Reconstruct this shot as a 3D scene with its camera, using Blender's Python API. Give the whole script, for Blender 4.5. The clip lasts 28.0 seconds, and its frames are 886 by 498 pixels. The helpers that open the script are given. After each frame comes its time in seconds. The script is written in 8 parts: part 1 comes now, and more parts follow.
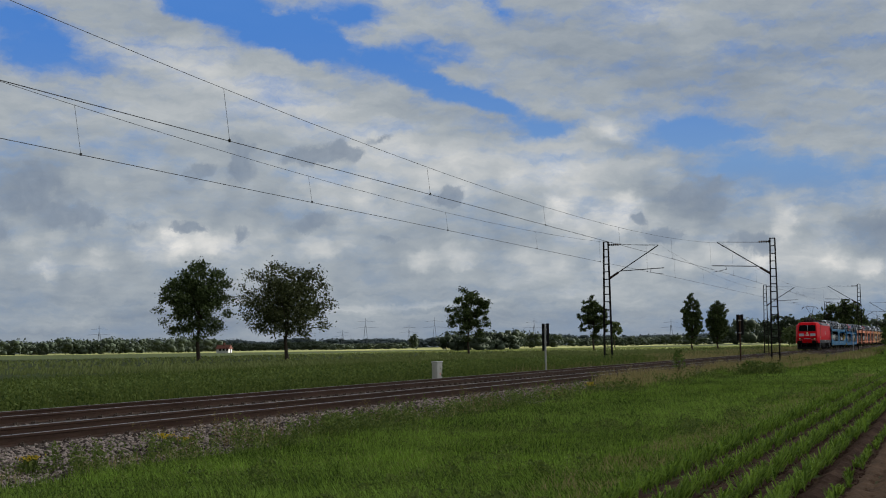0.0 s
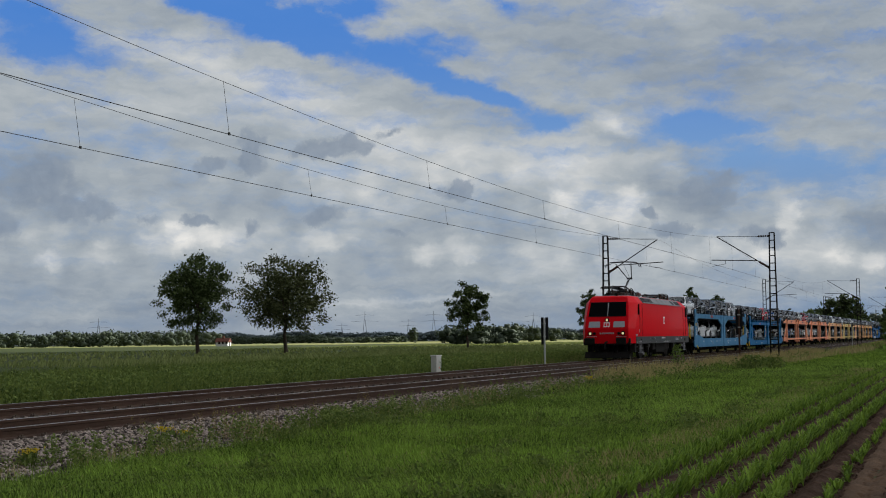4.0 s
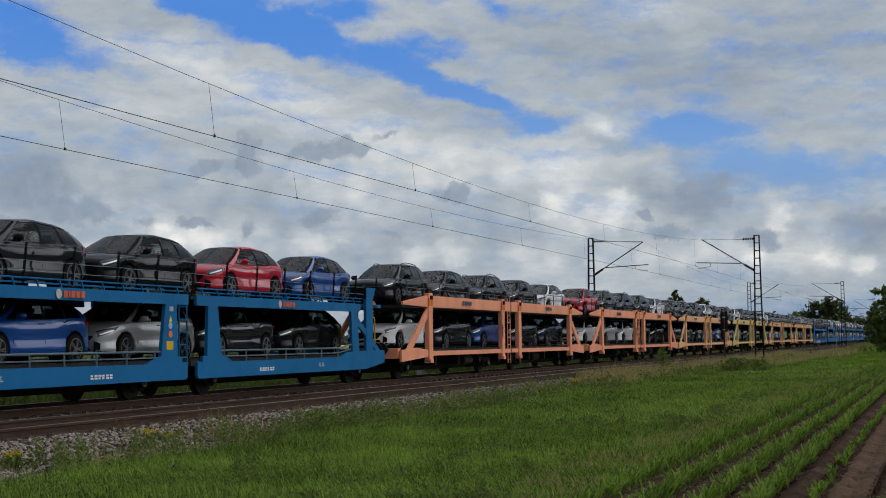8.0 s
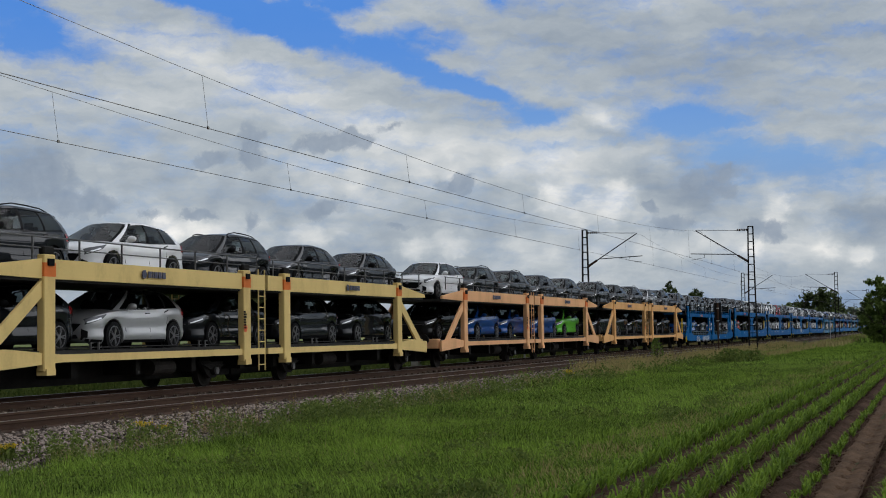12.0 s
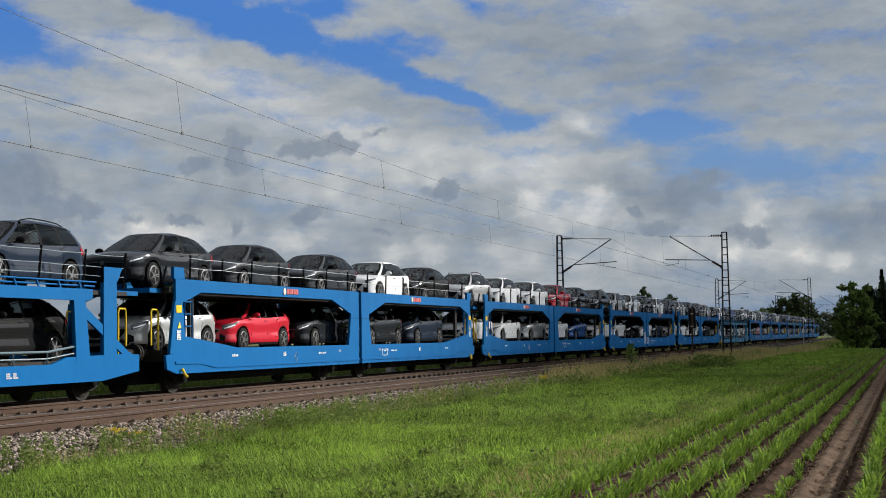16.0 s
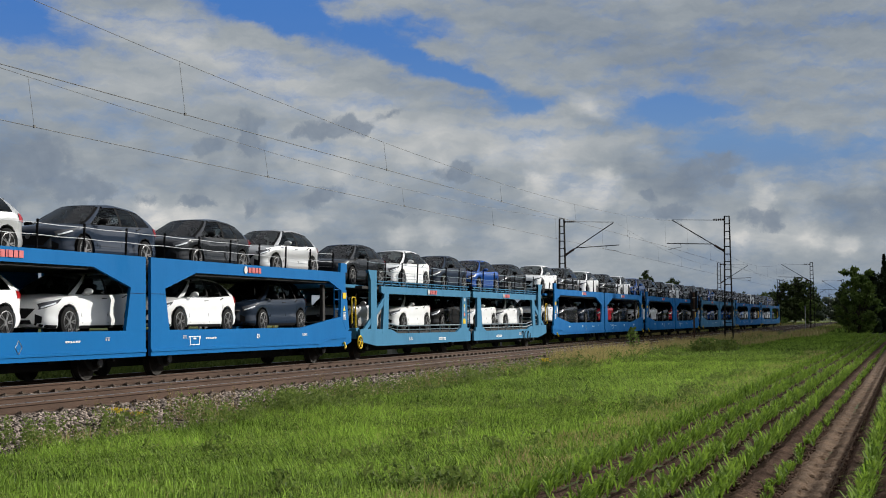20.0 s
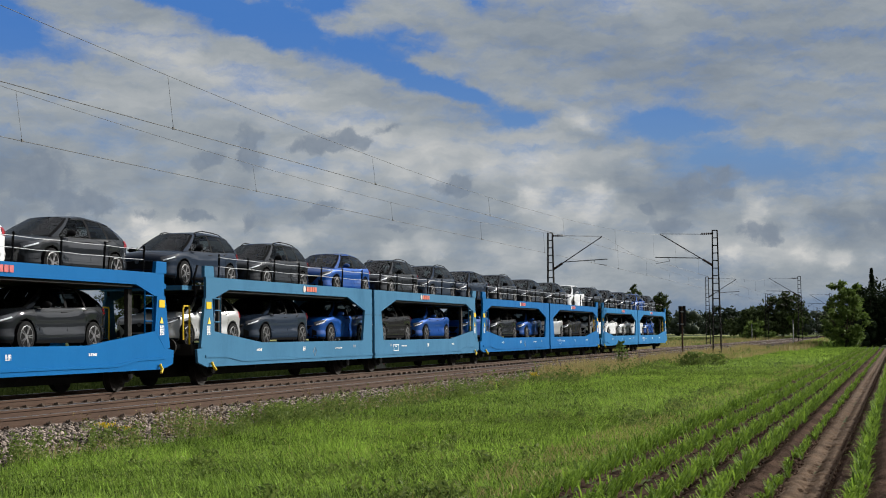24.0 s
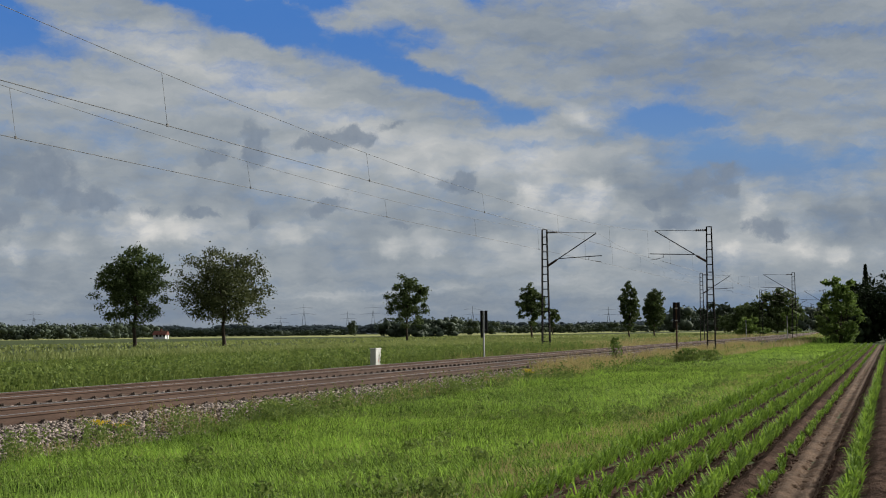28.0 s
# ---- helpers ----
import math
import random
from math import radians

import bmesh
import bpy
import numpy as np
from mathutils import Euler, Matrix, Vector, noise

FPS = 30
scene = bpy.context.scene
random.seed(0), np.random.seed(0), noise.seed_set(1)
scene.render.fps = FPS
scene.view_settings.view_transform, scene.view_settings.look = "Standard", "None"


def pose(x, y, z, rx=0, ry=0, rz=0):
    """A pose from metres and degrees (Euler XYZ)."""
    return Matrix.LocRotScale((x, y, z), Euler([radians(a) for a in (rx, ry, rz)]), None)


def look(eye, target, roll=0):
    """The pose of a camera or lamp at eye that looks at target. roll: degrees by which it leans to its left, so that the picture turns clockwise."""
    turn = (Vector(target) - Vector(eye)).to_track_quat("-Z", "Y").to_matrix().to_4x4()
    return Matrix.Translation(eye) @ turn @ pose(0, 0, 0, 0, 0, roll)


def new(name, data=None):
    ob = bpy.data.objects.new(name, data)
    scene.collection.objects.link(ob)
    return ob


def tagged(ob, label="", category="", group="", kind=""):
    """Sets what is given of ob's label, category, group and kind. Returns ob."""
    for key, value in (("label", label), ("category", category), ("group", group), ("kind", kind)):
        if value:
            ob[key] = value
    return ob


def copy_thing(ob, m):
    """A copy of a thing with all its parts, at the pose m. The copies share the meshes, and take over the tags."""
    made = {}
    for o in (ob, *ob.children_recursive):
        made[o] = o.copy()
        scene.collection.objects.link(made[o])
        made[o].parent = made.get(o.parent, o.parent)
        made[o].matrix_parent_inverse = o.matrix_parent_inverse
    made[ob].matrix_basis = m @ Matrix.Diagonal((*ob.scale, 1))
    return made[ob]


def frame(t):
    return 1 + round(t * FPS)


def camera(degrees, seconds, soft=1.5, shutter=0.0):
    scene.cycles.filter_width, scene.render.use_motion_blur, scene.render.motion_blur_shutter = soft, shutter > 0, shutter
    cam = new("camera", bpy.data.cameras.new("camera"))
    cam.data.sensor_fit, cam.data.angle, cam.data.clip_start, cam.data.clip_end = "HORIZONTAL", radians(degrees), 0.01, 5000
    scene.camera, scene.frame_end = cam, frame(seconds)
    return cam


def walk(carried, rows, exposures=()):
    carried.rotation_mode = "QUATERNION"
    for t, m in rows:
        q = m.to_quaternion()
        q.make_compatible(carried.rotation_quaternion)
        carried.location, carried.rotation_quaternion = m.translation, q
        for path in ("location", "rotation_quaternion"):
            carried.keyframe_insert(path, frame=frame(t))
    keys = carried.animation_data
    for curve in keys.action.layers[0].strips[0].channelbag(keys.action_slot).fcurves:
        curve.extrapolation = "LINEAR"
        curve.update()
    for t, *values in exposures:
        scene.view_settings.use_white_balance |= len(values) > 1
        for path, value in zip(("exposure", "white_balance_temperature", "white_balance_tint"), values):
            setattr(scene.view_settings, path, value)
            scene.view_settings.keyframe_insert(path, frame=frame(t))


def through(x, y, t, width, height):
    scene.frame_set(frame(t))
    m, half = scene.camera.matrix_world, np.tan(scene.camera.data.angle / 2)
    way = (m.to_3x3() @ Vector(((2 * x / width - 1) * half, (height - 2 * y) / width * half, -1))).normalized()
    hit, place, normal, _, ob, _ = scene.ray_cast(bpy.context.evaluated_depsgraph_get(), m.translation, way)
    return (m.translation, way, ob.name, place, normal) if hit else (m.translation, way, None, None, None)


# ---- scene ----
# World: x along the track (the train runs towards -x), y across it, z = 0 at the top of the rails.
EYE = (0.0, 0.0, 1.244)
FAR_TRACK, NEAR_TRACK = 18.32, 14.32
GROUND = -0.42
cam = camera(33.76, 28.0, soft=1.0)


def heading(t, yaw, pitch, roll):
    a, b = radians(yaw), radians(pitch)
    way = Vector((math.sin(a) * math.cos(b), math.cos(a) * math.cos(b), math.sin(b)))
    return t, look(EYE, Vector(EYE) + way, roll)


# seconds, degrees from the track's normal, tilt, roll
walk(cam, [heading(*r) for r in (
    (0, 70.58, 3.80, -0.87), (0.5, 70.67, 3.70, -0.83), (1, 70.64, 3.57, -0.84), (1.5, 70.61, 3.46, -0.85),
    (2, 70.66, 3.46, -0.75), (2.5, 70.66, 3.53, -0.75), (3, 70.61, 3.59, -0.82), (3.5, 70.62, 3.60, -0.75),
    (5.5, 70.53, 3.40, -0.76), (6, 70.62, 3.42, -0.68), (6.5, 70.75, 3.52, -0.71), (7, 70.83, 3.53, -0.66),
    (7.5, 71.00, 3.61, -0.68), (8, 71.17, 3.64, -0.72), (8.5, 70.68, 3.47, -0.75), (9, 70.31, 3.17, -0.75),
    (9.5, 70.46, 3.16, -0.76), (10, 70.66, 3.27, -0.75), (10.5, 70.87, 3.33, -0.76), (11, 71.08, 3.28, -0.75),
    (11.5, 71.29, 3.27, -0.80), (12, 71.40, 3.31, -0.85), (12.5, 71.44, 3.37, -0.88), (14.5, 72.11, 3.69, -0.93),
    (15, 72.25, 3.66, -0.89), (15.5, 72.31, 3.59, -0.89), (16, 72.39, 3.52, -0.91), (16.5, 72.49, 3.42, -0.84),
    (17, 72.50, 3.36, -0.78), (17.5, 72.42, 3.25, -0.77), (18, 72.22, 3.12, -0.78), (18.5, 72.12, 2.98, -0.65),
    (19, 72.15, 2.88, -0.66), (19.5, 72.23, 2.88, -0.64), (20, 72.29, 2.83, -0.57), (20.5, 72.32, 2.81, -0.60),
    (21, 72.39, 2.76, -0.57), (21.5, 72.45, 2.83, -0.57), (23.5, 72.66, 3.34, -0.58), (24, 72.75, 3.38, -0.61),
    (24.5, 72.88, 3.33, -0.58), (25, 72.91, 3.33, -0.58), (25.5, 72.97, 3.38, -0.61), (26, 73.04, 3.38, -0.61),
    (26.5, 73.07, 3.33, -0.65), (27, 73.03, 3.33, -0.65), (27.5, 72.97, 3.32, -0.69), (28, 72.97, 3.25, -0.69),
)], [(0, -0.08), (3, -0.06), (6, 0.1), (12.0, 0.16), (15.5, -0.08), (20, -0.27), (28, -0.27)])

# ---- sky and sun ----
SUN_AZ, SUN_EL = 131.0, 22.0  # degrees from +y towards +x, and above the horizon
sun_way = Vector((math.sin(radians(SUN_AZ)) * math.cos(radians(SUN_EL)),
                  math.cos(radians(SUN_AZ)) * math.cos(radians(SUN_EL)), math.sin(radians(SUN_EL))))
sun = new("sun", bpy.data.lights.new("sun", "SUN"))
sun.data.energy, sun.data.angle, sun.data.color = 7.5, radians(0.6), (1.0, 0.965, 0.885)
sun.matrix_world = look(sun_way * 50, (0, 0, 0))

world = bpy.data.worlds.new("world")
scene.world = world
world.use_nodes = True
wt = world.node_tree
sky = wt.nodes.new("ShaderNodeTexSky")
sky.sky_type, sky.sun_disc = "NISHITA", False
sky.sun_elevation, sky.sun_rotation = radians(SUN_EL), radians(SUN_AZ)
wbg = wt.nodes["Background"]
wbg.inputs["Strength"].default_value = 0.119
# broken cloud all round, as in the part that is seen
wco = wt.nodes.new("ShaderNodeTexCoord")
wno = wt.nodes.new("ShaderNodeTexNoise")
wno.inputs["Scale"].default_value, wno.inputs["Detail"].default_value = 2.6, 7
wt.links.new(wco.outputs["Generated"], wno.inputs["Vector"])
wra = wt.nodes.new("ShaderNodeValToRGB")
wra.color_ramp.elements[0].position, wra.color_ramp.elements[1].position = 0.27, 0.39
wt.links.new(wno.outputs["Fac"], wra.inputs["Fac"])
wcl = wt.nodes.new("ShaderNodeValToRGB")
for wel, wpos, wcol in zip(wcl.color_ramp.elements, (0.35, 0.7), ((4.1, 4.3, 4.8, 1), (7.0, 7.2, 7.5, 1))):
    wel.position, wel.color = wpos, wcol
wt.links.new(wno.outputs["Fac"], wcl.inputs["Fac"])
# cloud near the sun is bright, cloud away from it grey
wdo = wt.nodes.new("ShaderNodeVectorMath")
wdo.operation = "DOT_PRODUCT"
wdo.inputs[1].default_value = sun_way
wt.links.new(wco.outputs["Generated"], wdo.inputs[0])
wha = wt.nodes.new("ShaderNodeMath")
wha.operation, wha.inputs[1].default_value, wha.inputs[2].default_value = "MULTIPLY_ADD", 0.5, 0.5
wt.links.new(wdo.outputs["Value"], wha.inputs[0])
wpo = wt.nodes.new("ShaderNodeMath")
wpo.operation, wpo.inputs[1].default_value = "POWER", 2.0
wt.links.new(wha.outputs[0], wpo.inputs[0])
wmr = wt.nodes.new("ShaderNodeMath")
wmr.operation, wmr.inputs[1].default_value, wmr.inputs[2].default_value = "MULTIPLY_ADD", 2.25, 0.1
wt.links.new(wpo.outputs[0], wmr.inputs[0])
wsc = wt.nodes.new("ShaderNodeVectorMath")
wsc.operation = "SCALE"
wt.links.new(wcl.outputs["Color"], wsc.inputs[0])
wt.links.new(wmr.outputs[0], wsc.inputs["Scale"])
wmx = wt.nodes.new("ShaderNodeMix")
wmx.data_type = "RGBA"
wt.links.new(wra.outputs["Color"], wmx.inputs[0])
wt.links.new(sky.outputs[0], wmx.inputs[6])
wt.links.new(wsc.outputs["Vector"], wmx.inputs[7])
wt.links.new(wmx.outputs[2], wbg.inputs["Color"])


# ---- node helpers ----
def nodes_of(name):
    m = bpy.data.materials.new(name)
    m.use_nodes = True
    t = m.node_tree
    return m, t, t.nodes["Principled BSDF"]


def coords(t, kind="Object"):
    return t.nodes.new("ShaderNodeTexCoord").outputs[kind]


def noise_of(t, vec, scale, detail=4.0, rough=0.6, stretch=None):
    if stretch:
        mp = t.nodes.new("ShaderNodeMapping")
        mp.inputs["Scale"].default_value = stretch
        t.links.new(vec, mp.inputs["Vector"])
        vec = mp.outputs[0]
    n = t.nodes.new("ShaderNodeTexNoise")
    n.inputs["Scale"].default_value, n.inputs["Detail"].default_value, n.inputs["Roughness"].default_value = scale, detail, rough
    t.links.new(vec, n.inputs["Vector"])
    return n.outputs["Fac"]


def ramp_of(t, fac, stops):
    r = t.nodes.new("ShaderNodeValToRGB")
    el = r.color_ramp.elements
    while len(el) < len(stops):
        el.new(0.5)
    for e, (p, c) in zip(el, stops):
        e.position, e.color = p, (*c, 1)
    t.links.new(fac, r.inputs["Fac"])
    return r.outputs["Color"]


def mix_of(t, fac, a, b, blend="MIX"):
    m = t.nodes.new("ShaderNodeMix")
    m.data_type, m.blend_type = "RGBA", blend
    for i, v in ((0, fac), (6, a), (7, b)):
        if isinstance(v, bpy.types.NodeSocket):
            t.links.new(v, m.inputs[i])
        else:
            m.inputs[i].default_value = v if isinstance(v, (int, float)) else (*v, 1)
    return m.outputs[2]


def math_of(t, op, a, b=0.0, c=None, clamp=False):
    m = t.nodes.new("ShaderNodeMath")
    m.operation, m.use_clamp = op, clamp
    for i, v in enumerate((a, b) if c is None else (a, b, c)):
        if isinstance(v, bpy.types.NodeSocket):
            t.links.new(v, m.inputs[i])
        else:
            m.inputs[i].default_value = v
    return m.outputs[0]


def smooth_of(t, v, lo, hi):
    r = t.nodes.new("ShaderNodeMapRange")
    r.interpolation_type = "SMOOTHSTEP"
    r.inputs["From Min"].default_value, r.inputs["From Max"].default_value = lo, hi
    t.links.new(v, r.inputs["Value"])
    return r.outputs["Result"]


def bump_of(t, bsdf, height, strength, dist=0.02):
    b = t.nodes.new("ShaderNodeBump")
    b.inputs["Strength"].default_value, b.inputs["Distance"].default_value = strength, dist
    t.links.new(height, b.inputs["Height"])
    t.links.new(b.outputs[0], bsdf.inputs["Normal"])


def surface(name, dark, light, scale, rough=0.8, metal=0.0, bump=0.3, dist=0.02, stretch=None, island=0.0, coat=0.0, spec=0.12, fine=9.0):
    """A worn surface: two noises over two colours, relief, and a shade of its own for each island or object."""
    m, t, b = nodes_of(name)
    vec = coords(t)
    big, small = noise_of(t, vec, scale, 5, 0.6, stretch), noise_of(t, vec, scale * fine, 4, 0.7, stretch)
    f = math_of(t, "ADD", math_of(t, "MULTIPLY", big, 0.6), math_of(t, "MULTIPLY", small, 0.4))
    if island:
        g = t.nodes.new("ShaderNodeNewGeometry").outputs["Random Per Island"]
        f = math_of(t, "ADD", f, math_of(t, "MULTIPLY", math_of(t, "SUBTRACT", g, 0.5), island))
    col = ramp_of(t, f, [(0.3, dark), (0.7, light)])
    t.links.new(col, b.inputs["Base Color"])
    b.inputs["Roughness"].default_value, b.inputs["Metallic"].default_value = rough, metal
    b.inputs["Specular IOR Level"].default_value = spec
    b.inputs["Coat Weight"].default_value = coat
    if bump:
        bump_of(t, b, small, bump, dist)
    return m


def paint(name, color, rough=0.35, dirt=0.35, rust=(0.16, 0.09, 0.05), scale=1.2, coat=0.0):
    """Weathered vehicle paint with streaks of grime."""
    m, t, b = nodes_of(name)
    vec = coords(t)
    streak = noise_of(t, vec, scale, 5, 0.65, (1.0, 1.0, 0.35))
    speck = noise_of(t, vec, scale * 14, 3, 0.6)
    f = smooth_of(t, math_of(t, "ADD", streak, math_of(t, "MULTIPLY", speck, 0.25)), 0.55, 0.95)
    shade = mix_of(t, noise_of(t, vec, 0.35, 2, 0.5), tuple(c * 0.88 for c in color), tuple(min(1, c * 1.1) for c in color))
    t.links.new(mix_of(t, math_of(t, "MULTIPLY", f, dirt), shade, rust), b.inputs["Base Color"])
    b.inputs["Coat Weight"].default_value = coat
    b.inputs["Specular IOR Level"].default_value = 0.04
    rr = t.nodes.new("ShaderNodeMapRange")
    rr.inputs["To Min"].default_value, rr.inputs["To Max"].default_value = rough, min(1, rough + 0.3)
    t.links.new(f, rr.inputs["Value"])
    t.links.new(rr.outputs[0], b.inputs["Roughness"])
    bump_of(t, b, speck, 0.06, 0.01)
    return m


def car_paint(name, color, metal=0.0, rough=0.6, coat=0.75, gloss=0.03, ior=1.5):
    m, t, b = nodes_of(name)
    n = noise_of(t, coords(t), 3.0, 3, 0.6)
    t.links.new(mix_of(t, n, tuple(c * 0.92 for c in color), tuple(min(1, c * 1.06) for c in color)), b.inputs["Base Color"])
    b.inputs["Metallic"].default_value, b.inputs["Roughness"].default_value = metal, rough
    b.inputs["Coat Weight"].default_value, b.inputs["Coat Roughness"].default_value = coat, gloss
    b.inputs["Coat IOR"].default_value = ior
    b.inputs["Specular IOR Level"].default_value = 0.02
    return m


def plain(name, color, rough=0.5, metal=0.0, spec=0.5):
    m, t, b = nodes_of(name)
    n = noise_of(t, coords(t), 6.0, 3, 0.6)
    t.links.new(mix_of(t, n, tuple(c * 0.85 for c in color), tuple(min(1, c * 1.12) for c in color)), b.inputs["Base Color"])
    b.inputs["Roughness"].default_value, b.inputs["Metallic"].default_value = rough, metal
    b.inputs["Specular IOR Level"].default_value = spec
    return m


def glow(name, color, strength):
    m, t, b = nodes_of(name)
    b.inputs["Base Color"].default_value = (*color, 1)
    b.inputs["Emission Color"].default_value = (*color, 1)
    b.inputs["Emission Strength"].default_value = strength
    return m


def leaf(name, dark, light, rough=0.7, through=0.4, island=0.8, patches=0.0):
    """Leaves and blades: a shade for each island, and light let through."""
    m, t, b = nodes_of(name)
    g = t.nodes.new("ShaderNodeNewGeometry").outputs["Random Per Island"]
    big = noise_of(t, coords(t), 0.9, 4, 0.7)
    f = math_of(t, "ADD", math_of(t, "MULTIPLY", g, island * 0.6), math_of(t, "MULTIPLY", big, 1 - island * 0.6))
    if patches:  # lusher and leaner stretches of a few metres
        wide = noise_of(t, coords(t), 0.28, 4, 0.6)
        f = math_of(t, "ADD", f, math_of(t, "MULTIPLY", math_of(t, "SUBTRACT", wide, 0.5), patches))
    col = ramp_of(t, f, [(0.15, dark), (0.85, light)])
    t.links.new(col, b.inputs["Base Color"])
    b.inputs["Roughness"].default_value = rough
    b.inputs["Specular IOR Level"].default_value = 0.12
    tr = t.nodes.new("ShaderNodeBsdfTranslucent")
    t.links.new(col, tr.inputs["Color"])
    ms = t.nodes.new("ShaderNodeMixShader")
    ms.inputs[0].default_value = through
    t.links.new(b.outputs[0], ms.inputs[1])
    t.links.new(tr.outputs[0], ms.inputs[2])
    t.links.new(ms.outputs[0], t.nodes["Material Output"].inputs["Surface"])
    return m


# ---- mesh helpers ----
def box(bm, x0, x1, y0, y1, z0, z1, bevel=0.0):
    v = [bm.verts.new((x, y, z)) for x in (x0, x1) for y in (y0, y1) for z in (z0, z1)]
    fs = [bm.faces.new([v[i] for i in q]) for q in ((0, 1, 3, 2), (4, 6, 7, 5), (0, 4, 5, 1), (2, 3, 7, 6), (0, 2, 6, 4), (1, 5, 7, 3))]
    if bevel:
        es = {e for f in fs for e in f.edges}
        bmesh.ops.bevel(bm, geom=list(es), offset=bevel, segments=1, affect="EDGES")
    return bm


def prism(bm, pts, y0, y1, axis="y"):
    """A polygon of (a, b) pulled along an axis: y (a = x, b = z), x (a = y, b = z) or z (a = x, b = y)."""
    place = {"y": lambda a, b, c: (a, c, b), "x": lambda a, b, c: (c, a, b), "z": lambda a, b, c: (a, b, c)}[axis]
    lo, hi = [bm.verts.new(place(a, b, y0)) for a, b in pts], [bm.verts.new(place(a, b, y1)) for a, b in pts]
    n = len(pts)
    bm.faces.new(lo), bm.faces.new(hi[::-1])
    for i in range(n):
        bm.faces.new((lo[i], hi[i], hi[(i + 1) % n], lo[(i + 1) % n]))
    return bm


def rod(bm, p, q, r, n=6, r2=None):
    p, q = Vector(p), Vector(q)
    d = (q - p).normalized()
    a = d.orthogonal().normalized()
    b = d.cross(a)
    r2 = r if r2 is None else r2
    rings = [[bm.verts.new(c + rr * (math.cos(k * math.tau / n) * a + math.sin(k * math.tau / n) * b)) for k in range(n)] for c, rr in ((p, r), (q, r2))]
    for k in range(n):
        bm.faces.new((rings[0][k], rings[0][(k + 1) % n], rings[1][(k + 1) % n], rings[1][k]))
    bm.faces.new(rings[0][::-1]), bm.faces.new(rings[1])
    return bm


def path_rod(bm, pts, r, n=6):
    """One bent tube through the points."""
    pts = [Vector(p) for p in pts]
    legs = [(q - p).normalized() for p, q in zip(pts, pts[1:])]
    side, rings = legs[0].orthogonal().normalized(), []
    for i, p in enumerate(pts):
        d = legs[0] if i == 0 else legs[-1] if i == len(legs) else legs[i - 1] + legs[i]
        d = d.normalized() if d.length > 1e-6 else legs[min(i, len(legs) - 1)]
        side = (side - d * side.dot(d)).normalized()
        over = d.cross(side)
        rings.append([bm.verts.new(p + r * (math.cos(k * math.tau / n) * side + math.sin(k * math.tau / n) * over)) for k in range(n)])
    for a, b in zip(rings, rings[1:]):
        for k in range(n):
            bm.faces.new((a[k], a[(k + 1) % n], b[(k + 1) % n], b[k]))
    bm.faces.new(rings[0][::-1]), bm.faces.new(rings[-1])
    return bm


def mesh_of(bm, name, material, smooth=0.0):
    bmesh.ops.recalc_face_normals(bm, faces=bm.faces)
    me = bpy.data.meshes.new(name)
    if smooth:
        for f in bm.faces:
            f.smooth = True
    bm.to_mesh(me)
    bm.free()
    if smooth:
        me.set_sharp_from_angle(angle=radians(smooth))
    me.materials.append(material)
    return me


def part(name, bm, material, parent, label="", smooth=0.0, at=None):
    """One mesh object under a thing or a part, from a bmesh or from a mesh that others share."""
    me = bm if isinstance(bm, bpy.types.Mesh) else mesh_of(bm, name, material, smooth)
    ob = new(name, me)
    ob.parent = parent
    if at is not None:
        ob.matrix_basis = at
    return tagged(ob, label)


def thing(name, label, category, group="", kind="", bm=None, material=None, at=None, smooth=0.0):
    ob = new(name, mesh_of(bm, name, material, smooth) if bm else None)
    if at is not None:
        ob.matrix_basis = at
    return tagged(ob, label, category, group, kind)


def fast_mesh(name, verts, faces, material):
    """A mesh of many alike pieces from arrays of corners and of faces with one count of corners."""
    verts, faces = np.asarray(verts, np.float32).reshape(-1, 3), np.asarray(faces, np.int32)
    k = faces.shape[1]
    me = bpy.data.meshes.new(name)
    me.vertices.add(len(verts))
    me.vertices.foreach_set("co", verts.ravel())
    me.loops.add(faces.size)
    me.loops.foreach_set("vertex_index", faces.ravel())
    me.polygons.add(len(faces))
    me.polygons.foreach_set("loop_start", np.arange(len(faces), dtype=np.int32) * k)
    me.polygons.foreach_set("loop_total", np.full(len(faces), k, np.int32))
    me.update(calc_edges=True)
    me.validate()
    me.materials.append(material)
    return me


def bumps(x, y, s=1.0):
    return noise.noise((x * s, y * s, 3.7))


# ---- materials ----
M_GROUND = surface("meadow_ground", (0.022, 0.032, 0.009), (0.066, 0.088, 0.02), 0.35, 0.95, bump=0.5, dist=0.05)
M_SOIL = surface("field_soil", (0.017, 0.011, 0.008), (0.118, 0.074, 0.052), 1.6, 0.95, bump=0.9, dist=0.05, spec=0.02)
M_LANE = surface("packed_soil", (0.036, 0.022, 0.013), (0.158, 0.098, 0.058), 2.6, 0.95, bump=0.6, dist=0.03)
M_BALLAST = surface("ballast", (0.03, 0.024, 0.02), (0.15, 0.125, 0.105), 6.0, 0.95, bump=0.9, dist=0.05)
M_STONE = surface("ballast_stone", (0.05, 0.039, 0.032), (0.36, 0.295, 0.25), 3.0, 0.92, island=0.9, bump=0.4)
M_RAIL = surface("rusty_rail", (0.036, 0.02, 0.013), (0.09, 0.053, 0.036), 3.0, 0.75, bump=0.25, stretch=(0.15, 1, 1))
M_RAILTOP = plain("polished_rail_head", (0.42, 0.40, 0.38), 0.28, 0.9)
M_SLEEPER = surface("concrete_sleeper", (0.085, 0.066, 0.052), (0.17, 0.138, 0.113), 4.0, 0.95, island=0.2)
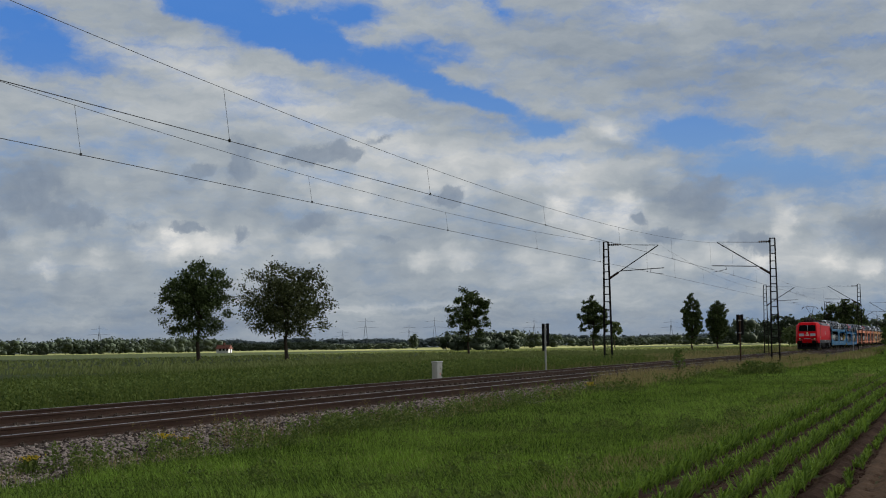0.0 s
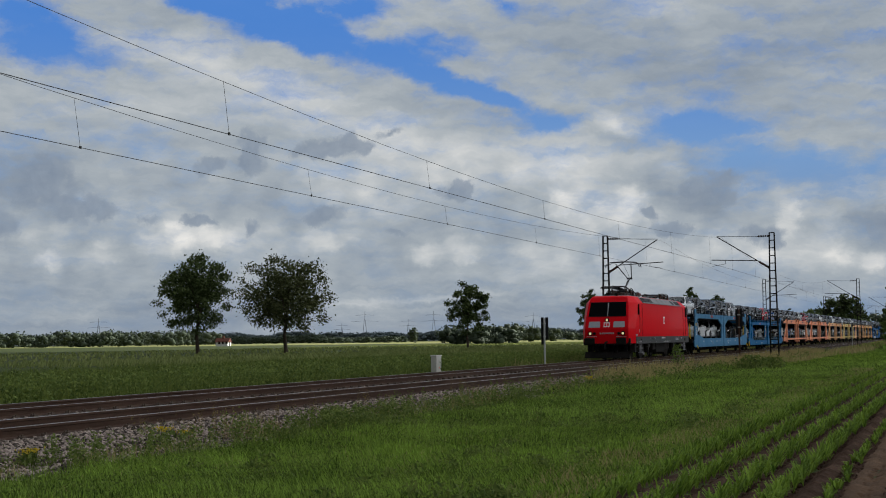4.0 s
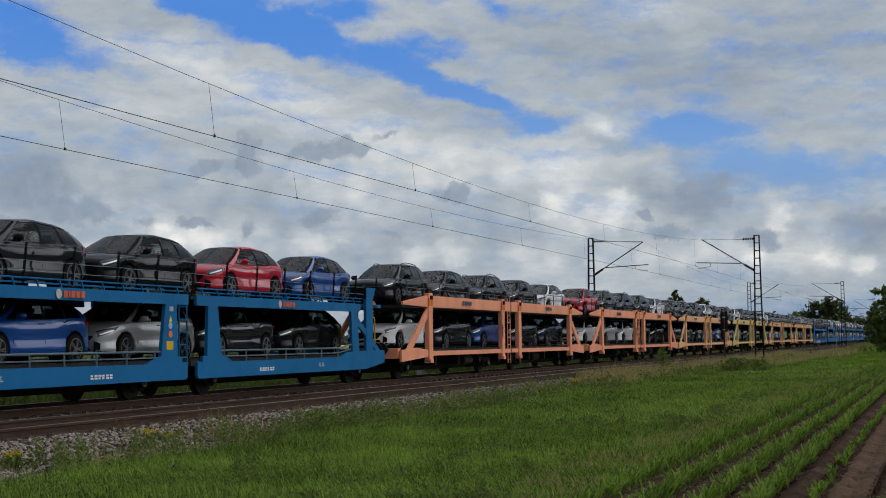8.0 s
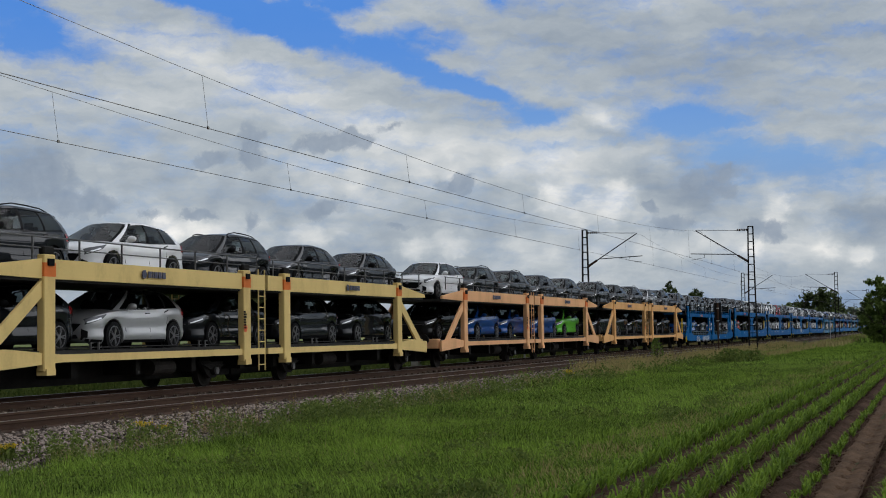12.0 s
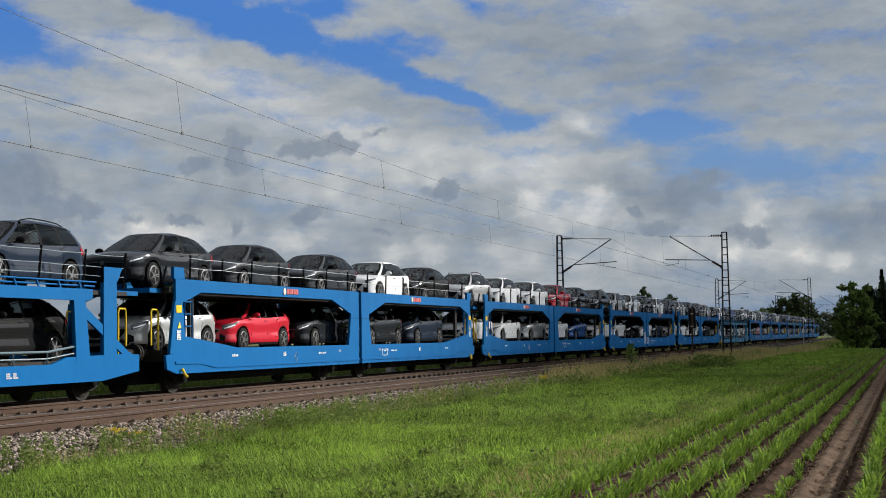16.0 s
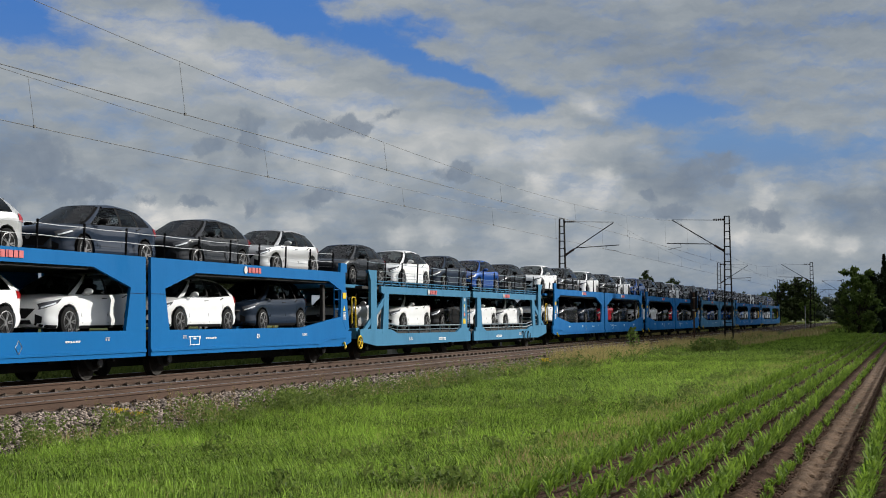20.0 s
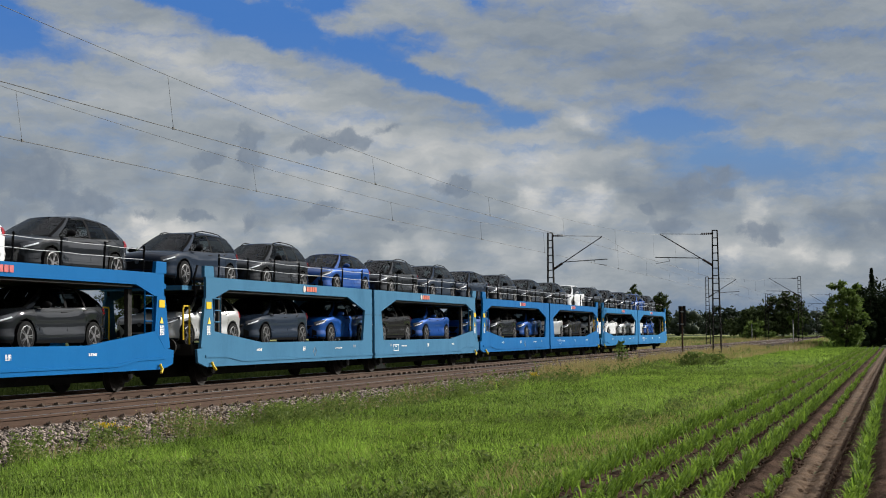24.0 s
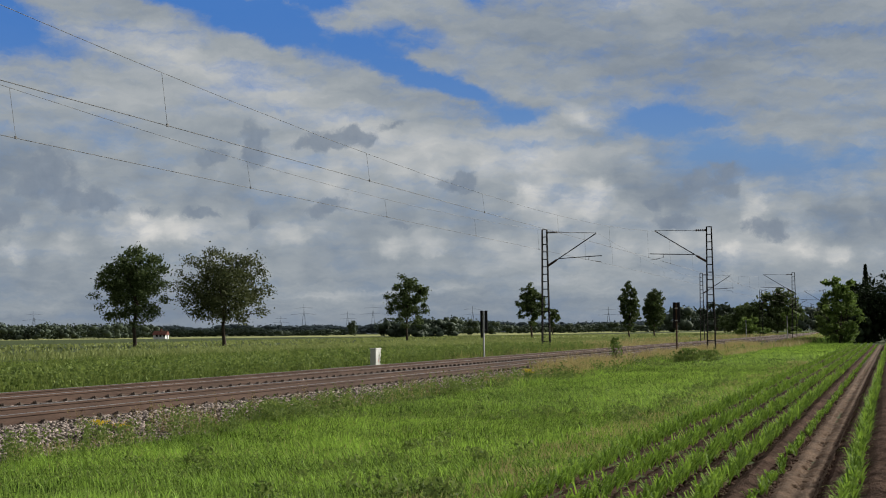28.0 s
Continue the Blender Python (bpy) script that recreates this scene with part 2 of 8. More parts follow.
M_CLIP = surface("rail_clip", (0.045, 0.035, 0.028), (0.15, 0.115, 0.09), 8.0, 0.8)
M_GRASS = leaf("grass_blades", (0.011, 0.031, 0.004), (0.345, 0.52, 0.08), island=0.95, patches=0.8)
M_GRASS_DRY = leaf("dry_grass", (0.22, 0.175, 0.07), (0.50, 0.425, 0.185), through=0.25)
M_WEED = leaf("weed_leaves", (0.04, 0.075, 0.016), (0.23, 0.29, 0.07))
M_MAIZE = leaf("maize_leaves", (0.03, 0.07, 0.008), (0.27, 0.41, 0.052), rough=0.75)
M_FLOWER = leaf("ragwort_flowers", (0.42, 0.30, 0.012), (0.62, 0.48, 0.03))
M_MEADOW = leaf("tall_meadow", (0.045, 0.078, 0.016), (0.21, 0.26, 0.06), patches=0.9)
M_FIELD = leaf("pale_field_grass", (0.10, 0.135, 0.038), (0.28, 0.31, 0.105))
M_TREE = leaf("tree_leaves", (0.02, 0.034, 0.011), (0.13, 0.17, 0.06), through=0.25)
M_TREE2 = leaf("tree_leaves_brownish", (0.024, 0.032, 0.012), (0.13, 0.145, 0.058), through=0.25)
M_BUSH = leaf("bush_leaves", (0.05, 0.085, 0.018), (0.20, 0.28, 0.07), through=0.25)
M_DARKTREE = leaf("conifer_leaves", (0.010, 0.018, 0.007), (0.032, 0.05, 0.018), through=0.1)
M_BARK = surface("bark", (0.03, 0.024, 0.018), (0.10, 0.08, 0.06), 2.0, 0.95, bump=0.8, dist=0.05, stretch=(1, 1, 0.2))
# distance haze is put into the leaf colours: slight in M_WOODS, bluish in M_HILLS
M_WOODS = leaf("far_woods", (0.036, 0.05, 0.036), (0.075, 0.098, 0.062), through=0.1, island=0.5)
M_HILLS = leaf("hazed_blue_far_woods", (0.075, 0.10, 0.105), (0.13, 0.16, 0.155), through=0.1, island=0.3)
M_CROP_FAR = surface("ripening_field", (0.20, 0.21, 0.07), (0.34, 0.34, 0.13), 0.02, 0.95, bump=0.3, stretch=(1, 3, 1), fine=30)
M_MAST = surface("weathered_steel", (0.010, 0.0095, 0.009), (0.03, 0.028, 0.026), 1.5, 0.85, 0.0, spec=0.06)
M_WIRE = plain("wire", (0.05, 0.05, 0.048), 0.7, 0.0)
M_INSUL = plain("insulator", (0.05, 0.03, 0.022), 0.25)
M_SIGNAL = plain("sign_back", (0.012, 0.012, 0.014), 0.7, 0.0, 0.2)
M_POST = surface("galvanised_post", (0.34, 0.34, 0.34), (0.52, 0.52, 0.51), 3.0, 0.55, 0.2)
M_CABINET = surface("cabinet_shell", (0.42, 0.41, 0.37), (0.62, 0.61, 0.57), 2.0, 0.6)
M_RED = car_paint("loco_red", (0.70, 0.005, 0.012), 0.0, 0.5, coat=0.1, gloss=0.12)
M_BREAKER = plain("breaker_brown", (0.16, 0.045, 0.03), 0.5)
M_GREY = paint("loco_grey", (0.066, 0.073, 0.076), 0.45, 0.35)
M_ROOF = paint("roof_grey", (0.26, 0.27, 0.275), 0.5, 0.3)
M_VENT = surface("vent_mesh", (0.05, 0.052, 0.054), (0.11, 0.112, 0.115), 20, 0.6, 0.3, stretch=(6, 1, 1))
M_BOGIE = surface("bogie_steel", (0.009, 0.009, 0.009), (0.036, 0.033, 0.03), 3.0, 0.6, spec=0.2)
M_GEAR = surface("sooty_grey_gear", (0.04, 0.04, 0.042), (0.15, 0.148, 0.145), 4.0, 0.6, spec=0.3)
M_BLACK = surface("under_gear", (0.004, 0.0038, 0.0036), (0.018, 0.016, 0.014), 3.0, 0.75)
M_WHEEL = surface("steel_wheel", (0.009, 0.008, 0.0075), (0.034, 0.029, 0.025), 4.0, 0.7, 0.0)
M_GLASS = plain("tinted_glass", (0.004, 0.005, 0.006), 0.04, 0.0, 0.03)
def see_through(name, tint):
    """Tinted glass that one can look through, with sharp reflections."""
    m, t, b = nodes_of(name)
    tr = t.nodes.new("ShaderNodeBsdfTransparent")
    tr.inputs["Color"].default_value = (*tint, 1)
    gl = t.nodes.new("ShaderNodeBsdfGlossy")
    gl.inputs["Roughness"].default_value = 0.02
    fr = t.nodes.new("ShaderNodeFresnel")
    fr.inputs["IOR"].default_value = 1.26
    ms = t.nodes.new("ShaderNodeMixShader")
    t.links.new(fr.outputs[0], ms.inputs[0])
    t.links.new(tr.outputs[0], ms.inputs[1])
    t.links.new(gl.outputs[0], ms.inputs[2])
    t.links.new(ms.outputs[0], t.nodes["Material Output"].inputs["Surface"])
    return m


M_CARGLASS = see_through("car_glass", (0.52, 0.57, 0.56))
M_PRIVACY = see_through("dark_car_glass", (0.20, 0.22, 0.22))
M_SEAT = plain("seat_cloth", (0.02, 0.02, 0.022), 0.8, 0.0, 0.2)
M_CARLENS = plain("lamp_lens", (0.8, 0.82, 0.85), 0.12, 0.3)
M_WHITE = plain("white_lettering", (0.75, 0.75, 0.74), 0.55)
M_PALE = plain("pale_panel", (0.36, 0.37, 0.40), 0.45)
M_YELLOW = paint("warning_yellow", (0.68, 0.46, 0.03), 0.5, 0.3)
M_YELLOW_MARK = plain("yellow_mark", (0.8, 0.55, 0.03), 0.5)
M_ORANGE_MARK = plain("orange_mark", (0.75, 0.13, 0.03), 0.5)
M_LAMP = glow("headlamp", (1.0, 0.74, 0.42), 0.5)
M_COPPER = plain("pantograph_steel", (0.035, 0.035, 0.036), 0.5, 0.4)
M_TYRE = plain("tyre", (0.008, 0.008, 0.0085), 0.9, 0.0, 0.1)
M_RIM = plain("alloy_rim", (0.13, 0.13, 0.137), 0.4, 0.6)
M_TRIM = plain("black_trim", (0.009, 0.009, 0.010), 0.8, 0.0, 0.05)
M_CARLAMP = plain("lamp_glass", (0.07, 0.072, 0.08), 0.08, 0.3)
M_TAIL = plain("tail_lamp", (0.3, 0.008, 0.01), 0.15)
M_RAILING = plain("railing_steel", (0.10, 0.15, 0.18), 0.55)
M_DECK = surface("deck_steel", (0.014, 0.014, 0.0145), (0.042, 0.04, 0.038), 2.0, 0.8, 0.0)


# ---- the sky's clouds, far behind everything ----
def shifted(t, p, scale, detail, rough, by):
    """The place p, pushed about by a noise: ragged outlines."""
    n = t.nodes.new("ShaderNodeTexNoise")
    n.inputs["Scale"].default_value, n.inputs["Detail"].default_value, n.inputs["Roughness"].default_value = scale, detail, rough
    t.links.new(p, n.inputs["Vector"])
    sub = t.nodes.new("ShaderNodeVectorMath")
    sub.operation = "SUBTRACT"
    sub.inputs[1].default_value = (0.5, 0.5, 0.5)
    t.links.new(n.outputs["Color"], sub.inputs[0])
    mad = t.nodes.new("ShaderNodeVectorMath")
    mad.operation = "MULTIPLY_ADD"
    mad.inputs[1].default_value = by
    t.links.new(sub.outputs[0], mad.inputs[0])
    t.links.new(p, mad.inputs[2])
    return mad.outputs[0]


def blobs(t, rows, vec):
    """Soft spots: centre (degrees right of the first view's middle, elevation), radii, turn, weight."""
    total = None
    for u, v, ru, rv, turn, w in rows:
        mp = t.nodes.new("ShaderNodeMapping")
        mp.vector_type = "TEXTURE"
        mp.inputs["Location"].default_value = (u, v, 0)
        mp.inputs["Rotation"].default_value = (0, 0, radians(turn))
        mp.inputs["Scale"].default_value = (ru, rv, 1)
        t.links.new(vec, mp.inputs["Vector"])
        g = t.nodes.new("ShaderNodeTexGradient")
        g.gradient_type = "SPHERICAL"
        t.links.new(mp.outputs[0], g.inputs[0])
        x = math_of(t, "MULTIPLY", g.outputs["Fac"], w)
        total = x if total is None else math_of(t, "ADD", total, x)
    return total


def billows(t, vec, scale):
    """Cauliflower lumps: high in the middle of each cell."""
    v = t.nodes.new("ShaderNodeTexVoronoi")
    v.feature = "SMOOTH_F1"
    v.inputs["Scale"].default_value, v.inputs["Detail"].default_value, v.inputs["Roughness"].default_value = scale, 0.0, 0.5
    v.inputs["Smoothness"].default_value = 0.5
    t.links.new(vec, v.inputs["Vector"])
    return math_of(t, "SUBTRACT", 0.65, v.outputs["Distance"])


def slanted(t, vec, turn, stretch):
    mp = t.nodes.new("ShaderNodeMapping")
    mp.inputs["Rotation"].default_value = (0, 0, radians(turn))
    mp.inputs["Scale"].default_value = stretch
    t.links.new(vec, mp.inputs["Vector"])
    return mp.outputs[0]


def sky_tree(name):
    m = bpy.data.materials.new(name)
    m.use_nodes = True
    t = m.node_tree
    t.nodes.clear()
    uv = t.nodes.new("ShaderNodeUVMap")
    uv.uv_map = "sky"
    return m, t, uv.outputs[0]


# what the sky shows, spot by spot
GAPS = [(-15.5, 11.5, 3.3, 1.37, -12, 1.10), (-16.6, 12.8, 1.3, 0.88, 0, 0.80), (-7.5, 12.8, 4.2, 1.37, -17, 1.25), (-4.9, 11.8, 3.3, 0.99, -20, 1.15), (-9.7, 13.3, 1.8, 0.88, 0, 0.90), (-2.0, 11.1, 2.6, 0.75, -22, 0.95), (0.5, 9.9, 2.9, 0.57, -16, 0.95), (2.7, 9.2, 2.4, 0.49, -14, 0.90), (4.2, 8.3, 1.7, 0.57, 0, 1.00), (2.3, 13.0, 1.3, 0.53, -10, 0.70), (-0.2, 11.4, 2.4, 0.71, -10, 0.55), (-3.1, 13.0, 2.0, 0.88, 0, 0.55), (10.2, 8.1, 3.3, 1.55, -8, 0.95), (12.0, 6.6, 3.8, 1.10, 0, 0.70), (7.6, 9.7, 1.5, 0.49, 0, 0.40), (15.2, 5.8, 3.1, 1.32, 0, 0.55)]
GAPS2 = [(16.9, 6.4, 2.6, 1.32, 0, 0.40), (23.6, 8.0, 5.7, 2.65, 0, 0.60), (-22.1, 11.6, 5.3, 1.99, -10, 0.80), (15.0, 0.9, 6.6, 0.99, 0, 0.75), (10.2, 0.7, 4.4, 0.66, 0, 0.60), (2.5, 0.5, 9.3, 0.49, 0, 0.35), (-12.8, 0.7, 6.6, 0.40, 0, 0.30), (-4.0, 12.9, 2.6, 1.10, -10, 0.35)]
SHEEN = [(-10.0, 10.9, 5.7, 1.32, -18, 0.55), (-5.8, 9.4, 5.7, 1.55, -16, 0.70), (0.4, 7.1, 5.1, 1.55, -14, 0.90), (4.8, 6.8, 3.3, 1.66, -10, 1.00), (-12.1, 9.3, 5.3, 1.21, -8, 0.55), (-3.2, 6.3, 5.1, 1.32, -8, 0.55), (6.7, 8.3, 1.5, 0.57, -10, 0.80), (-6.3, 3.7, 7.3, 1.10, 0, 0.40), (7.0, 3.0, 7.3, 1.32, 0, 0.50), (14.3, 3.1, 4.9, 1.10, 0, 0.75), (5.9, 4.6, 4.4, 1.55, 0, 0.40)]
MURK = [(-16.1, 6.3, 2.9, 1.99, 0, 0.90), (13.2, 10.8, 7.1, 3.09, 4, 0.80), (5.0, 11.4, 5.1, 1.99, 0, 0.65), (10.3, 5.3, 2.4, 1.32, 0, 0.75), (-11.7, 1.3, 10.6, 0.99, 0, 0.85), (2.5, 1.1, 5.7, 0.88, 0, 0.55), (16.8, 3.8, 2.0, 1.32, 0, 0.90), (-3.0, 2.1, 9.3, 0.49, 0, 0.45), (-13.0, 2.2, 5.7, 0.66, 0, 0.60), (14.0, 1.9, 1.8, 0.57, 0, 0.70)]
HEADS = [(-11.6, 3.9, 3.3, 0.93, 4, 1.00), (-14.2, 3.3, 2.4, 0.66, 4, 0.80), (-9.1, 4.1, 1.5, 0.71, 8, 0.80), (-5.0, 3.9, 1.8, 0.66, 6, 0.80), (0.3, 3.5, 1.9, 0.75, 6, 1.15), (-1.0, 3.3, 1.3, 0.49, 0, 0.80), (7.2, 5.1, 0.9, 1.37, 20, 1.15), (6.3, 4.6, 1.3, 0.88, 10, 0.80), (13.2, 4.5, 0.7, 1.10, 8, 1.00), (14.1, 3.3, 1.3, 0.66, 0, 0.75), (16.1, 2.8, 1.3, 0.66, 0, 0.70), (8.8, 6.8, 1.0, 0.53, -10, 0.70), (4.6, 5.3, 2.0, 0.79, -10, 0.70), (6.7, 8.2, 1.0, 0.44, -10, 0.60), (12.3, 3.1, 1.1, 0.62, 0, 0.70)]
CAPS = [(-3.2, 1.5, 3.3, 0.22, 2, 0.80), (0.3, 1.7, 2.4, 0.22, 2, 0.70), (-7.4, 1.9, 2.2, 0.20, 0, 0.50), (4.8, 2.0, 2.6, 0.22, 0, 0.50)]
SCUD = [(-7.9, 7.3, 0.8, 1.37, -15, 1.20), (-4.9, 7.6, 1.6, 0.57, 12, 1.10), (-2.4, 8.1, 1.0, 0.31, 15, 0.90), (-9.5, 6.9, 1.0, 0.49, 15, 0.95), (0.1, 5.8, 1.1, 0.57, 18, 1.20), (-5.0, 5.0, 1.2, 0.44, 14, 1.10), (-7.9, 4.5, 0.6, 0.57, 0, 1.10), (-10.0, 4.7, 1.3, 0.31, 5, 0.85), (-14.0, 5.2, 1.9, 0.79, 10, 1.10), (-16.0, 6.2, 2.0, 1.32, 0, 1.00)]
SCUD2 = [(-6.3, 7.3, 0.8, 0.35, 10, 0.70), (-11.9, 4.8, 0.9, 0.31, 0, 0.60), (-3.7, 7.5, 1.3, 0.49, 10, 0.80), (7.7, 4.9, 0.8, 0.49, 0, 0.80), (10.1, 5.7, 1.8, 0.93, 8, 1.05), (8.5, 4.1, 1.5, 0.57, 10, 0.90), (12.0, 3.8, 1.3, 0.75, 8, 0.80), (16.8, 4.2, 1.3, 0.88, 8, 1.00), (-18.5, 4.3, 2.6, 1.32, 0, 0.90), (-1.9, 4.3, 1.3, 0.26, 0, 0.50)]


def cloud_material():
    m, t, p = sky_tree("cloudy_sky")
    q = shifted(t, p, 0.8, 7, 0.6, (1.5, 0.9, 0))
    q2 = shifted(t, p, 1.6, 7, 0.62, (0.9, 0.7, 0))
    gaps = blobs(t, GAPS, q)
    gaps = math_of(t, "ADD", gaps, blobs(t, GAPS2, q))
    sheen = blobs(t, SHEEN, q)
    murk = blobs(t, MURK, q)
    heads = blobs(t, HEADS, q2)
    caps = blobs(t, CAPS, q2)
    sx = t.nodes.new("ShaderNodeSeparateXYZ")
    t.links.new(p, sx.inputs[0])
    el = sx.outputs["Y"]
    drawn = slanted(t, q, 17, (0.30, 0.95, 1))
    broad = noise_of(t, drawn, 0.55, 5, 0.55)
    fine = noise_of(t, drawn, 2.0, 7, 0.62)
    level = noise_of(t, slanted(t, q2, -2, (0.16, 1.5, 1)), 1.0, 6, 0.6)
    lump = billows(t, q2, 0.95)
    low = smooth_of(t, el, 3.4, 0.8)
    mid = math_of(t, "MULTIPLY", smooth_of(t, el, 8.5, 5.5), smooth_of(t, el, 1.2, 3.0))
    lum = math_of(t, "ADD", 0.515, math_of(t, "MULTIPLY", math_of(t, "SUBTRACT", broad, 0.5), 0.42))
    lum = math_of(t, "ADD", lum, math_of(t, "MULTIPLY", math_of(t, "SUBTRACT", fine, 0.5), 0.24))
    lum = math_of(t, "ADD", lum, math_of(t, "MULTIPLY", math_of(t, "MULTIPLY", math_of(t, "SUBTRACT", level, 0.5), low), 0.62))
    lum = math_of(t, "ADD", lum, math_of(t, "MULTIPLY", math_of(t, "MULTIPLY", math_of(t, "SUBTRACT", lump, 0.22), mid), 0.22))
    lum = math_of(t, "ADD", lum, math_of(t, "MULTIPLY", sheen, 0.24))
    lum = math_of(t, "SUBTRACT", lum, math_of(t, "MULTIPLY", murk, 0.17))
    edge = math_of(t, "ADD", heads, math_of(t, "MULTIPLY", lump, 0.75))
    edge = math_of(t, "ADD", edge, math_of(t, "MULTIPLY", math_of(t, "SUBTRACT", fine, 0.5), 0.7))
    crisp = math_of(t, "MULTIPLY", smooth_of(t, edge, 0.22, 0.75), smooth_of(t, heads, 0.0, 0.3))
    lum = math_of(t, "ADD", lum, math_of(t, "MULTIPLY", math_of(t, "MULTIPLY", crisp, math_of(t, "ADD", math_of(t, "MULTIPLY", lump, 0.9), 0.2)), 0.17))
    lum = math_of(t, "ADD", lum, math_of(t, "MULTIPLY", heads, 0.10))
    lum = math_of(t, "ADD", lum, math_of(t, "MULTIPLY", caps, 0.22))
    cloud = ramp_of(t, lum, [(0.22, (0.185, 0.235, 0.31)), (0.40, (0.285, 0.335, 0.395)), (0.53, (0.385, 0.43, 0.47)), (0.66, (0.52, 0.55, 0.57)), (0.9, (0.84, 0.825, 0.79))])
    blue = ramp_of(t, smooth_of(t, el, 1.0, 13.0), [(0.0, (0.21, 0.30, 0.44)), (0.5, (0.17, 0.325, 0.60)), (1.0, (0.062, 0.22, 0.63))])
    veil = noise_of(t, slanted(t, q2, 22, (0.35, 1.1, 1)), 0.9, 7, 0.6)
    open_sky = smooth_of(t, math_of(t, "SUBTRACT", gaps, math_of(t, "MULTIPLY", math_of(t, "SUBTRACT", veil, 0.45), 1.9)), -0.22, 0.66)
    col = mix_of(t, math_of(t, "MULTIPLY", open_sky, 0.95), cloud, blue)
    haze = smooth_of(t, el, 1.9, -0.6)
    col = mix_of(t, math_of(t, "MULTIPLY", haze, 0.7), col, (0.22, 0.27, 0.35))
    em = t.nodes.new("ShaderNodeEmission")
    t.links.new(col, em.inputs["Color"])
    out = t.nodes.new("ShaderNodeOutputMaterial")
    t.links.new(em.outputs[0], out.inputs["Surface"])
    return m


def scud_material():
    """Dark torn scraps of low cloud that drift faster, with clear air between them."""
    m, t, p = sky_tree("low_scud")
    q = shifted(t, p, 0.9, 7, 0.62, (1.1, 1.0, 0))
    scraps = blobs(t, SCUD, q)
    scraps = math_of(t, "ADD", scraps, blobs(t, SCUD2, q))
    torn = noise_of(t, q, 1.5, 7, 0.62)
    lump = billows(t, q, 1.3)
    f = math_of(t, "ADD", scraps, math_of(t, "MULTIPLY", math_of(t, "SUBTRACT", torn, 0.5), 1.3))
    f = math_of(t, "ADD", f, math_of(t, "MULTIPLY", math_of(t, "SUBTRACT", lump, 0.2), 0.8))
    alpha = math_of(t, "MULTIPLY", smooth_of(t, f, 0.12, 0.62), math_of(t, "MULTIPLY", smooth_of(t, scraps, 0.02, 0.3), 0.8))
    em = t.nodes.new("ShaderNodeEmission")
    t.links.new(ramp_of(t, torn, [(0.3, (0.20, 0.25, 0.33)), (0.7, (0.27, 0.325, 0.40))]), em.inputs["Color"])
    tr = t.nodes.new("ShaderNodeBsdfTransparent")
    ms = t.nodes.new("ShaderNodeMixShader")
    t.links.new(alpha, ms.inputs[0])
    t.links.new(tr.outputs[0], ms.inputs[1])
    t.links.new(em.outputs[0], ms.inputs[2])
    out = t.nodes.new("ShaderNodeOutputMaterial")
    t.links.new(ms.outputs[0], out.inputs["Surface"])
    return m


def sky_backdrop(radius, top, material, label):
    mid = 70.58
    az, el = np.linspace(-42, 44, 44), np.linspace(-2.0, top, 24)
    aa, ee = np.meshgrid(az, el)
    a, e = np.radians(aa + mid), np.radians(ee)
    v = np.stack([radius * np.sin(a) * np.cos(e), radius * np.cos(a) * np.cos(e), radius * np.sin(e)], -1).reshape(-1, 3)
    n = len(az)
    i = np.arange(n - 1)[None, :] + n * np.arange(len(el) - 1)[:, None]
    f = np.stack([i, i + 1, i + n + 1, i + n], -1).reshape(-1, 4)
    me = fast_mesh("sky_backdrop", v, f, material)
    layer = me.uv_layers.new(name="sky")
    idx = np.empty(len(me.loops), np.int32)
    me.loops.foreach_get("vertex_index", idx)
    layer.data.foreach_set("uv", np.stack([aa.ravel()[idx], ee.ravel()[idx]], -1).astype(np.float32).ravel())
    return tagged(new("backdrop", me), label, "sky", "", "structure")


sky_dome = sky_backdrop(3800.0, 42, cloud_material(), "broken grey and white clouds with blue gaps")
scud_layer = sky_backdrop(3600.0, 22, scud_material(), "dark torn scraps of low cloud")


# ---- ground: one sheet to the horizon ----
def ground_height(x, y):
    """Flat fields, with the low bank that carries the two tracks."""
    z = GROUND
    if 9.9 < y < 23.0:
        rise = min(max((y - 11.6) / 1.2, 0), 1) * min(max((22.6 - y) / 2.2, 0), 1)
        z = GROUND + 0.16 * rise
    elif 7.5 < y:
        z = GROUND
    if x < 200 and -20 < y < 60:
        z += 0.03 * bumps(x, y, 0.35)
    if 130 < x < 420 and 5.5 < y < 11.5:
        z += 0.55 * min(1, (x - 130) / 70) * math.sin(math.pi * (y - 5.5) / 6.0)
    return z


def ground_sheet():
    xs = np.concatenate([np.linspace(-4000, -60, 10), np.arange(-40, 200, 1.6), np.linspace(204, 460, 40), np.linspace(520, 4500, 16)])
    ys = np.concatenate([np.linspace(-4000, -60, 8), np.linspace(-40, -3, 10), np.arange(-2, 26, 0.7), np.linspace(28, 80, 20), np.linspace(100, 4500, 20)])
    v = [(x, y, ground_height(x, y)) for y in ys for x in xs]
    n = len(xs)
    i = np.arange(n - 1)[None, :] + n * np.arange(len(ys) - 1)[:, None]
    f = np.stack([i, i + 1, i + n + 1, i + n], -1).reshape(-1, 4)
    return tagged(new("ground", fast_mesh("ground", v, f, M_GROUND)), "flat green meadow and farmland", "ground", "", "structure")


ground_sheet()


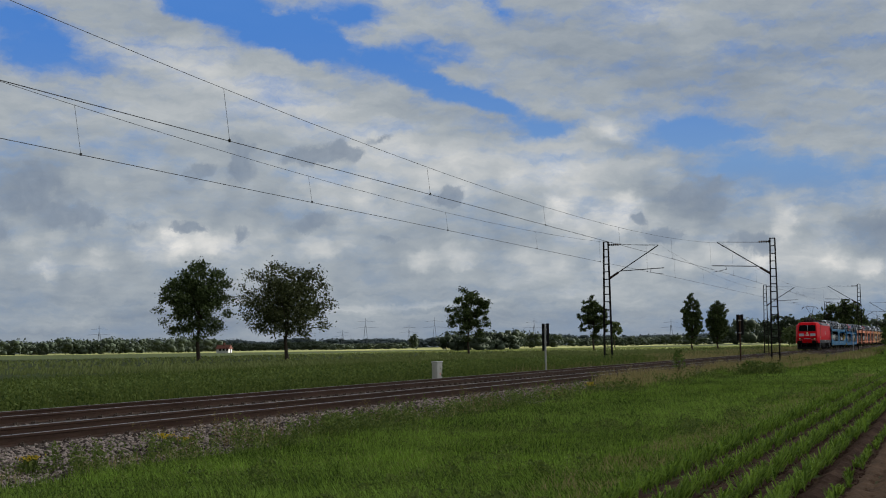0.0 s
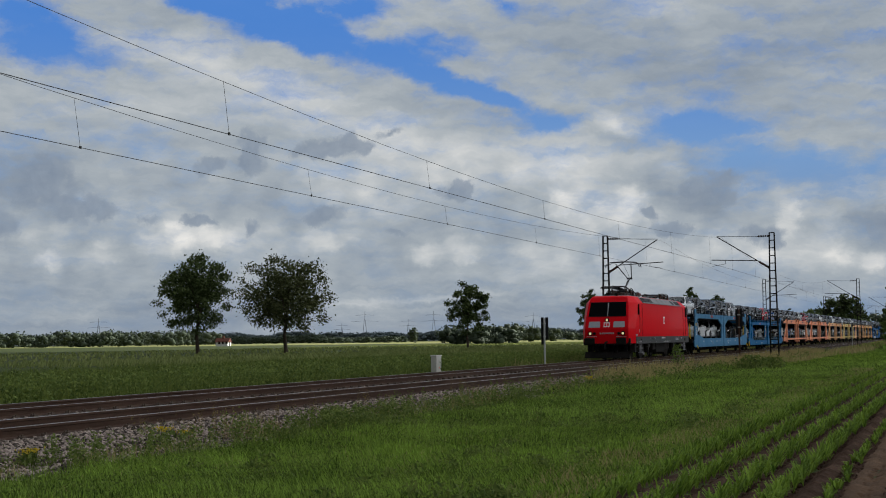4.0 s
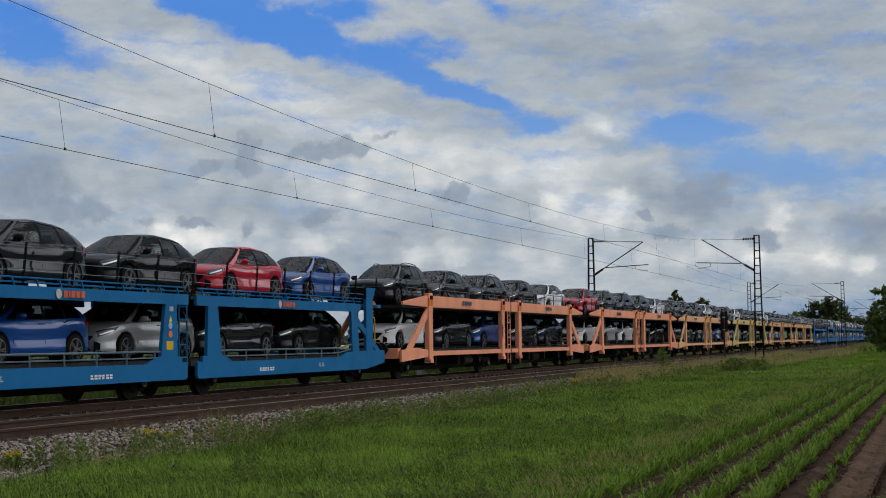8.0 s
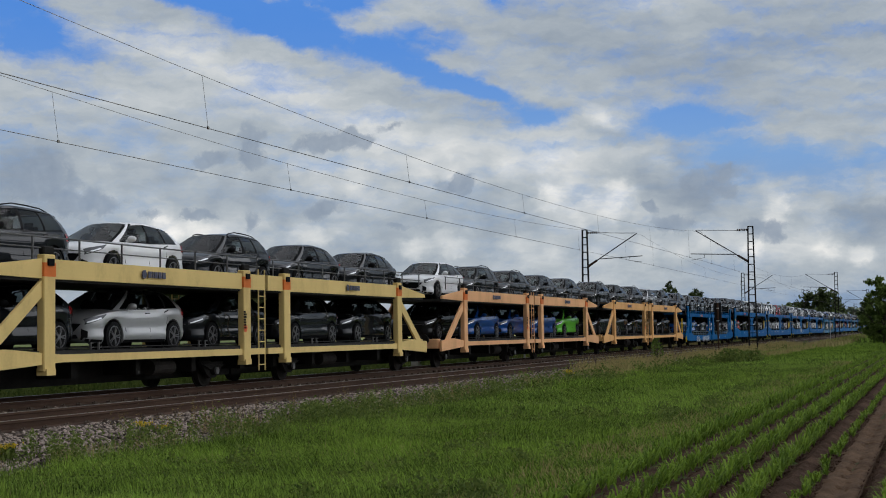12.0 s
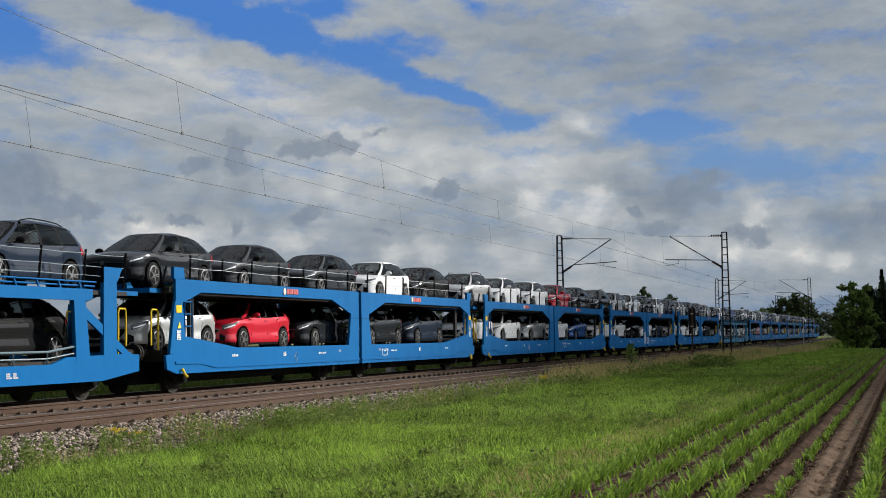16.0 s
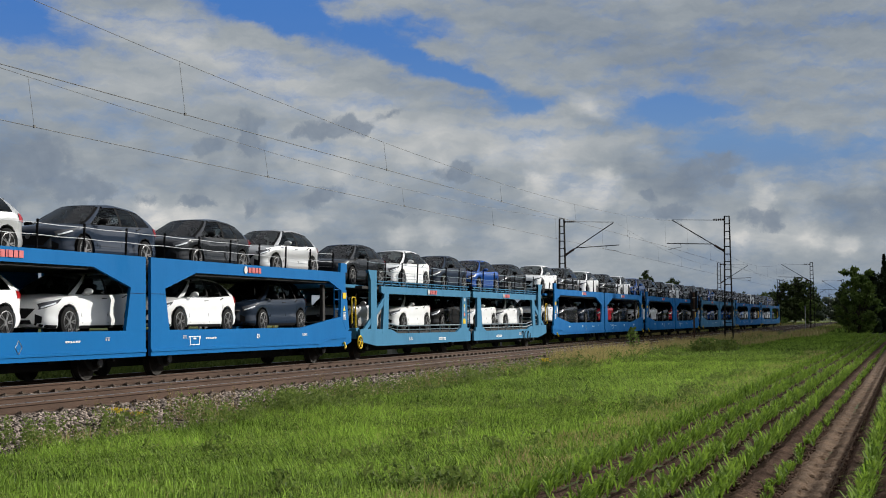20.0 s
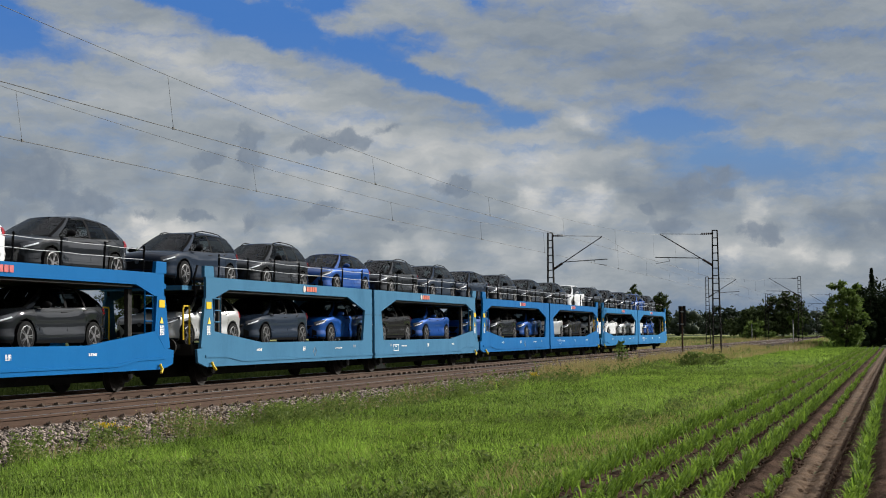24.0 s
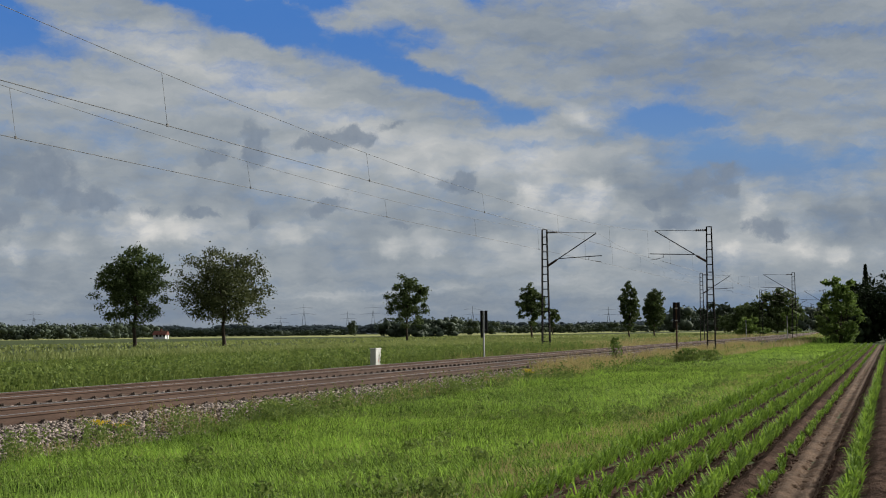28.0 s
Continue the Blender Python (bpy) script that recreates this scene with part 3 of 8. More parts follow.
def field_patch(name, x0, x1, y0, y1, material, label, lift=0.05, ny=2):
    nx = max(2, int((x1 - x0) / 20))
    v = [(x0 + (x1 - x0) * i / nx, y0 + (y1 - y0) * j / ny, GROUND + lift) for j in range(ny + 1) for i in range(nx + 1)]
    f = [(j * (nx + 1) + i, j * (nx + 1) + i + 1, (j + 1) * (nx + 1) + i + 1, (j + 1) * (nx + 1) + i) for j in range(ny) for i in range(nx)]
    return tagged(new(name, fast_mesh(name, v, f, material)), label, "field", "", "structure")


field_patch("field_far", 620, 1900, 150, 900, M_CROP_FAR, "pale yellow-green field of ripening grain")
field_patch("field_near_road", 330, 1300, 70, 92, M_CROP_FAR, "strip of pale ripening grain")

# the tilled field: ridged soil with the crop rows, and the wheel lane
ROWS_Y = (3.3, 2.75, 2.2, 1.72, 1.27, 0.43, -0.09, -0.62, -1.12)


def soil_height(x, y):
    near = min(abs(y - r) for r in ROWS_Y)
    z = GROUND + 0.05 - 0.05 * math.cos(min(near, 0.26) / 0.26 * math.pi)
    if 0.72 < y < 1.22:
        z = GROUND + 0.03 - 0.02 * math.cos((y - 0.97) * 25)
    return z + 0.02 * bumps(x, y, 2.3) + 0.035 * bumps(x, y, 7.1)


def soil_sheet(name, y0, y1, dy, material, label):
    xs = np.concatenate([np.arange(9, 36, 0.07), np.arange(36, 136, 0.5)])
    ys = np.arange(y0, y1 + 1e-6, dy)
    v = [(x, y, soil_height(x, y)) for y in ys for x in xs]
    n = len(xs)
    i = np.arange(n - 1)[None, :] + n * np.arange(len(ys) - 1)[:, None]
    f = np.stack([i, i + 1, i + n + 1, i + n], -1).reshape(-1, 4)
    return tagged(new(name, fast_mesh(name, v, f, material)), label, "field", "", "structure")


soil_sheet("field_soil", 1.22, 3.5, 0.07, M_SOIL, "dark tilled soil in ridges between crop rows")
soil_sheet("field_lane", 0.72, 1.22, 0.05, M_LANE, "pale packed wheel lane through the crop")
soil_sheet("field_soil_beyond", -1.6, 0.72, 0.08, M_SOIL, "dark tilled soil in ridges between crop rows")


# ---- railway ----
def ballast_bed():
    prof = [(10.5, -0.44), (11.5, -0.36), (12.35, -0.2), (13.0, -0.175), (15.7, -0.175), (16.3, -0.2), (17.0, -0.175), (19.7, -0.175), (20.4, -0.22), (21.3, -0.46)]
    xs = np.concatenate([np.arange(-30, 90, 0.5), np.arange(90, 800, 5.0)])
    v = [(x, y + 0.12 * bumps(x, j, 0.8) * (j in (0, 1, 9)), z + 0.02 * bumps(x, y, 1.9)) for j, (y, z) in enumerate(prof) for x in xs]
    n = len(xs)
    i = np.arange(n - 1)[None, :] + n * np.arange(len(prof) - 1)[:, None]
    f = np.stack([i, i + 1, i + n + 1, i + n], -1).reshape(-1, 4)
    return tagged(new("ballast_bed", fast_mesh("ballast_bed", v, f, M_BALLAST)), "grey-brown stone ballast bank under two tracks", "ballast", "", "structure")


ballast_bed()


def rail_profile(bm, x0, x1, y):
    pts = [(-0.075, -0.172), (0.075, -0.172), (0.07, -0.155), (0.012, -0.135), (0.012, -0.05), (0.036, -0.04), (0.036, -0.006), (0.028, -0.001),
           (-0.028, -0.001), (-0.036, -0.006), (-0.036, -0.04), (-0.012, -0.05), (-0.012, -0.135), (-0.07, -0.155)]
    return prism(bm, [(y + a, b) for a, b in pts], x0, x1, "x")


def track(name, yc, label):
    tr = thing(name, label, "railway track", "the two tracks")
    for s in (-1, 1):
        r = part("rail", rail_profile(bmesh.new(), -60, 900, yc + s * 0.752), M_RAIL, tr, "brown rusty steel rail")
        part("rail_head", box(bmesh.new(), -60, 900, yc + s * 0.752 - 0.026, yc + s * 0.752 + 0.026, -0.001, 0.002), M_RAILTOP, r, "shiny worn running surface")
    return tr


track_far = track("railway_track", FAR_TRACK, "railway track with rusty rails on concrete sleepers")
track_near = track("railway_track", NEAR_TRACK, "railway track with rusty rails on concrete sleepers")


def mast_mesh(height):
    """A lattice mast: four legs, and rungs on all faces."""
    bm = bmesh.new()
    w0, w1 = 0.26, 0.15
    def corner(sx, sy, z):
        w = w0 + (w1 - w0) * z / height
        return Vector((sx * w * 0.6, sy * w, z))
    for sx in (-1, 1):
        for sy in (-1, 1):
            a, b = corner(sx, sy, 0), corner(sx, sy, height)
            rod(bm, a, b, 0.043, 4)
    n = 17
    for k in range(n + 1):
        z = height * k / n
        for sx in (-1, 1):
            rod(bm, corner(sx, -1, z), corner(sx, 1, z), 0.034, 4)
        for sy in (-1, 1):
            rod(bm, corner(-1, sy, z), corner(1, sy, z), 0.034, 4)
    return bm


def catenary_mast(x, y, side, height):
    """side: +1 where the arm reaches towards +y."""
    m = thing("catenary_mast", "tall lattice steel mast with a bracket arm over the track", "mast", "masts along the tracks", at=pose(x, y, -0.45))
    part("lattice", mast_mesh(height + 0.45), M_MAST, m)
    part("foot", box(bmesh.new(), -0.4, 0.4, -0.4, 0.4, -0.5, 0.1, 0.03), M_SLEEPER, m, "concrete foot")
    g = 0.45
    reach = 3.45
    def P(a, z, dx=0.0):
        return (dx, side * a, z + g)
    part("strut", path_rod(bmesh.new(), [P(0.75, 5.85), P(reach, 7.55)], 0.032), M_MAST, m, "slanting bracket tube")
    part("insulator", rod(bmesh.new(), P(0.2, 5.5), P(0.8, 5.88), 0.075, 8), M_INSUL, m, "ribbed brown insulator")
    part("tie_rod", path_rod(bmesh.new(), [P(0.9, height - 0.22), P(reach, 7.58)], 0.014), M_MAST, m)
    bm = bmesh.new()
    for k in range(5):
        rod(bm, P(0.2 + k * 0.14, height - 0.2), P(0.28 + k * 0.14, height - 0.2), 0.07, 8)
    rod(bm, P(0.1, height - 0.2), P(0.95, height - 0.22), 0.02, 6)
    part("top_insulator", bm, M_INSUL, m, "ribbed brown insulator")
    part("registration_tube", path_rod(bmesh.new(), [P(0.95, 5.96), P(reach + 0.35, 6.08)], 0.028), M_MAST, m)
    part("steady_arm", path_rod(bmesh.new(), [P(reach - 0.5, 6.02), P(reach - 0.55, 5.82), P(reach + 0.3, 5.68)], 0.016), M_MAST, m)
    return m


SPAN, FIRST = 82.9, 93.5
for k in range(-1, 8):
    catenary_mast(FIRST + SPAN * k + 0.3, FAR_TRACK + 3.4, -1, 7.9)
    catenary_mast(FIRST + SPAN * k - 0.2, NEAR_TRACK - 3.4, 1, 7.7)


def overhead_line(name, yc, x_mast):
    line = thing(name, "overhead contact wire hung from a sagging catenary wire", "overhead line", "overhead lines")
    zig = lambda k: yc + (0.25 if k % 2 else -0.25)
    for k in range(-2, 7):
        x0, x1 = x_mast + SPAN * k, x_mast + SPAN * (k + 1)
        part("contact_wire", rod(bmesh.new(), (x0, zig(k), 5.65), (x1, zig(k + 1), 5.65), 0.0085, 5), M_WIRE, line)
        sag = lambda f: 7.5 - 1.18 * 4 * f * (1 - f)
        pts = [(x0 + SPAN * i / 16, zig(k) + (zig(k + 1) - zig(k)) * i / 16, sag(i / 16)) for i in range(17)]
        part("catenary_wire", path_rod(bmesh.new(), pts, 0.0062, 5), M_WIRE, line)
        for i in range(7):
            f = (i * 12.27 + 4.85) / SPAN
            if f < 0.97:
                x, y = x0 + SPAN * f, zig(k) + (zig(k + 1) - zig(k)) * f
                b = rod(bmesh.new(), (x, y, 5.65), (x - 0.25, y, sag(f)), 0.0045, 4)
                box(b, x - 0.03, x + 0.03, y - 0.015, y + 0.015, 5.63, 5.69)
                part("dropper", b, M_WIRE, line)
    return line


overhead_line("overhead_line", FAR_TRACK, FIRST + 0.3)
overhead_line("overhead_line", NEAR_TRACK, FIRST - 0.2)


def signal_board(x, y, height, metal, lean=0.0):
    s = thing("signal_board", "narrow dark signal board on a steel post", "signal", "signal boards by the track", at=pose(x, y, GROUND, 0, lean, 0))
    part("post", rod(bmesh.new(), (0, 0, -0.2), (0, 0, height), 0.05, 8), metal, s)
    for y0, y1, z0 in ((0.04, 0.2, height - 1.42), (-0.2, -0.04, height - 1.12)):
        part("board", box(bmesh.new(), 0.055, 0.08, y0, y1, z0, height + 0.03, 0.004), M_SIGNAL, s, "dark back of the board")
    for z in (height - 0.3, height - 1.0):
        part("clamp", box(bmesh.new(), -0.06, 0.07, -0.07, 0.07, z - 0.03, z + 0.03), M_POST, s)
    return s


signal_board(75.5, 20.9, 2.75, M_POST)
signal_board(83.0, 11.65, 3.15, M_RAIL)


def cabinet(x, y):
    c = thing("trackside_cabinet", "small pale grey trackside cabinet", "cabinet", at=pose(x, y, GROUND))
    part("plinth", box(bmesh.new(), -0.36, 0.36, -0.14, 0.14, -0.1, 0.14, 0.01), M_SLEEPER, c)
    part("body", box(bmesh.new(), -0.34, 0.34, -0.12, 0.12, 0.12, 0.96, 0.012), M_CABINET, c)
    part("lid", box(bmesh.new(), -0.37, 0.37, -0.15, 0.15, 0.95, 1.0, 0.012), M_CABINET, c)
    part("door", box(bmesh.new(), -0.31, 0.31, -0.134, -0.122, 0.18, 0.92, 0.005), M_CABINET, c)
    part("handle", box(bmesh.new(), 0.22, 0.25, -0.15, -0.133, 0.5, 0.62), M_SIGNAL, c)
    part("sticker", box(bmesh.new(), -0.05, 0.03, -0.14, -0.134, 0.42, 0.5), M_ORANGE_MARK, c, "small red sticker")
    return c


cabinet(59.7, 21.4)


def thin_post(x, y, h):
    s = thing("marker_post", "thin grey marker post beside the track", "post", "marker posts", at=pose(x, y, GROUND))
    part("pole", rod(bmesh.new(), (0, 0, -0.2), (0, 0, h), 0.05, 6), M_POST, s)
    part("plate", box(bmesh.new(), -0.01, 0.01, -0.12, 0.12, h - 0.5, h), M_SIGNAL, s)
    return s


thin_post(171, 11.4, 3.0)
thin_post(240, 22.5, 3.0)


# ---- the train ----
def front_axle(t):
    """Where the locomotive's first axle stands: the train slows a little as it passes."""
    q = (t - 6) / 10
    return 27.658 - 268.59 * q + 12.933 * q * q


RIDERS = []  # things that the train carries, with their place behind the first axle


def ride(ob, along, across=0.0, up=0.0, tilt=0.0):
    ob.matrix_basis = pose(front_axle(0) + along, FAR_TRACK + across, up, 0, tilt, 0)
    RIDERS.append((ob, along, across, up, tilt))
    return ob


def wheel_mesh(r, gauge=0.75, width=0.13):
    bm = bmesh.new()
    for s in (-1, 1):
        y = s * gauge
        rod(bm, (0, y - width / 2, 0), (0, y + width / 2, 0), r, 20)
        rod(bm, (0, y - s * width / 2, 0), (0, y - s * (width / 2 + 0.03), 0), r + 0.028, 20)
        rod(bm, (0, y + s * width / 2, 0), (0, y + s * (width / 2 + 0.012), 0), r * 0.86, 20, r * 0.8)
        rod(bm, (0, y, 0), (0, y + s * 0.16, 0), 0.14, 10)
    rod(bm, (0, -gauge, 0), (0, gauge, 0), 0.08, 8)
    return mesh_of(bm, "wheelset", M_WHEEL, 40)


LOCO_WHEEL, WAGON_WHEEL = wheel_mesh(0.61), wheel_mesh(0.40)


def side_bars(parent, name, x, z, wide, high, y, material, rows=1, cols=1, gap=0.35, seed=0):
    """Unreadable small lettering as rows of bars on a side."""
    rnd = random.Random(seed)
    bm = bmesh.new()
    for r in range(rows):
        xx = x
        while xx < x + wide:
            w = wide / cols * rnd.uniform(0.5, 0.85)
            box(bm, xx, min(xx + w, x + wide), y - 0.004, y, z - r * high * (1 + gap) - high, z - r * high * (1 + gap))
            xx += wide / cols
    return part(name, bm, material, parent)


def plan_ring(f, a, c, s, fr, ar, cr):
    """Eight corners of the body's plan: nose, chamfers, sides and tail."""
    return [(f, -a), (c, -s), (cr, -s), (fr, -ar), (fr, ar), (cr, s), (c, s), (f, a)]


def locomotive():
    lo = thing("locomotive", "red electric locomotive with a grey skirt and a raised pantograph", "locomotive")
    lev = [(0.9, 8.95, 1.2, 8.3, 1.47), (1.3, 8.98, 1.22, 8.3, 1.48), (1.72, 9.0, 1.22, 8.3, 1.49), (2.4, 8.72, 1.19, 7.95, 1.49), (3.17, 8.36, 1.12, 7.5, 1.47),
           (3.5, 8.12, 1.0, 7.25, 1.16), (3.56, 7.9, 0.86, 7.1, 0.95)]
    bm = bmesh.new()
    rings = []
    for z, f, a, c, s in lev:
        rings.append([bm.verts.new((x, y, z)) for x, y in plan_ring(-f, a, -c, s, f, a, c)])
    for r0, r1 in zip(rings, rings[1:]):
        for i in range(8):
            bm.faces.new((r0[i], r0[(i + 1) % 8], r1[(i + 1) % 8], r1[i]))
    bm.faces.new(rings[0][::-1]), bm.faces.new(rings[-1])
    bmesh.ops.bevel(bm, geom=[e for e in bm.edges], offset=0.02, segments=1, affect="EDGES", clamp_overlap=True)
    part("body", bm, M_RED, lo, "bright red body shell", smooth=16)
    for s in (-1, 1):
        part("skirt", box(bmesh.new(), -8.25, 8.25, s * 1.492 - 0.012, s * 1.492 + 0.012, 0.88, 1.28), M_GREY, lo, "dark grey skirt")
        # sloping roof grilles
        for x0, x1, m in ((-6.1, -4.6, M_VENT), (-4.55, -3.0, M_VENT), (-2.95, -1.1, M_ROOF), (-1.05, 2.9, M_ROOF), (2.95, 3.6, M_VENT), (3.65, 4.1, M_ROOF), (4.15, 5.75, M_VENT)):
            bm = prism(bmesh.new(), [(s * 1.485, 3.2), (s * 1.19, 3.515), (s * 1.16, 3.49), (s * 1.45, 3.18)], x0, x1, "x")
            panel = part("roof_panel", bm, M_ROOF, lo, "grey roof panel")
            if m is M_VENT:
                part("roof_grille", prism(bmesh.new(), [(s * 1.457, 3.243), (s * 1.241, 3.473), (s * 1.22, 3.45), (s * 1.435, 3.22)], x0 + 0.06, x1 - 0.06, "x"), M_VENT, panel, "dark ventilation grille")
                sl = bmesh.new()
                for k in range(9):
                    f = 0.05 + k * 0.112
                    yy, zz = 1.457 - 0.216 * f, 3.243 + 0.23 * f
                    box(sl, x0 + 0.07, x1 - 0.07, s * yy - 0.006, s * yy + 0.006, zz, zz + 0.008)
                part("slats", sl, M_TRIM, panel)
        part("roof_rim", box(bmesh.new(), -6.2, 5.8, s * 1.5 - 0.015, s * 1.5 + 0.015, 3.165, 3.2), M_ROOF, lo)
        for d in (-1, 1):
            part("side_window", prism(bmesh.new(), [(d * 7.68, 2.5), (d * 7.34, 2.5), (d * 7.3, 2.54), (d * 7.3, 3.04), (d * 7.34, 3.08), (d * 7.5, 3.08), (d * 7.57, 3.02)], s * 1.49 - 0.012, s * 1.49 + 0.012), M_GLASS, lo, "dark cab side window")
            part("cab_door_joint", path_rod(bmesh.new(), [(d * 7.22, s * 1.488, 1.3), (d * 7.22, s * 1.488, 3.1)], 0.012, 4), M_BLACK, lo)
            part("cab_door_joint", path_rod(bmesh.new(), [(d * 6.45, s * 1.488, 1.3), (d * 6.45, s * 1.488, 3.1)], 0.012, 4), M_BLACK, lo)
            for x in (7.15,):
                part("grab_rail", path_rod(bmesh.new(), [(d * x, s * 1.5, 1.55), (d * x, s * 1.55, 1.6), (d * x, s * 1.55, 2.3), (d * x, s * 1.5, 2.35)], 0.014, 5), M_BREAKER, lo, "dull brass grab rail")
            part("step_niche", box(bmesh.new(), d * 6.85 - 0.2, d * 6.85 + 0.2, s * 1.5 - 0.008, s * 1.5 + 0.008, 0.98, 1.14), M_BLACK, lo)
            bm = bmesh.new()
            for z in (0.62, 0.38):
                box(bm, d * 6.8 - 0.2, d * 6.8 + 0.2, s * 1.42 - 0.1, s * 1.42 + 0.1, z, z + 0.03)
            for x in (-0.2, 0.2):
                rod(bm, (d * 6.8 + x, s * 1.45, 0.36), (d * 6.8 + x, s * 1.45, 0.95), 0.016, 4)
            part("steps", bm, M_PALE, lo)
        part("corner_plate", box(bmesh.new(), -8.22, -7.85, s * 1.492 - 0.014, s * 1.492 + 0.014, 1.32, 1.42), M_PALE, lo, "small pale plate")
        part("rain_strip", box(bmesh.new(), -6.3, 6.3, s * 1.478 - 0.01, s * 1.478 + 0.014, 3.06, 3.075), M_RED, lo)
        side_bars(lo, "lettering", -0.9, 1.235, 1.1, 0.085, -1.506 if s < 0 else 1.51, M_WHITE, 1, 9, seed=3)
        side_bars(lo, "lettering", -0.2, 1.0, 1.6, 0.04, -1.506 if s < 0 else 1.51, M_WHITE, 1, 6, seed=4)
        side_bars(lo, "lettering", 3.6, 1.18, 1.0, 0.06, -1.506 if s < 0 else 1.51, M_PALE, 2, 2, seed=5)
        for x, z, wide, high in ((-8.0, 1.0, 0.1, 0.05), (-7.55, 1.03, 0.05, 0.08), (-7.2, 1.03, 0.05, 0.08), (-7.05, 1.05, 0.2, 0.09), (-5.6, 1.0, 0.05, 0.03), (-4.5, 1.2, 0.14, 0.03), (-4.5, 0.99, 0.06, 0.03),
                                 (-3.3, 1.2, 0.3, 0.025), (-2.95, 1.19, 0.18, 0.05), (-2.6, 1.0, 0.05, 0.07), (1.7, 1.03, 0.08, 0.07), (4.4, 1.22, 0.1, 0.22), (5.4, 1.2, 0.5, 0.08)):
            side_bars(lo, "lettering", x, z, wide, high, -1.506 if s < 0 else 1.51, M_PALE, 1, 2 if wide > 0.1 else 1, seed=6)
        side_bars(lo, "lettering", -3.75, 1.18, 0.3, 0.1, -1.506 if s < 0 else 1.51, M_BLACK, 1, 1, seed=7)
        numeral = [(-7.42 + 0.1 * u, s * 1.492, 1.52 + 0.16 * v) for u, v in ((0, 0.8), (0.2, 1), (0.7, 1), (1, 0.75), (0.8, 0.5), (0, 0), (1, 0))]
        part("cab_numeral", path_rod(bmesh.new(), numeral, 0.011, 4), M_WHITE, lo, "white numeral 2")
        e = bmesh.new()
        box(e, -0.28, 0.18, s * 1.487 - 0.01, s * 1.487 + 0.01, 2.02, 2.46, 0.008)
        em = part("emblem", e, M_WHITE, lo, "white square emblem with a red edge")
        part("emblem_field", box(bmesh.new(), -0.25, 0.15, s * 1.49 - 0.012, s * 1.49 + 0.012, 2.05, 2.43), M_WHITE, em)
        part("emblem_mark", prism(bmesh.new(), [(-0.2, 2.1), (-0.1, 2.1), (-0.1, 2.38), (-0.2, 2.38)], s * 1.49 - 0.016, s * 1.49 + 0.016), M_RED, em)
        part("emblem_mark", prism(bmesh.new(), [(-0.02, 2.1), (0.1, 2.1), (0.1, 2.38), (-0.02, 2.38)], s * 1.49 - 0.016, s * 1.49 + 0.016), M_RED, em)
    for d in (-1, 1):
        fx = lambda z: d * (9.0 - (max(z - 1.72, 0)) * 0.412 if z < 2.4 else 8.72 - (z - 2.4) * 0.4675)

        def slab(quad, d, s):
            """A thin plate on the raked front."""
            bm = bmesh.new()
            vs = [bm.verts.new((fx(z) + d * 0.014, s * y, z)) for y, z in quad]
            us = [bm.verts.new((fx(z) - d * 0.02, s * y, z)) for y, z in quad]
            bm.faces.new(vs), bm.faces.new(us[::-1])
            for i in range(4):
                bm.faces.new((vs[i], us[i], us[(i + 1) % 4], vs[(i + 1) % 4]))
            return bm

        for s in (-1, 1):
            part("windscreen", slab([(0.035, 2.45), (1.06, 2.45), (1.0, 3.17), (0.035, 3.17)], d, s), M_GLASS, lo, "dark cab windscreen")
            part("front_panel", slab([(0.37, 1.80), (1.02, 1.80), (1.0, 2.13), (0.38, 2.13)], d, s), M_PALE, lo, "pale grey front panel")
            hl = part("headlamp", rod(bmesh.new(), (d * 8.96, s * 0.92, 1.47), (d * 9.03, s * 0.92, 1.47), 0.13, 14), M_TRIM, lo, "round lit headlamp")
            part("lens", rod(bmesh.new(), (d * 9.02, s * 0.92, 1.47), (d * 9.036, s * 0.92, 1.47), 0.07, 14), M_LAMP if d < 0 else M_CARLAMP, hl)
            part("marker_lamp", rod(bmesh.new(), (d * 8.96, s * 0.68, 1.47), (d * 9.02, s * 0.68, 1.47), 0.085, 12), M_TRIM, lo)
            b = part("buffer", rod(bmesh.new(), (d * 8.9, s * 0.875, 1.05), (d * 9.3, s * 0.875, 1.05), 0.11, 12), M_BLACK, lo)
            part("buffer_plate", box(bmesh.new(), d * 9.32 - 0.035, d * 9.32 + 0.035, s * 0.875 - 0.28, s * 0.875 + 0.28, 0.87, 1.23, 0.03), M_BLACK, b)
            part("front_rail", path_rod(bmesh.new(), [(d * 9.02, s * 0.55, 1.28), (d * 9.06, s * 0.55, 1.3), (d * 9.06, s * 1.1, 1.3), (d * 9.02, s * 1.1, 1.28)], 0.012, 5), M_PALE, lo)
        hl = part("headlamp", rod(bmesh.new(), (d * 8.7, 0, 2.2), (d * 8.84, 0, 2.2), 0.13, 14), M_TRIM, lo, "round lit headlamp")
        part("lens", rod(bmesh.new(), (d * 8.83, 0, 2.2), (d * 8.846, 0, 2.2), 0.07, 14), M_LAMP if d < 0 else M_CARLAMP, hl)
        em = part("emblem", slab([(-0.17, 1.82), (0.17, 1.82), (0.17, 2.08), (-0.17, 2.08)], d, 1), M_WHITE, lo, "white square emblem with red marks")
        for y in (-0.12, 0.02):
            bm = slab([(y, 1.87), (y + 0.1, 1.87), (y + 0.1, 2.03), (y, 2.03)], d, 1)
            part("emblem_mark", bm, M_RED, em, at=Matrix.Translation((d * 0.005, 0, 0)))
        side = bmesh.new()
        for k in range(7):
            box(side, d * 9.0 - 0.006, d * 9.0 + 0.012, -0.42 + k * 0.12, -0.42 + k * 0.12 + 0.08, 1.43, 1.52)
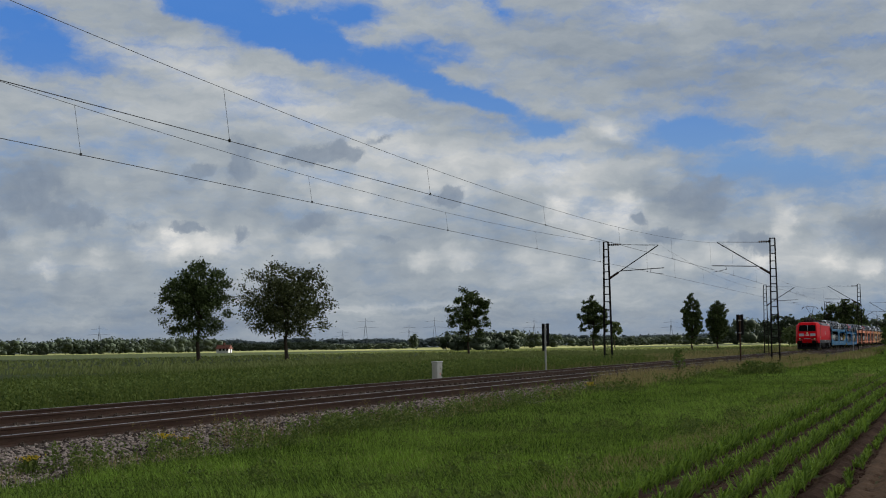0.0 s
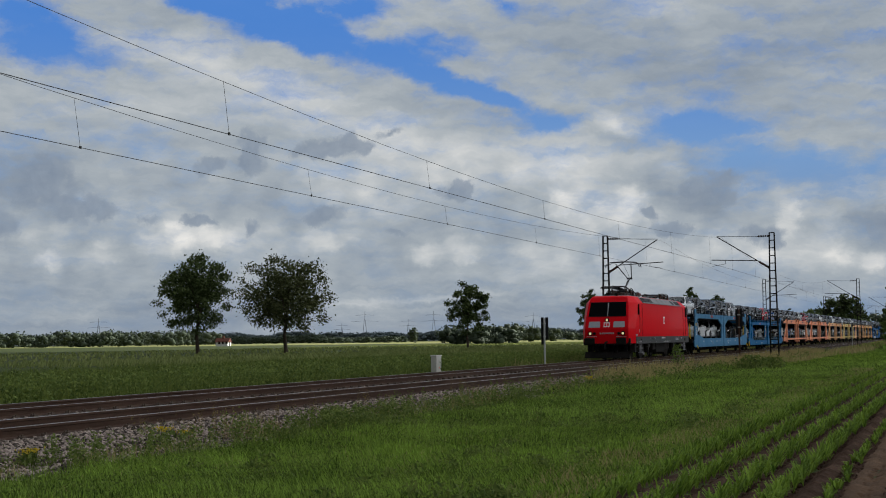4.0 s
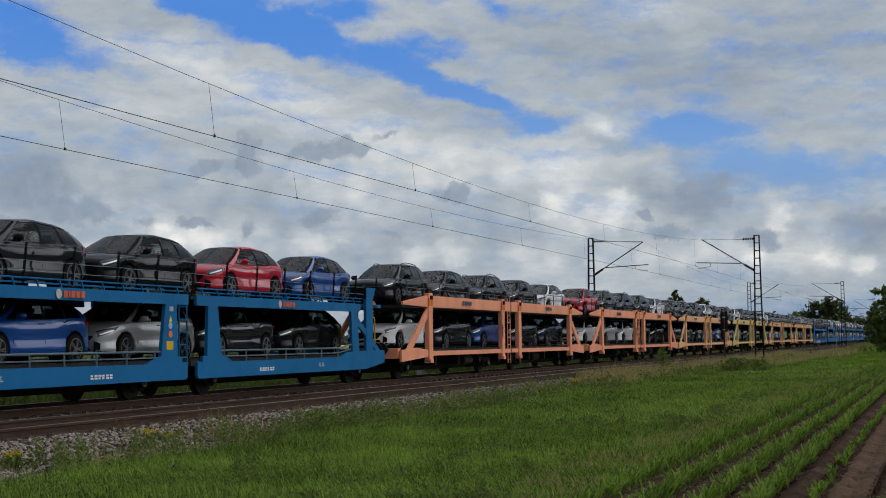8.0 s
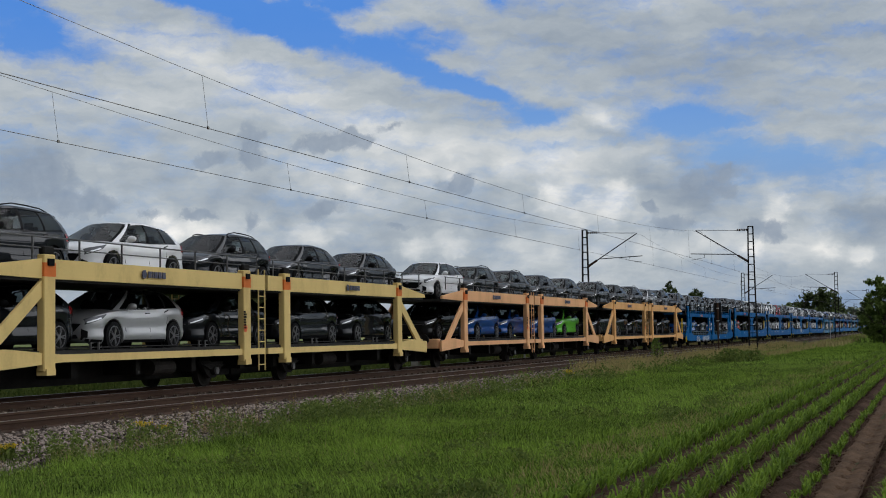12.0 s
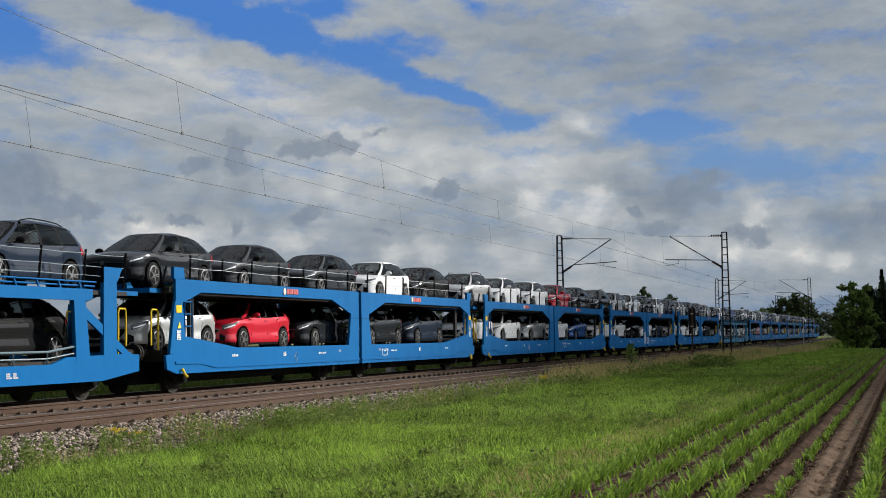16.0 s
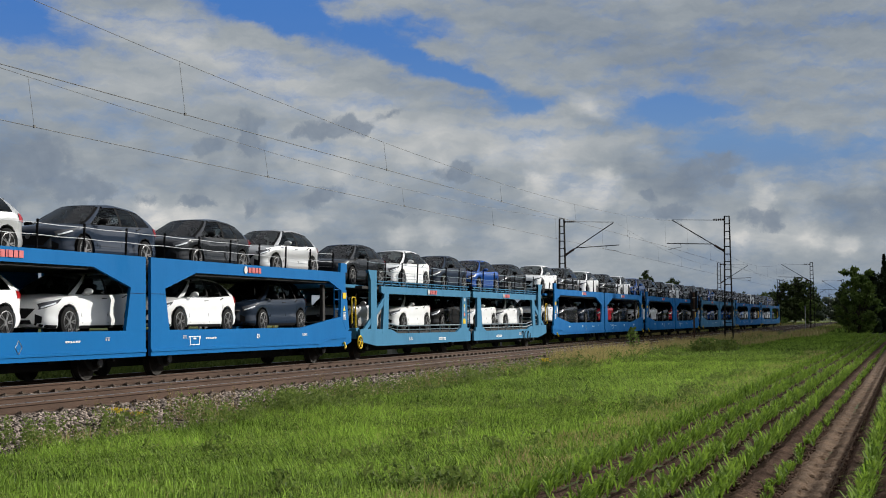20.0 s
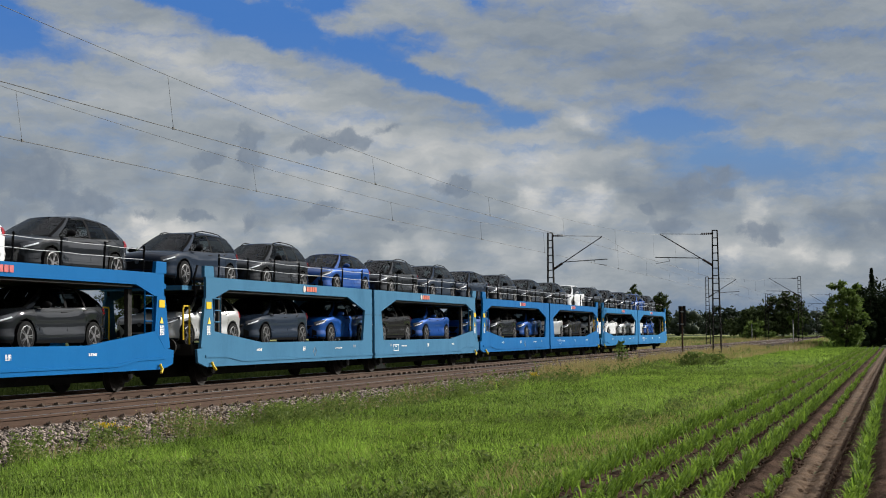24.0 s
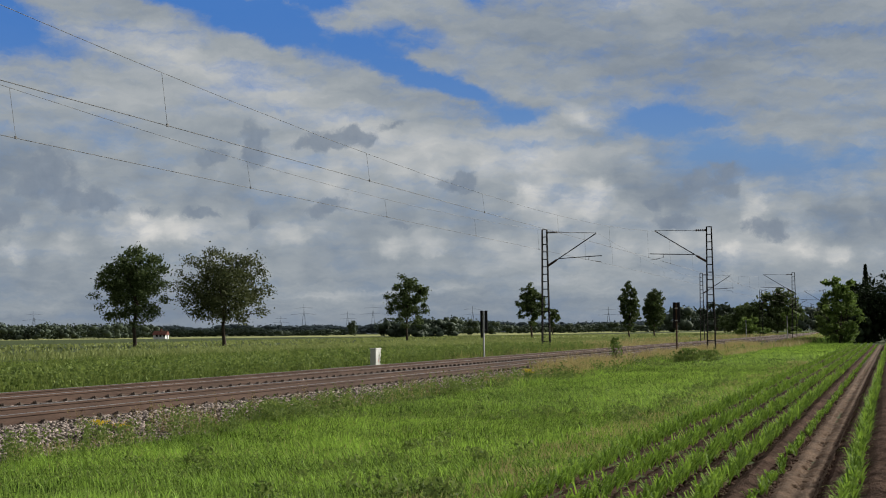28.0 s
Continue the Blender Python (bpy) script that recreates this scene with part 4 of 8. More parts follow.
        part("lettering", side, M_PALE, lo)
        part("windscreen_rubber", slab([(-1.1, 2.4), (1.1, 2.4), (1.04, 2.45), (-1.04, 2.45)], d, 1), M_TRIM, lo)
        part("windscreen_post", slab([(-0.032, 2.45), (0.032, 2.45), (0.032, 3.17), (-0.032, 3.17)], d, 1), M_PALE, lo)
        part("brow", slab([(-1.05, 3.17), (1.05, 3.17), (1.03, 3.21), (-1.03, 3.21)], d, 1), M_TRIM, lo)
        part("roof_lamp", rod(bmesh.new(), (d * 7.75, 0.3, 3.6), (d * 7.75, 0.3, 3.68), 0.06, 8), M_BLACK, lo)
        part("wiper", path_rod(bmesh.new(), [(fx(2.45) + d * 0.03, 0.02, 2.42), (fx(3.1) + d * 0.03, 0.03, 3.05)], 0.018, 4), M_TRIM, lo)
        part("buffer_beam", box(bmesh.new(), d * 8.75 - 0.2, d * 8.75 + 0.2, -1.3, 1.3, 0.82, 1.2, 0.02), M_BLACK, lo)
        part("plough", prism(bmesh.new(), [(d * 8.85, 0.13), (d * 9.02, 0.11), (d * 9.0, 0.2), (d * 8.82, 0.46), (d * 8.7, 0.46)], -1.25, 1.25), M_BLACK, lo, "dark track plough")
        bm = bmesh.new()
        for y in (-0.6, -0.42, 0.42, 0.6):
            path_rod(bm, [(d * 8.9, y, 0.95), (d * 9.1, y, 0.8), (d * 9.05, y * 0.95, 0.5), (d * 8.85, y * 0.9, 0.42)], 0.03, 6)
        part("brake_hose", bm, M_TRIM, lo)
        for y in (-1.0, 1.0):
            part("plough_bracket", box(bmesh.new(), d * 8.72 - 0.08, d * 8.72 + 0.08, y - 0.08, y + 0.08, 0.4, 0.85), M_TRIM, lo)
        part("coupling", path_rod(bmesh.new(), [(d * 8.9, 0, 1.0), (d * 9.35, 0, 0.95), (d * 9.4, 0, 0.6)], 0.06, 6), M_BLACK, lo)
        part("horn", rod(bmesh.new(), (d * 8.0, -0.45, 3.62), (d * 8.35, -0.45, 3.64), 0.05, 8, 0.1), M_BLACK, lo)
        # bogie
        bx = d * 5.195
        bm = bmesh.new()
        for s in (-1, 1):
            prism(bm, [(bx - 2.3, 0.55), (bx - 2.2, 0.85), (bx + 2.2, 0.85), (bx + 2.3, 0.55), (bx + 0.9, 0.45), (bx - 0.9, 0.45)], s * 1.02 - 0.09, s * 1.02 + 0.09)
            for ax in (-1.3, 1.3):
                box(bm, bx + ax - 0.2, bx + ax + 0.2, s * 1.1 - 0.12, s * 1.1 + 0.12, 0.42, 0.8, 0.03)
                rod(bm, (bx + ax, s * 1.1, 0.61), (bx + ax, s * 1.28, 0.61), 0.15, 12)
                for o in (-0.42, 0.42):
                    sp = bmesh.new()
                    for k in range(5):
                        rod(sp, (bx + ax + o, s * 1.12, 0.5 + k * 0.07), (bx + ax + o, s * 1.12, 0.55 + k * 0.07), 0.1, 10)
                    rod(sp, (bx + ax + o, s * 1.12, 0.48), (bx + ax + o, s * 1.12, 0.88), 0.075, 8)
                    part("spring", sp, M_BLACK, lo, "sooty coil spring")
                dm = rod(bmesh.new(), (bx + ax - 0.1 * d, s * 1.3, 0.74), (bx + ax + 0.35 * d, s * 1.3, 0.72), 0.07, 10)
                rod(dm, (bx + ax + 0.35 * d, s * 1.3, 0.72), (bx + ax + 0.75 * d, s * 1.3, 0.7), 0.035, 8)
                part("damper", dm, M_GEAR, lo, "grey hydraulic damper")
                bk = box(bmesh.new(), bx + ax - 0.62, bx + ax - 0.28, s * 1.33 - 0.06, s * 1.33 + 0.06, 0.6, 0.86, 0.02)
                box(bk, bx + ax - 0.5, bx + ax - 0.4, s * 1.33 - 0.04, s * 1.33 + 0.04, 0.22, 0.62, 0.01)
                part("damper_bracket", bk, M_BOGIE, lo)
                part("brake_block", box(bmesh.new(), bx + ax - 0.75, bx + ax - 0.62, s * 0.78 - 0.1, s * 0.78 + 0.1, 0.35, 0.8, 0.03), M_BLACK, lo)
            part("brake_unit", box(bmesh.new(), bx - 0.28, bx + 0.28, s * 1.15 - 0.12, s * 1.15 + 0.12, 0.22, 0.42, 0.03), M_GEAR, lo)
            hose = path_rod(bmesh.new(), [(bx + 0.5, s * 1.3, 0.86), (bx + 0.62, s * 1.33, 0.5), (bx + 0.8, s * 1.33, 0.38), (bx + 0.98, s * 1.3, 0.5), (bx + 1.05, s * 1.28, 0.86)], 0.025, 6)
            part("air_hose", hose, M_BLACK, lo)
        part("bogie_frame", bm, M_BOGIE, lo)
        for ax in (-1.3, 1.3):
            part("wheelset", LOCO_WHEEL, None, lo, at=pose(bx + ax, 0, 0.61))
        for s in (-1, 1):
            part("sand_box", box(bmesh.new(), bx + d * 2.55 - 0.18, bx + d * 2.55 + 0.18, s * 1.2 - 0.15, s * 1.2 + 0.15, 0.42, 0.86, 0.03), M_BOGIE, lo)
            part("sand_pipe", path_rod(bmesh.new(), [(bx + d * 2.55, s * 1.1, 0.45), (bx + d * 2.4, s * 0.9, 0.25), (bx + d * 2.1, s * 0.78, 0.08)], 0.025, 6), M_BLACK, lo)
    for x0, x1, z in ((-2.5, -1.6, 0.5), (-1.5, 1.3, 0.32), (1.4, 2.5, 0.45)):
        part("equipment_box", box(bmesh.new(), x0, x1, -1.25, 1.25, z, 0.9, 0.04), M_BLACK, lo)
    # roof gear
    part("roof_deck", box(bmesh.new(), -7.4, 6.9, -0.8, 0.8, 3.55, 3.6, 0.02), M_ROOF, lo)

    def insulators(x):
        bm = bmesh.new()
        for dx in (-0.5, 0.5):
            for y in (-0.5, 0.5):
                rod(bm, (x + dx, y, 3.58), (x + dx, y, 3.8), 0.05, 8)
                for k in range(4):
                    rod(bm, (x + dx, y, 3.61 + k * 0.05), (x + dx, y, 3.635 + k * 0.05), 0.1, 10)
        return bm

    def pantograph(x, raised):
        p = part("pantograph", bmesh_frame(x), M_COPPER, lo, "raised single-arm pantograph" if raised else "folded single-arm pantograph")
        part("insulator", insulators(x), M_INSUL, p)
        bm = bmesh.new()
        if raised:
            base, knee, head = (x - 0.55, 0, 3.9), (x + 1.15, 0, 4.72), (x - 0.5, 0, 5.52)
            rod(bm, base, knee, 0.05, 8)
            rod(bm, (x - 0.2, 0.12, 3.86), (x + 1.05, 0.1, 4.6), 0.02, 6)
            for s in (-1, 1):
                rod(bm, (knee[0], s * 0.12, knee[2]), (head[0], s * 0.45, head[2]), 0.03, 6)
            rod(bm, (knee[0] - 0.08, 0, knee[2] + 0.1), (head[0] + 0.1, 0, head[2] - 0.05), 0.012, 5)
            rod(bm, (knee[0], -0.16, knee[2]), (knee[0], 0.16, knee[2]), 0.06, 8)
        else:
            head = (x - 1.1, 0, 3.86)
            rod(bm, (x - 0.55, 0, 3.86), (x + 1.25, 0, 3.84), 0.05, 8)
            for s in (-1, 1):
                rod(bm, (x + 1.25, s * 0.12, 3.88), (x - 1.1, s * 0.45, 3.95), 0.03, 6)
            for s in (-1, 1):
                rod(bm, (x - 0.9, s * 0.3, 3.8), (x + 1.2, s * 0.16, 3.95), 0.022, 6)
            box(bm, x - 0.2, x + 0.45, -0.22, 0.22, 3.74, 3.94, 0.03)
        part("arm", bm, M_COPPER, p)
        hd = bmesh.new()
        droop = 1.0 if raised else 0.4
        for dx in (-0.28, 0.28):
            path_rod(hd, [(head[0] + dx, y, head[2] + z) for y, z in ((-1.0, -0.22 * droop), (-0.93, -0.05), (-0.72, 0.07 * droop), (0, 0.11 * droop), (0.72, 0.07 * droop), (0.93, -0.05), (1.0, -0.22 * droop))], 0.024, 5)
        for s in (-1, 1):
            rod(hd, (head[0] - 0.28, s * 0.5, head[2] + 0.07), (head[0] + 0.28, s * 0.5, head[2] + 0.07), 0.02, 5)
        part("collector_head", hd, M_COPPER, p)

    def bmesh_frame(x):
        bm = bmesh.new()
        for s in (-1, 1):
            rod(bm, (x - 0.9, s * 0.5, 3.84), (x + 0.9, s * 0.5, 3.84), 0.035, 6)
        for dx in (-0.9, -0.3, 0.4, 0.9):
            rod(bm, (x + dx, -0.5, 3.84), (x + dx, 0.5, 3.84), 0.035, 6)
        rod(bm, (x + 0.1, -0.3, 3.88), (x + 0.6, -0.3, 3.88), 0.09, 10)
        return bm

    pantograph(-3.85, True)
    pantograph(4.9, False)
    bm = bmesh.new()
    path_rod(bm, [(-2.8, -0.3, 3.85), (-1.6, -0.25, 3.9), (-0.4, -0.3, 3.72), (1.5, -0.3, 3.7), (3.9, -0.4, 3.82)], 0.03, 6)
    for x in (-1.9, -0.4, 1.6, 3.2):
        rod(bm, (x, -0.3, 3.56), (x, -0.3, 3.74), 0.06, 8)
    part("roof_cable", bm, M_INSUL, lo)
    part("switch_gear", rod(bmesh.new(), (-1.5, -0.2, 3.86), (-0.9, -0.2, 3.8), 0.1, 10), M_BREAKER, lo, "brown-red breaker")
    for x in (-6.75, -5.75):
        part("roof_insulator", rod(bmesh.new(), (x, 0, 3.56), (x, 0, 3.86), 0.11, 10), M_INSUL, lo)
    for x0, x1, y, z, m in ((-6.9, -4.9, -0.45, 3.66, M_INSUL), (-5.4, -3.2, 0.35, 3.72, M_COPPER), (-6.6, -5.9, 0.4, 3.68, M_BLACK), (5.7, 6.6, -0.3, 3.68, M_BLACK), (3.2, 6.2, 0.3, 3.7, M_COPPER)):
        part("roof_gear", box(bmesh.new(), x0, x1, y - 0.16, y + 0.16, 3.58, z + 0.12, 0.03), m, lo)
    for x in (-6.5, -5.3, -4.6, 3.4, 5.9):
        bm = rod(bmesh.new(), (x, -0.6, 3.58), (x, -0.6, 3.92), 0.045, 8)
        for k in range(4):
            rod(bm, (x, -0.6, 3.64 + k * 0.06), (x, -0.6, 3.665 + k * 0.06), 0.085, 10)
        part("post_insulator", bm, M_INSUL, lo)
    part("roof_cable", path_rod(bmesh.new(), [(-6.5, -0.6, 3.95), (-5.9, -0.6, 4.0), (-5.3, -0.6, 3.95), (-4.6, -0.6, 3.93), (-3.9, -0.4, 3.88)], 0.028, 6), M_COPPER, lo)
    part("roof_cable", path_rod(bmesh.new(), [(3.4, -0.6, 3.93), (4.4, -0.55, 3.97), (5.9, -0.6, 3.93)], 0.028, 6), M_COPPER, lo)
    part("aerial", rod(bmesh.new(), (0.6, -0.3, 3.6), (0.6, -0.3, 3.85), 0.025, 5), M_BLACK, lo)
    # the front pantograph lies folded over the cab roof on tall ribbed insulators
    fp = part("pantograph", box(bmesh.new(), -6.2, -4.3, -0.5, 0.5, 3.86, 3.92, 0.02), M_COPPER, lo, "folded single-arm pantograph")
    arm = rod(bmesh.new(), (-7.15, 0.0, 4.1), (-4.1, 0.0, 3.97), 0.075, 8)
    for y in (-0.28, 0.28):
        rod(arm, (-7.0, y, 4.05), (-4.4, y * 0.5, 3.99), 0.035, 6)
    rod(arm, (-6.2, -0.12, 4.02), (-4.6, -0.12, 3.94), 0.05, 8)
    part("arm", arm, M_COPPER, fp)
    head = bmesh.new()
    for x in (-7.15, -6.75):
        path_rod(head, [(x, -0.72, 4.02), (x, -0.6, 4.1), (x, 0.6, 4.1), (x, 0.72, 4.02)], 0.04, 6)
    part("collector_head", head, M_COPPER, fp)
    for x, y in ((-6.1, -0.5), (-6.1, 0.5), (-4.9, -0.5), (-4.9, 0.5), (-6.9, 0.1)):
        bm = rod(bmesh.new(), (x, y, 3.58), (x, y, 3.96), 0.06, 8)
        for k in range(6):
            rod(bm, (x, y, 3.61 + k * 0.05), (x, y, 3.63 + k * 0.05), 0.12, 12)
        part("insulator", bm, M_INSUL, fp)
    for x0, y in ((-5.9, -0.5), (-5.3, -0.35), (-4.7, -0.45), (-4.5, 0.2)):
        part("air_hose", path_rod(bmesh.new(), [(x0, y, 3.88), (x0 + 0.05, y, 4.0), (x0 + 0.2, y, 4.06), (x0 + 0.5, y, 4.05), (x0 + 0.68, y, 3.99), (x0 + 0.74, y, 3.86)], 0.024, 6), M_BLACK, fp)
    part("drive", box(bmesh.new(), -5.6, -4.7, -0.3, 0.3, 3.7, 3.92, 0.04), M_BLACK, fp)
    return lo


ride(locomotive(), 6.1)


# ---- wagons ----
def stanchions(w, xs, z0, z1, lean=0.0):
    me = None
    for x in xs:
        for s in (-1, 1):
            bm = path_rod(bmesh.new(), [(0, 0, 0), (lean, 0, z1 - z0)], 0.028, 5)
            if me is None:
                me = mesh_of(bm, "stanchion", M_TRIM)
            else:
                bm.free()
            part("stanchion", me, None, w, at=pose(x, s * 1.4, z0))


def side_cables(w, xs, levels, r=0.011, m=None):
    for s in (-1, 1):
        for z in levels:
            pts = [(xs[0], s * 1.4, z)]
            for a, b in zip(xs, xs[1:]):
                pts += [((a + b) / 2, s * 1.4, z - 0.014), (b, s * 1.4, z)]
            bm = path_rod(bmesh.new(), pts, r, 4)
            part("guard_cable", bm, m or M_PALE, w)


def running_gear(w, axles):
    for x in axles:
        part("wheelset", WAGON_WHEEL, None, w, at=pose(x, 0, 0.40))
        bm = bmesh.new()
        for s in (-1, 1):
            prism(bm, [(x - 0.62, 0.62), (x + 0.62, 0.62), (x + 0.3, 0.3), (x + 0.12, 0.22), (x - 0.12, 0.22), (x - 0.3, 0.3)], s * 0.98 - 0.05, s * 0.98 + 0.05)
            rod(bm, (x, s * 1.0, 0.4), (x, s * 1.14, 0.4), 0.12, 10)
            for k in range(4):
                box(bm, x - 0.55 + k * 0.1, x + 0.55 - k * 0.1, s * 1.05 - 0.05, s * 1.05 + 0.05, 0.52 - k * 0.03, 0.545 - k * 0.03)
        caps = []
        for s in (-1, 1):
            old = set(bm.faces)
            rod(bm, (x, s * 1.14, 0.4), (x, s * 1.18, 0.4), 0.09, 10)
            caps += [f for f in bm.faces if f not in old]
        for f in caps:
            f.material_index = 1
        part("axle_guard", bm, M_BLACK, w, "dark axle guard with a grey bearing cap").data.materials.append(M_GEAR)


def ends(w, reach, body):
    for d in (-1, 1):
        for s in (-1, 1):
            b = part("buffer", rod(bmesh.new(), (d * body, s * 0.875, 1.02), (d * (reach - 0.06), s * 0.875, 1.02), 0.1, 10), M_BLACK, w)
            part("buffer_plate", rod(bmesh.new(), (d * (reach - 0.06), s * 0.875, 1.02), (d * reach, s * 0.875, 1.02), 0.22, 14), M_BLACK, b)
        part("coupling", path_rod(bmesh.new(), [(d * body, 0, 0.98), (d * (reach - 0.1), 0, 0.93), (d * reach, 0, 0.7)], 0.06, 6), M_BLACK, w)


def ladder(w, x, y, z0, z1, m):
    bm = bmesh.new()
    for dx in (-0.19, 0.19):
        rod(bm, (x + dx, y, z0), (x + dx, y, z1), 0.022, 5)
    n = int((z1 - z0) / 0.3)
    for k in range(n):
        rod(bm, (x - 0.19, y, z0 + 0.15 + 0.3 * k), (x + 0.19, y, z0 + 0.15 + 0.3 * k), 0.016, 5)
    part("ladder", bm, m, w)


def emblem(w, x, z, mark, s, wide=1.1, disc=None):
    """The owner's mark as a plain disc and a bar of its colour."""
    y = s * 1.485
    d = part("owner_mark", rod(bmesh.new(), (x, y - 0.006, z), (x, y + 0.006, z), 0.1, 12), disc or mark, w, "round owner's mark")
    bm = bmesh.new()
    h = 0.072
    xx = x + 0.17
    for k, bw in enumerate((0.15, 0.05, 0.145, 0.145, 0.15)):
        box(bm, xx, xx + bw, y - 0.006, y + 0.006, z - h, z + h)
        xx += bw + 0.035
    part("owner_lettering", bm, mark, d, "coloured lettering bars")


def shunter_rails(w, d, u, m):
    for s in (-1, 1):
        bm = path_rod(bmesh.new(), [(d * u, s * 1.15, 1.0), (d * u, s * 1.15, 1.98), (d * (u + 0.04), s * 1.15, 2.05), (d * (u + 0.3), s * 1.15, 2.05), (d * (u + 0.34), s * 1.15, 1.98), (d * (u + 0.34), s * 1.15, 1.2)], 0.024, 6)
        part("shunter_rail", bm, m, w, "yellow shunter's handrail")


def handwheel(w, x, s, z=0.75):
    bm = bmesh.new()
    n = 14
    pts = [(x + 0.2 * math.cos(k * math.tau / n), s * 1.5, z + 0.2 * math.sin(k * math.tau / n)) for k in range(n + 1)]
    path_rod(bm, pts, 0.024, 5)
    for k in range(0, n, 3):
        rod(bm, (x, s * 1.5, z), pts[k], 0.016, 4)
    part("brake_handwheel", bm, M_YELLOW, w, "yellow brake handwheel")


def decks(w, z_low, z_up, half, up_half=None):
    up_half = up_half or half
    for d in (-1, 1):
        a, b = sorted((d * 0.06, d * half))
        bm = box(bmesh.new(), a, b, -1.38, 1.38, z_low - 0.12, z_low)
        for y in (-1.33, -0.5, 0.5, 1.33):
            box(bm, a, b, y - 0.035, y + 0.035, z_low, z_low + 0.05)
        part("lower_deck", bm, M_DECK, w, "steel lower deck with wheel guides")
        a, b = sorted((d * 0.06, d * up_half))
        part("upper_deck", box(bmesh.new(), a, b, -1.38, 1.38, z_up - 0.09, z_up), M_DECK, w, "steel upper deck")
        bm = bmesh.new()
        for k in range(5):
            x = d * (1.0 + k * 2.6)
            box(bm, x - 0.1, x + 0.1, -1.2, 1.2, 0.42, z_low - 0.12)
        box(bm, a, b, -0.35, 0.35, 0.24, z_low - 0.12)
        part("underframe", bm, M_BLACK, w)


def chock(x):
    """A pair of low clamps that hold a wheel on the deck."""
    bm = bmesh.new()
    for dx in (-0.16, 0.16):
        box(bm, x + dx - 0.015, x + dx + 0.015, -1.34, -1.3, 0.98, 1.17)
        for z in (1.05, 1.14):
            box(bm, x + dx, x + dx + 0.1, -1.34, -1.3, z, z + 0.022)
    box(bm, x - 0.2, x + 0.2, -1.36, -1.26, 0.97, 1.0)
    return bm


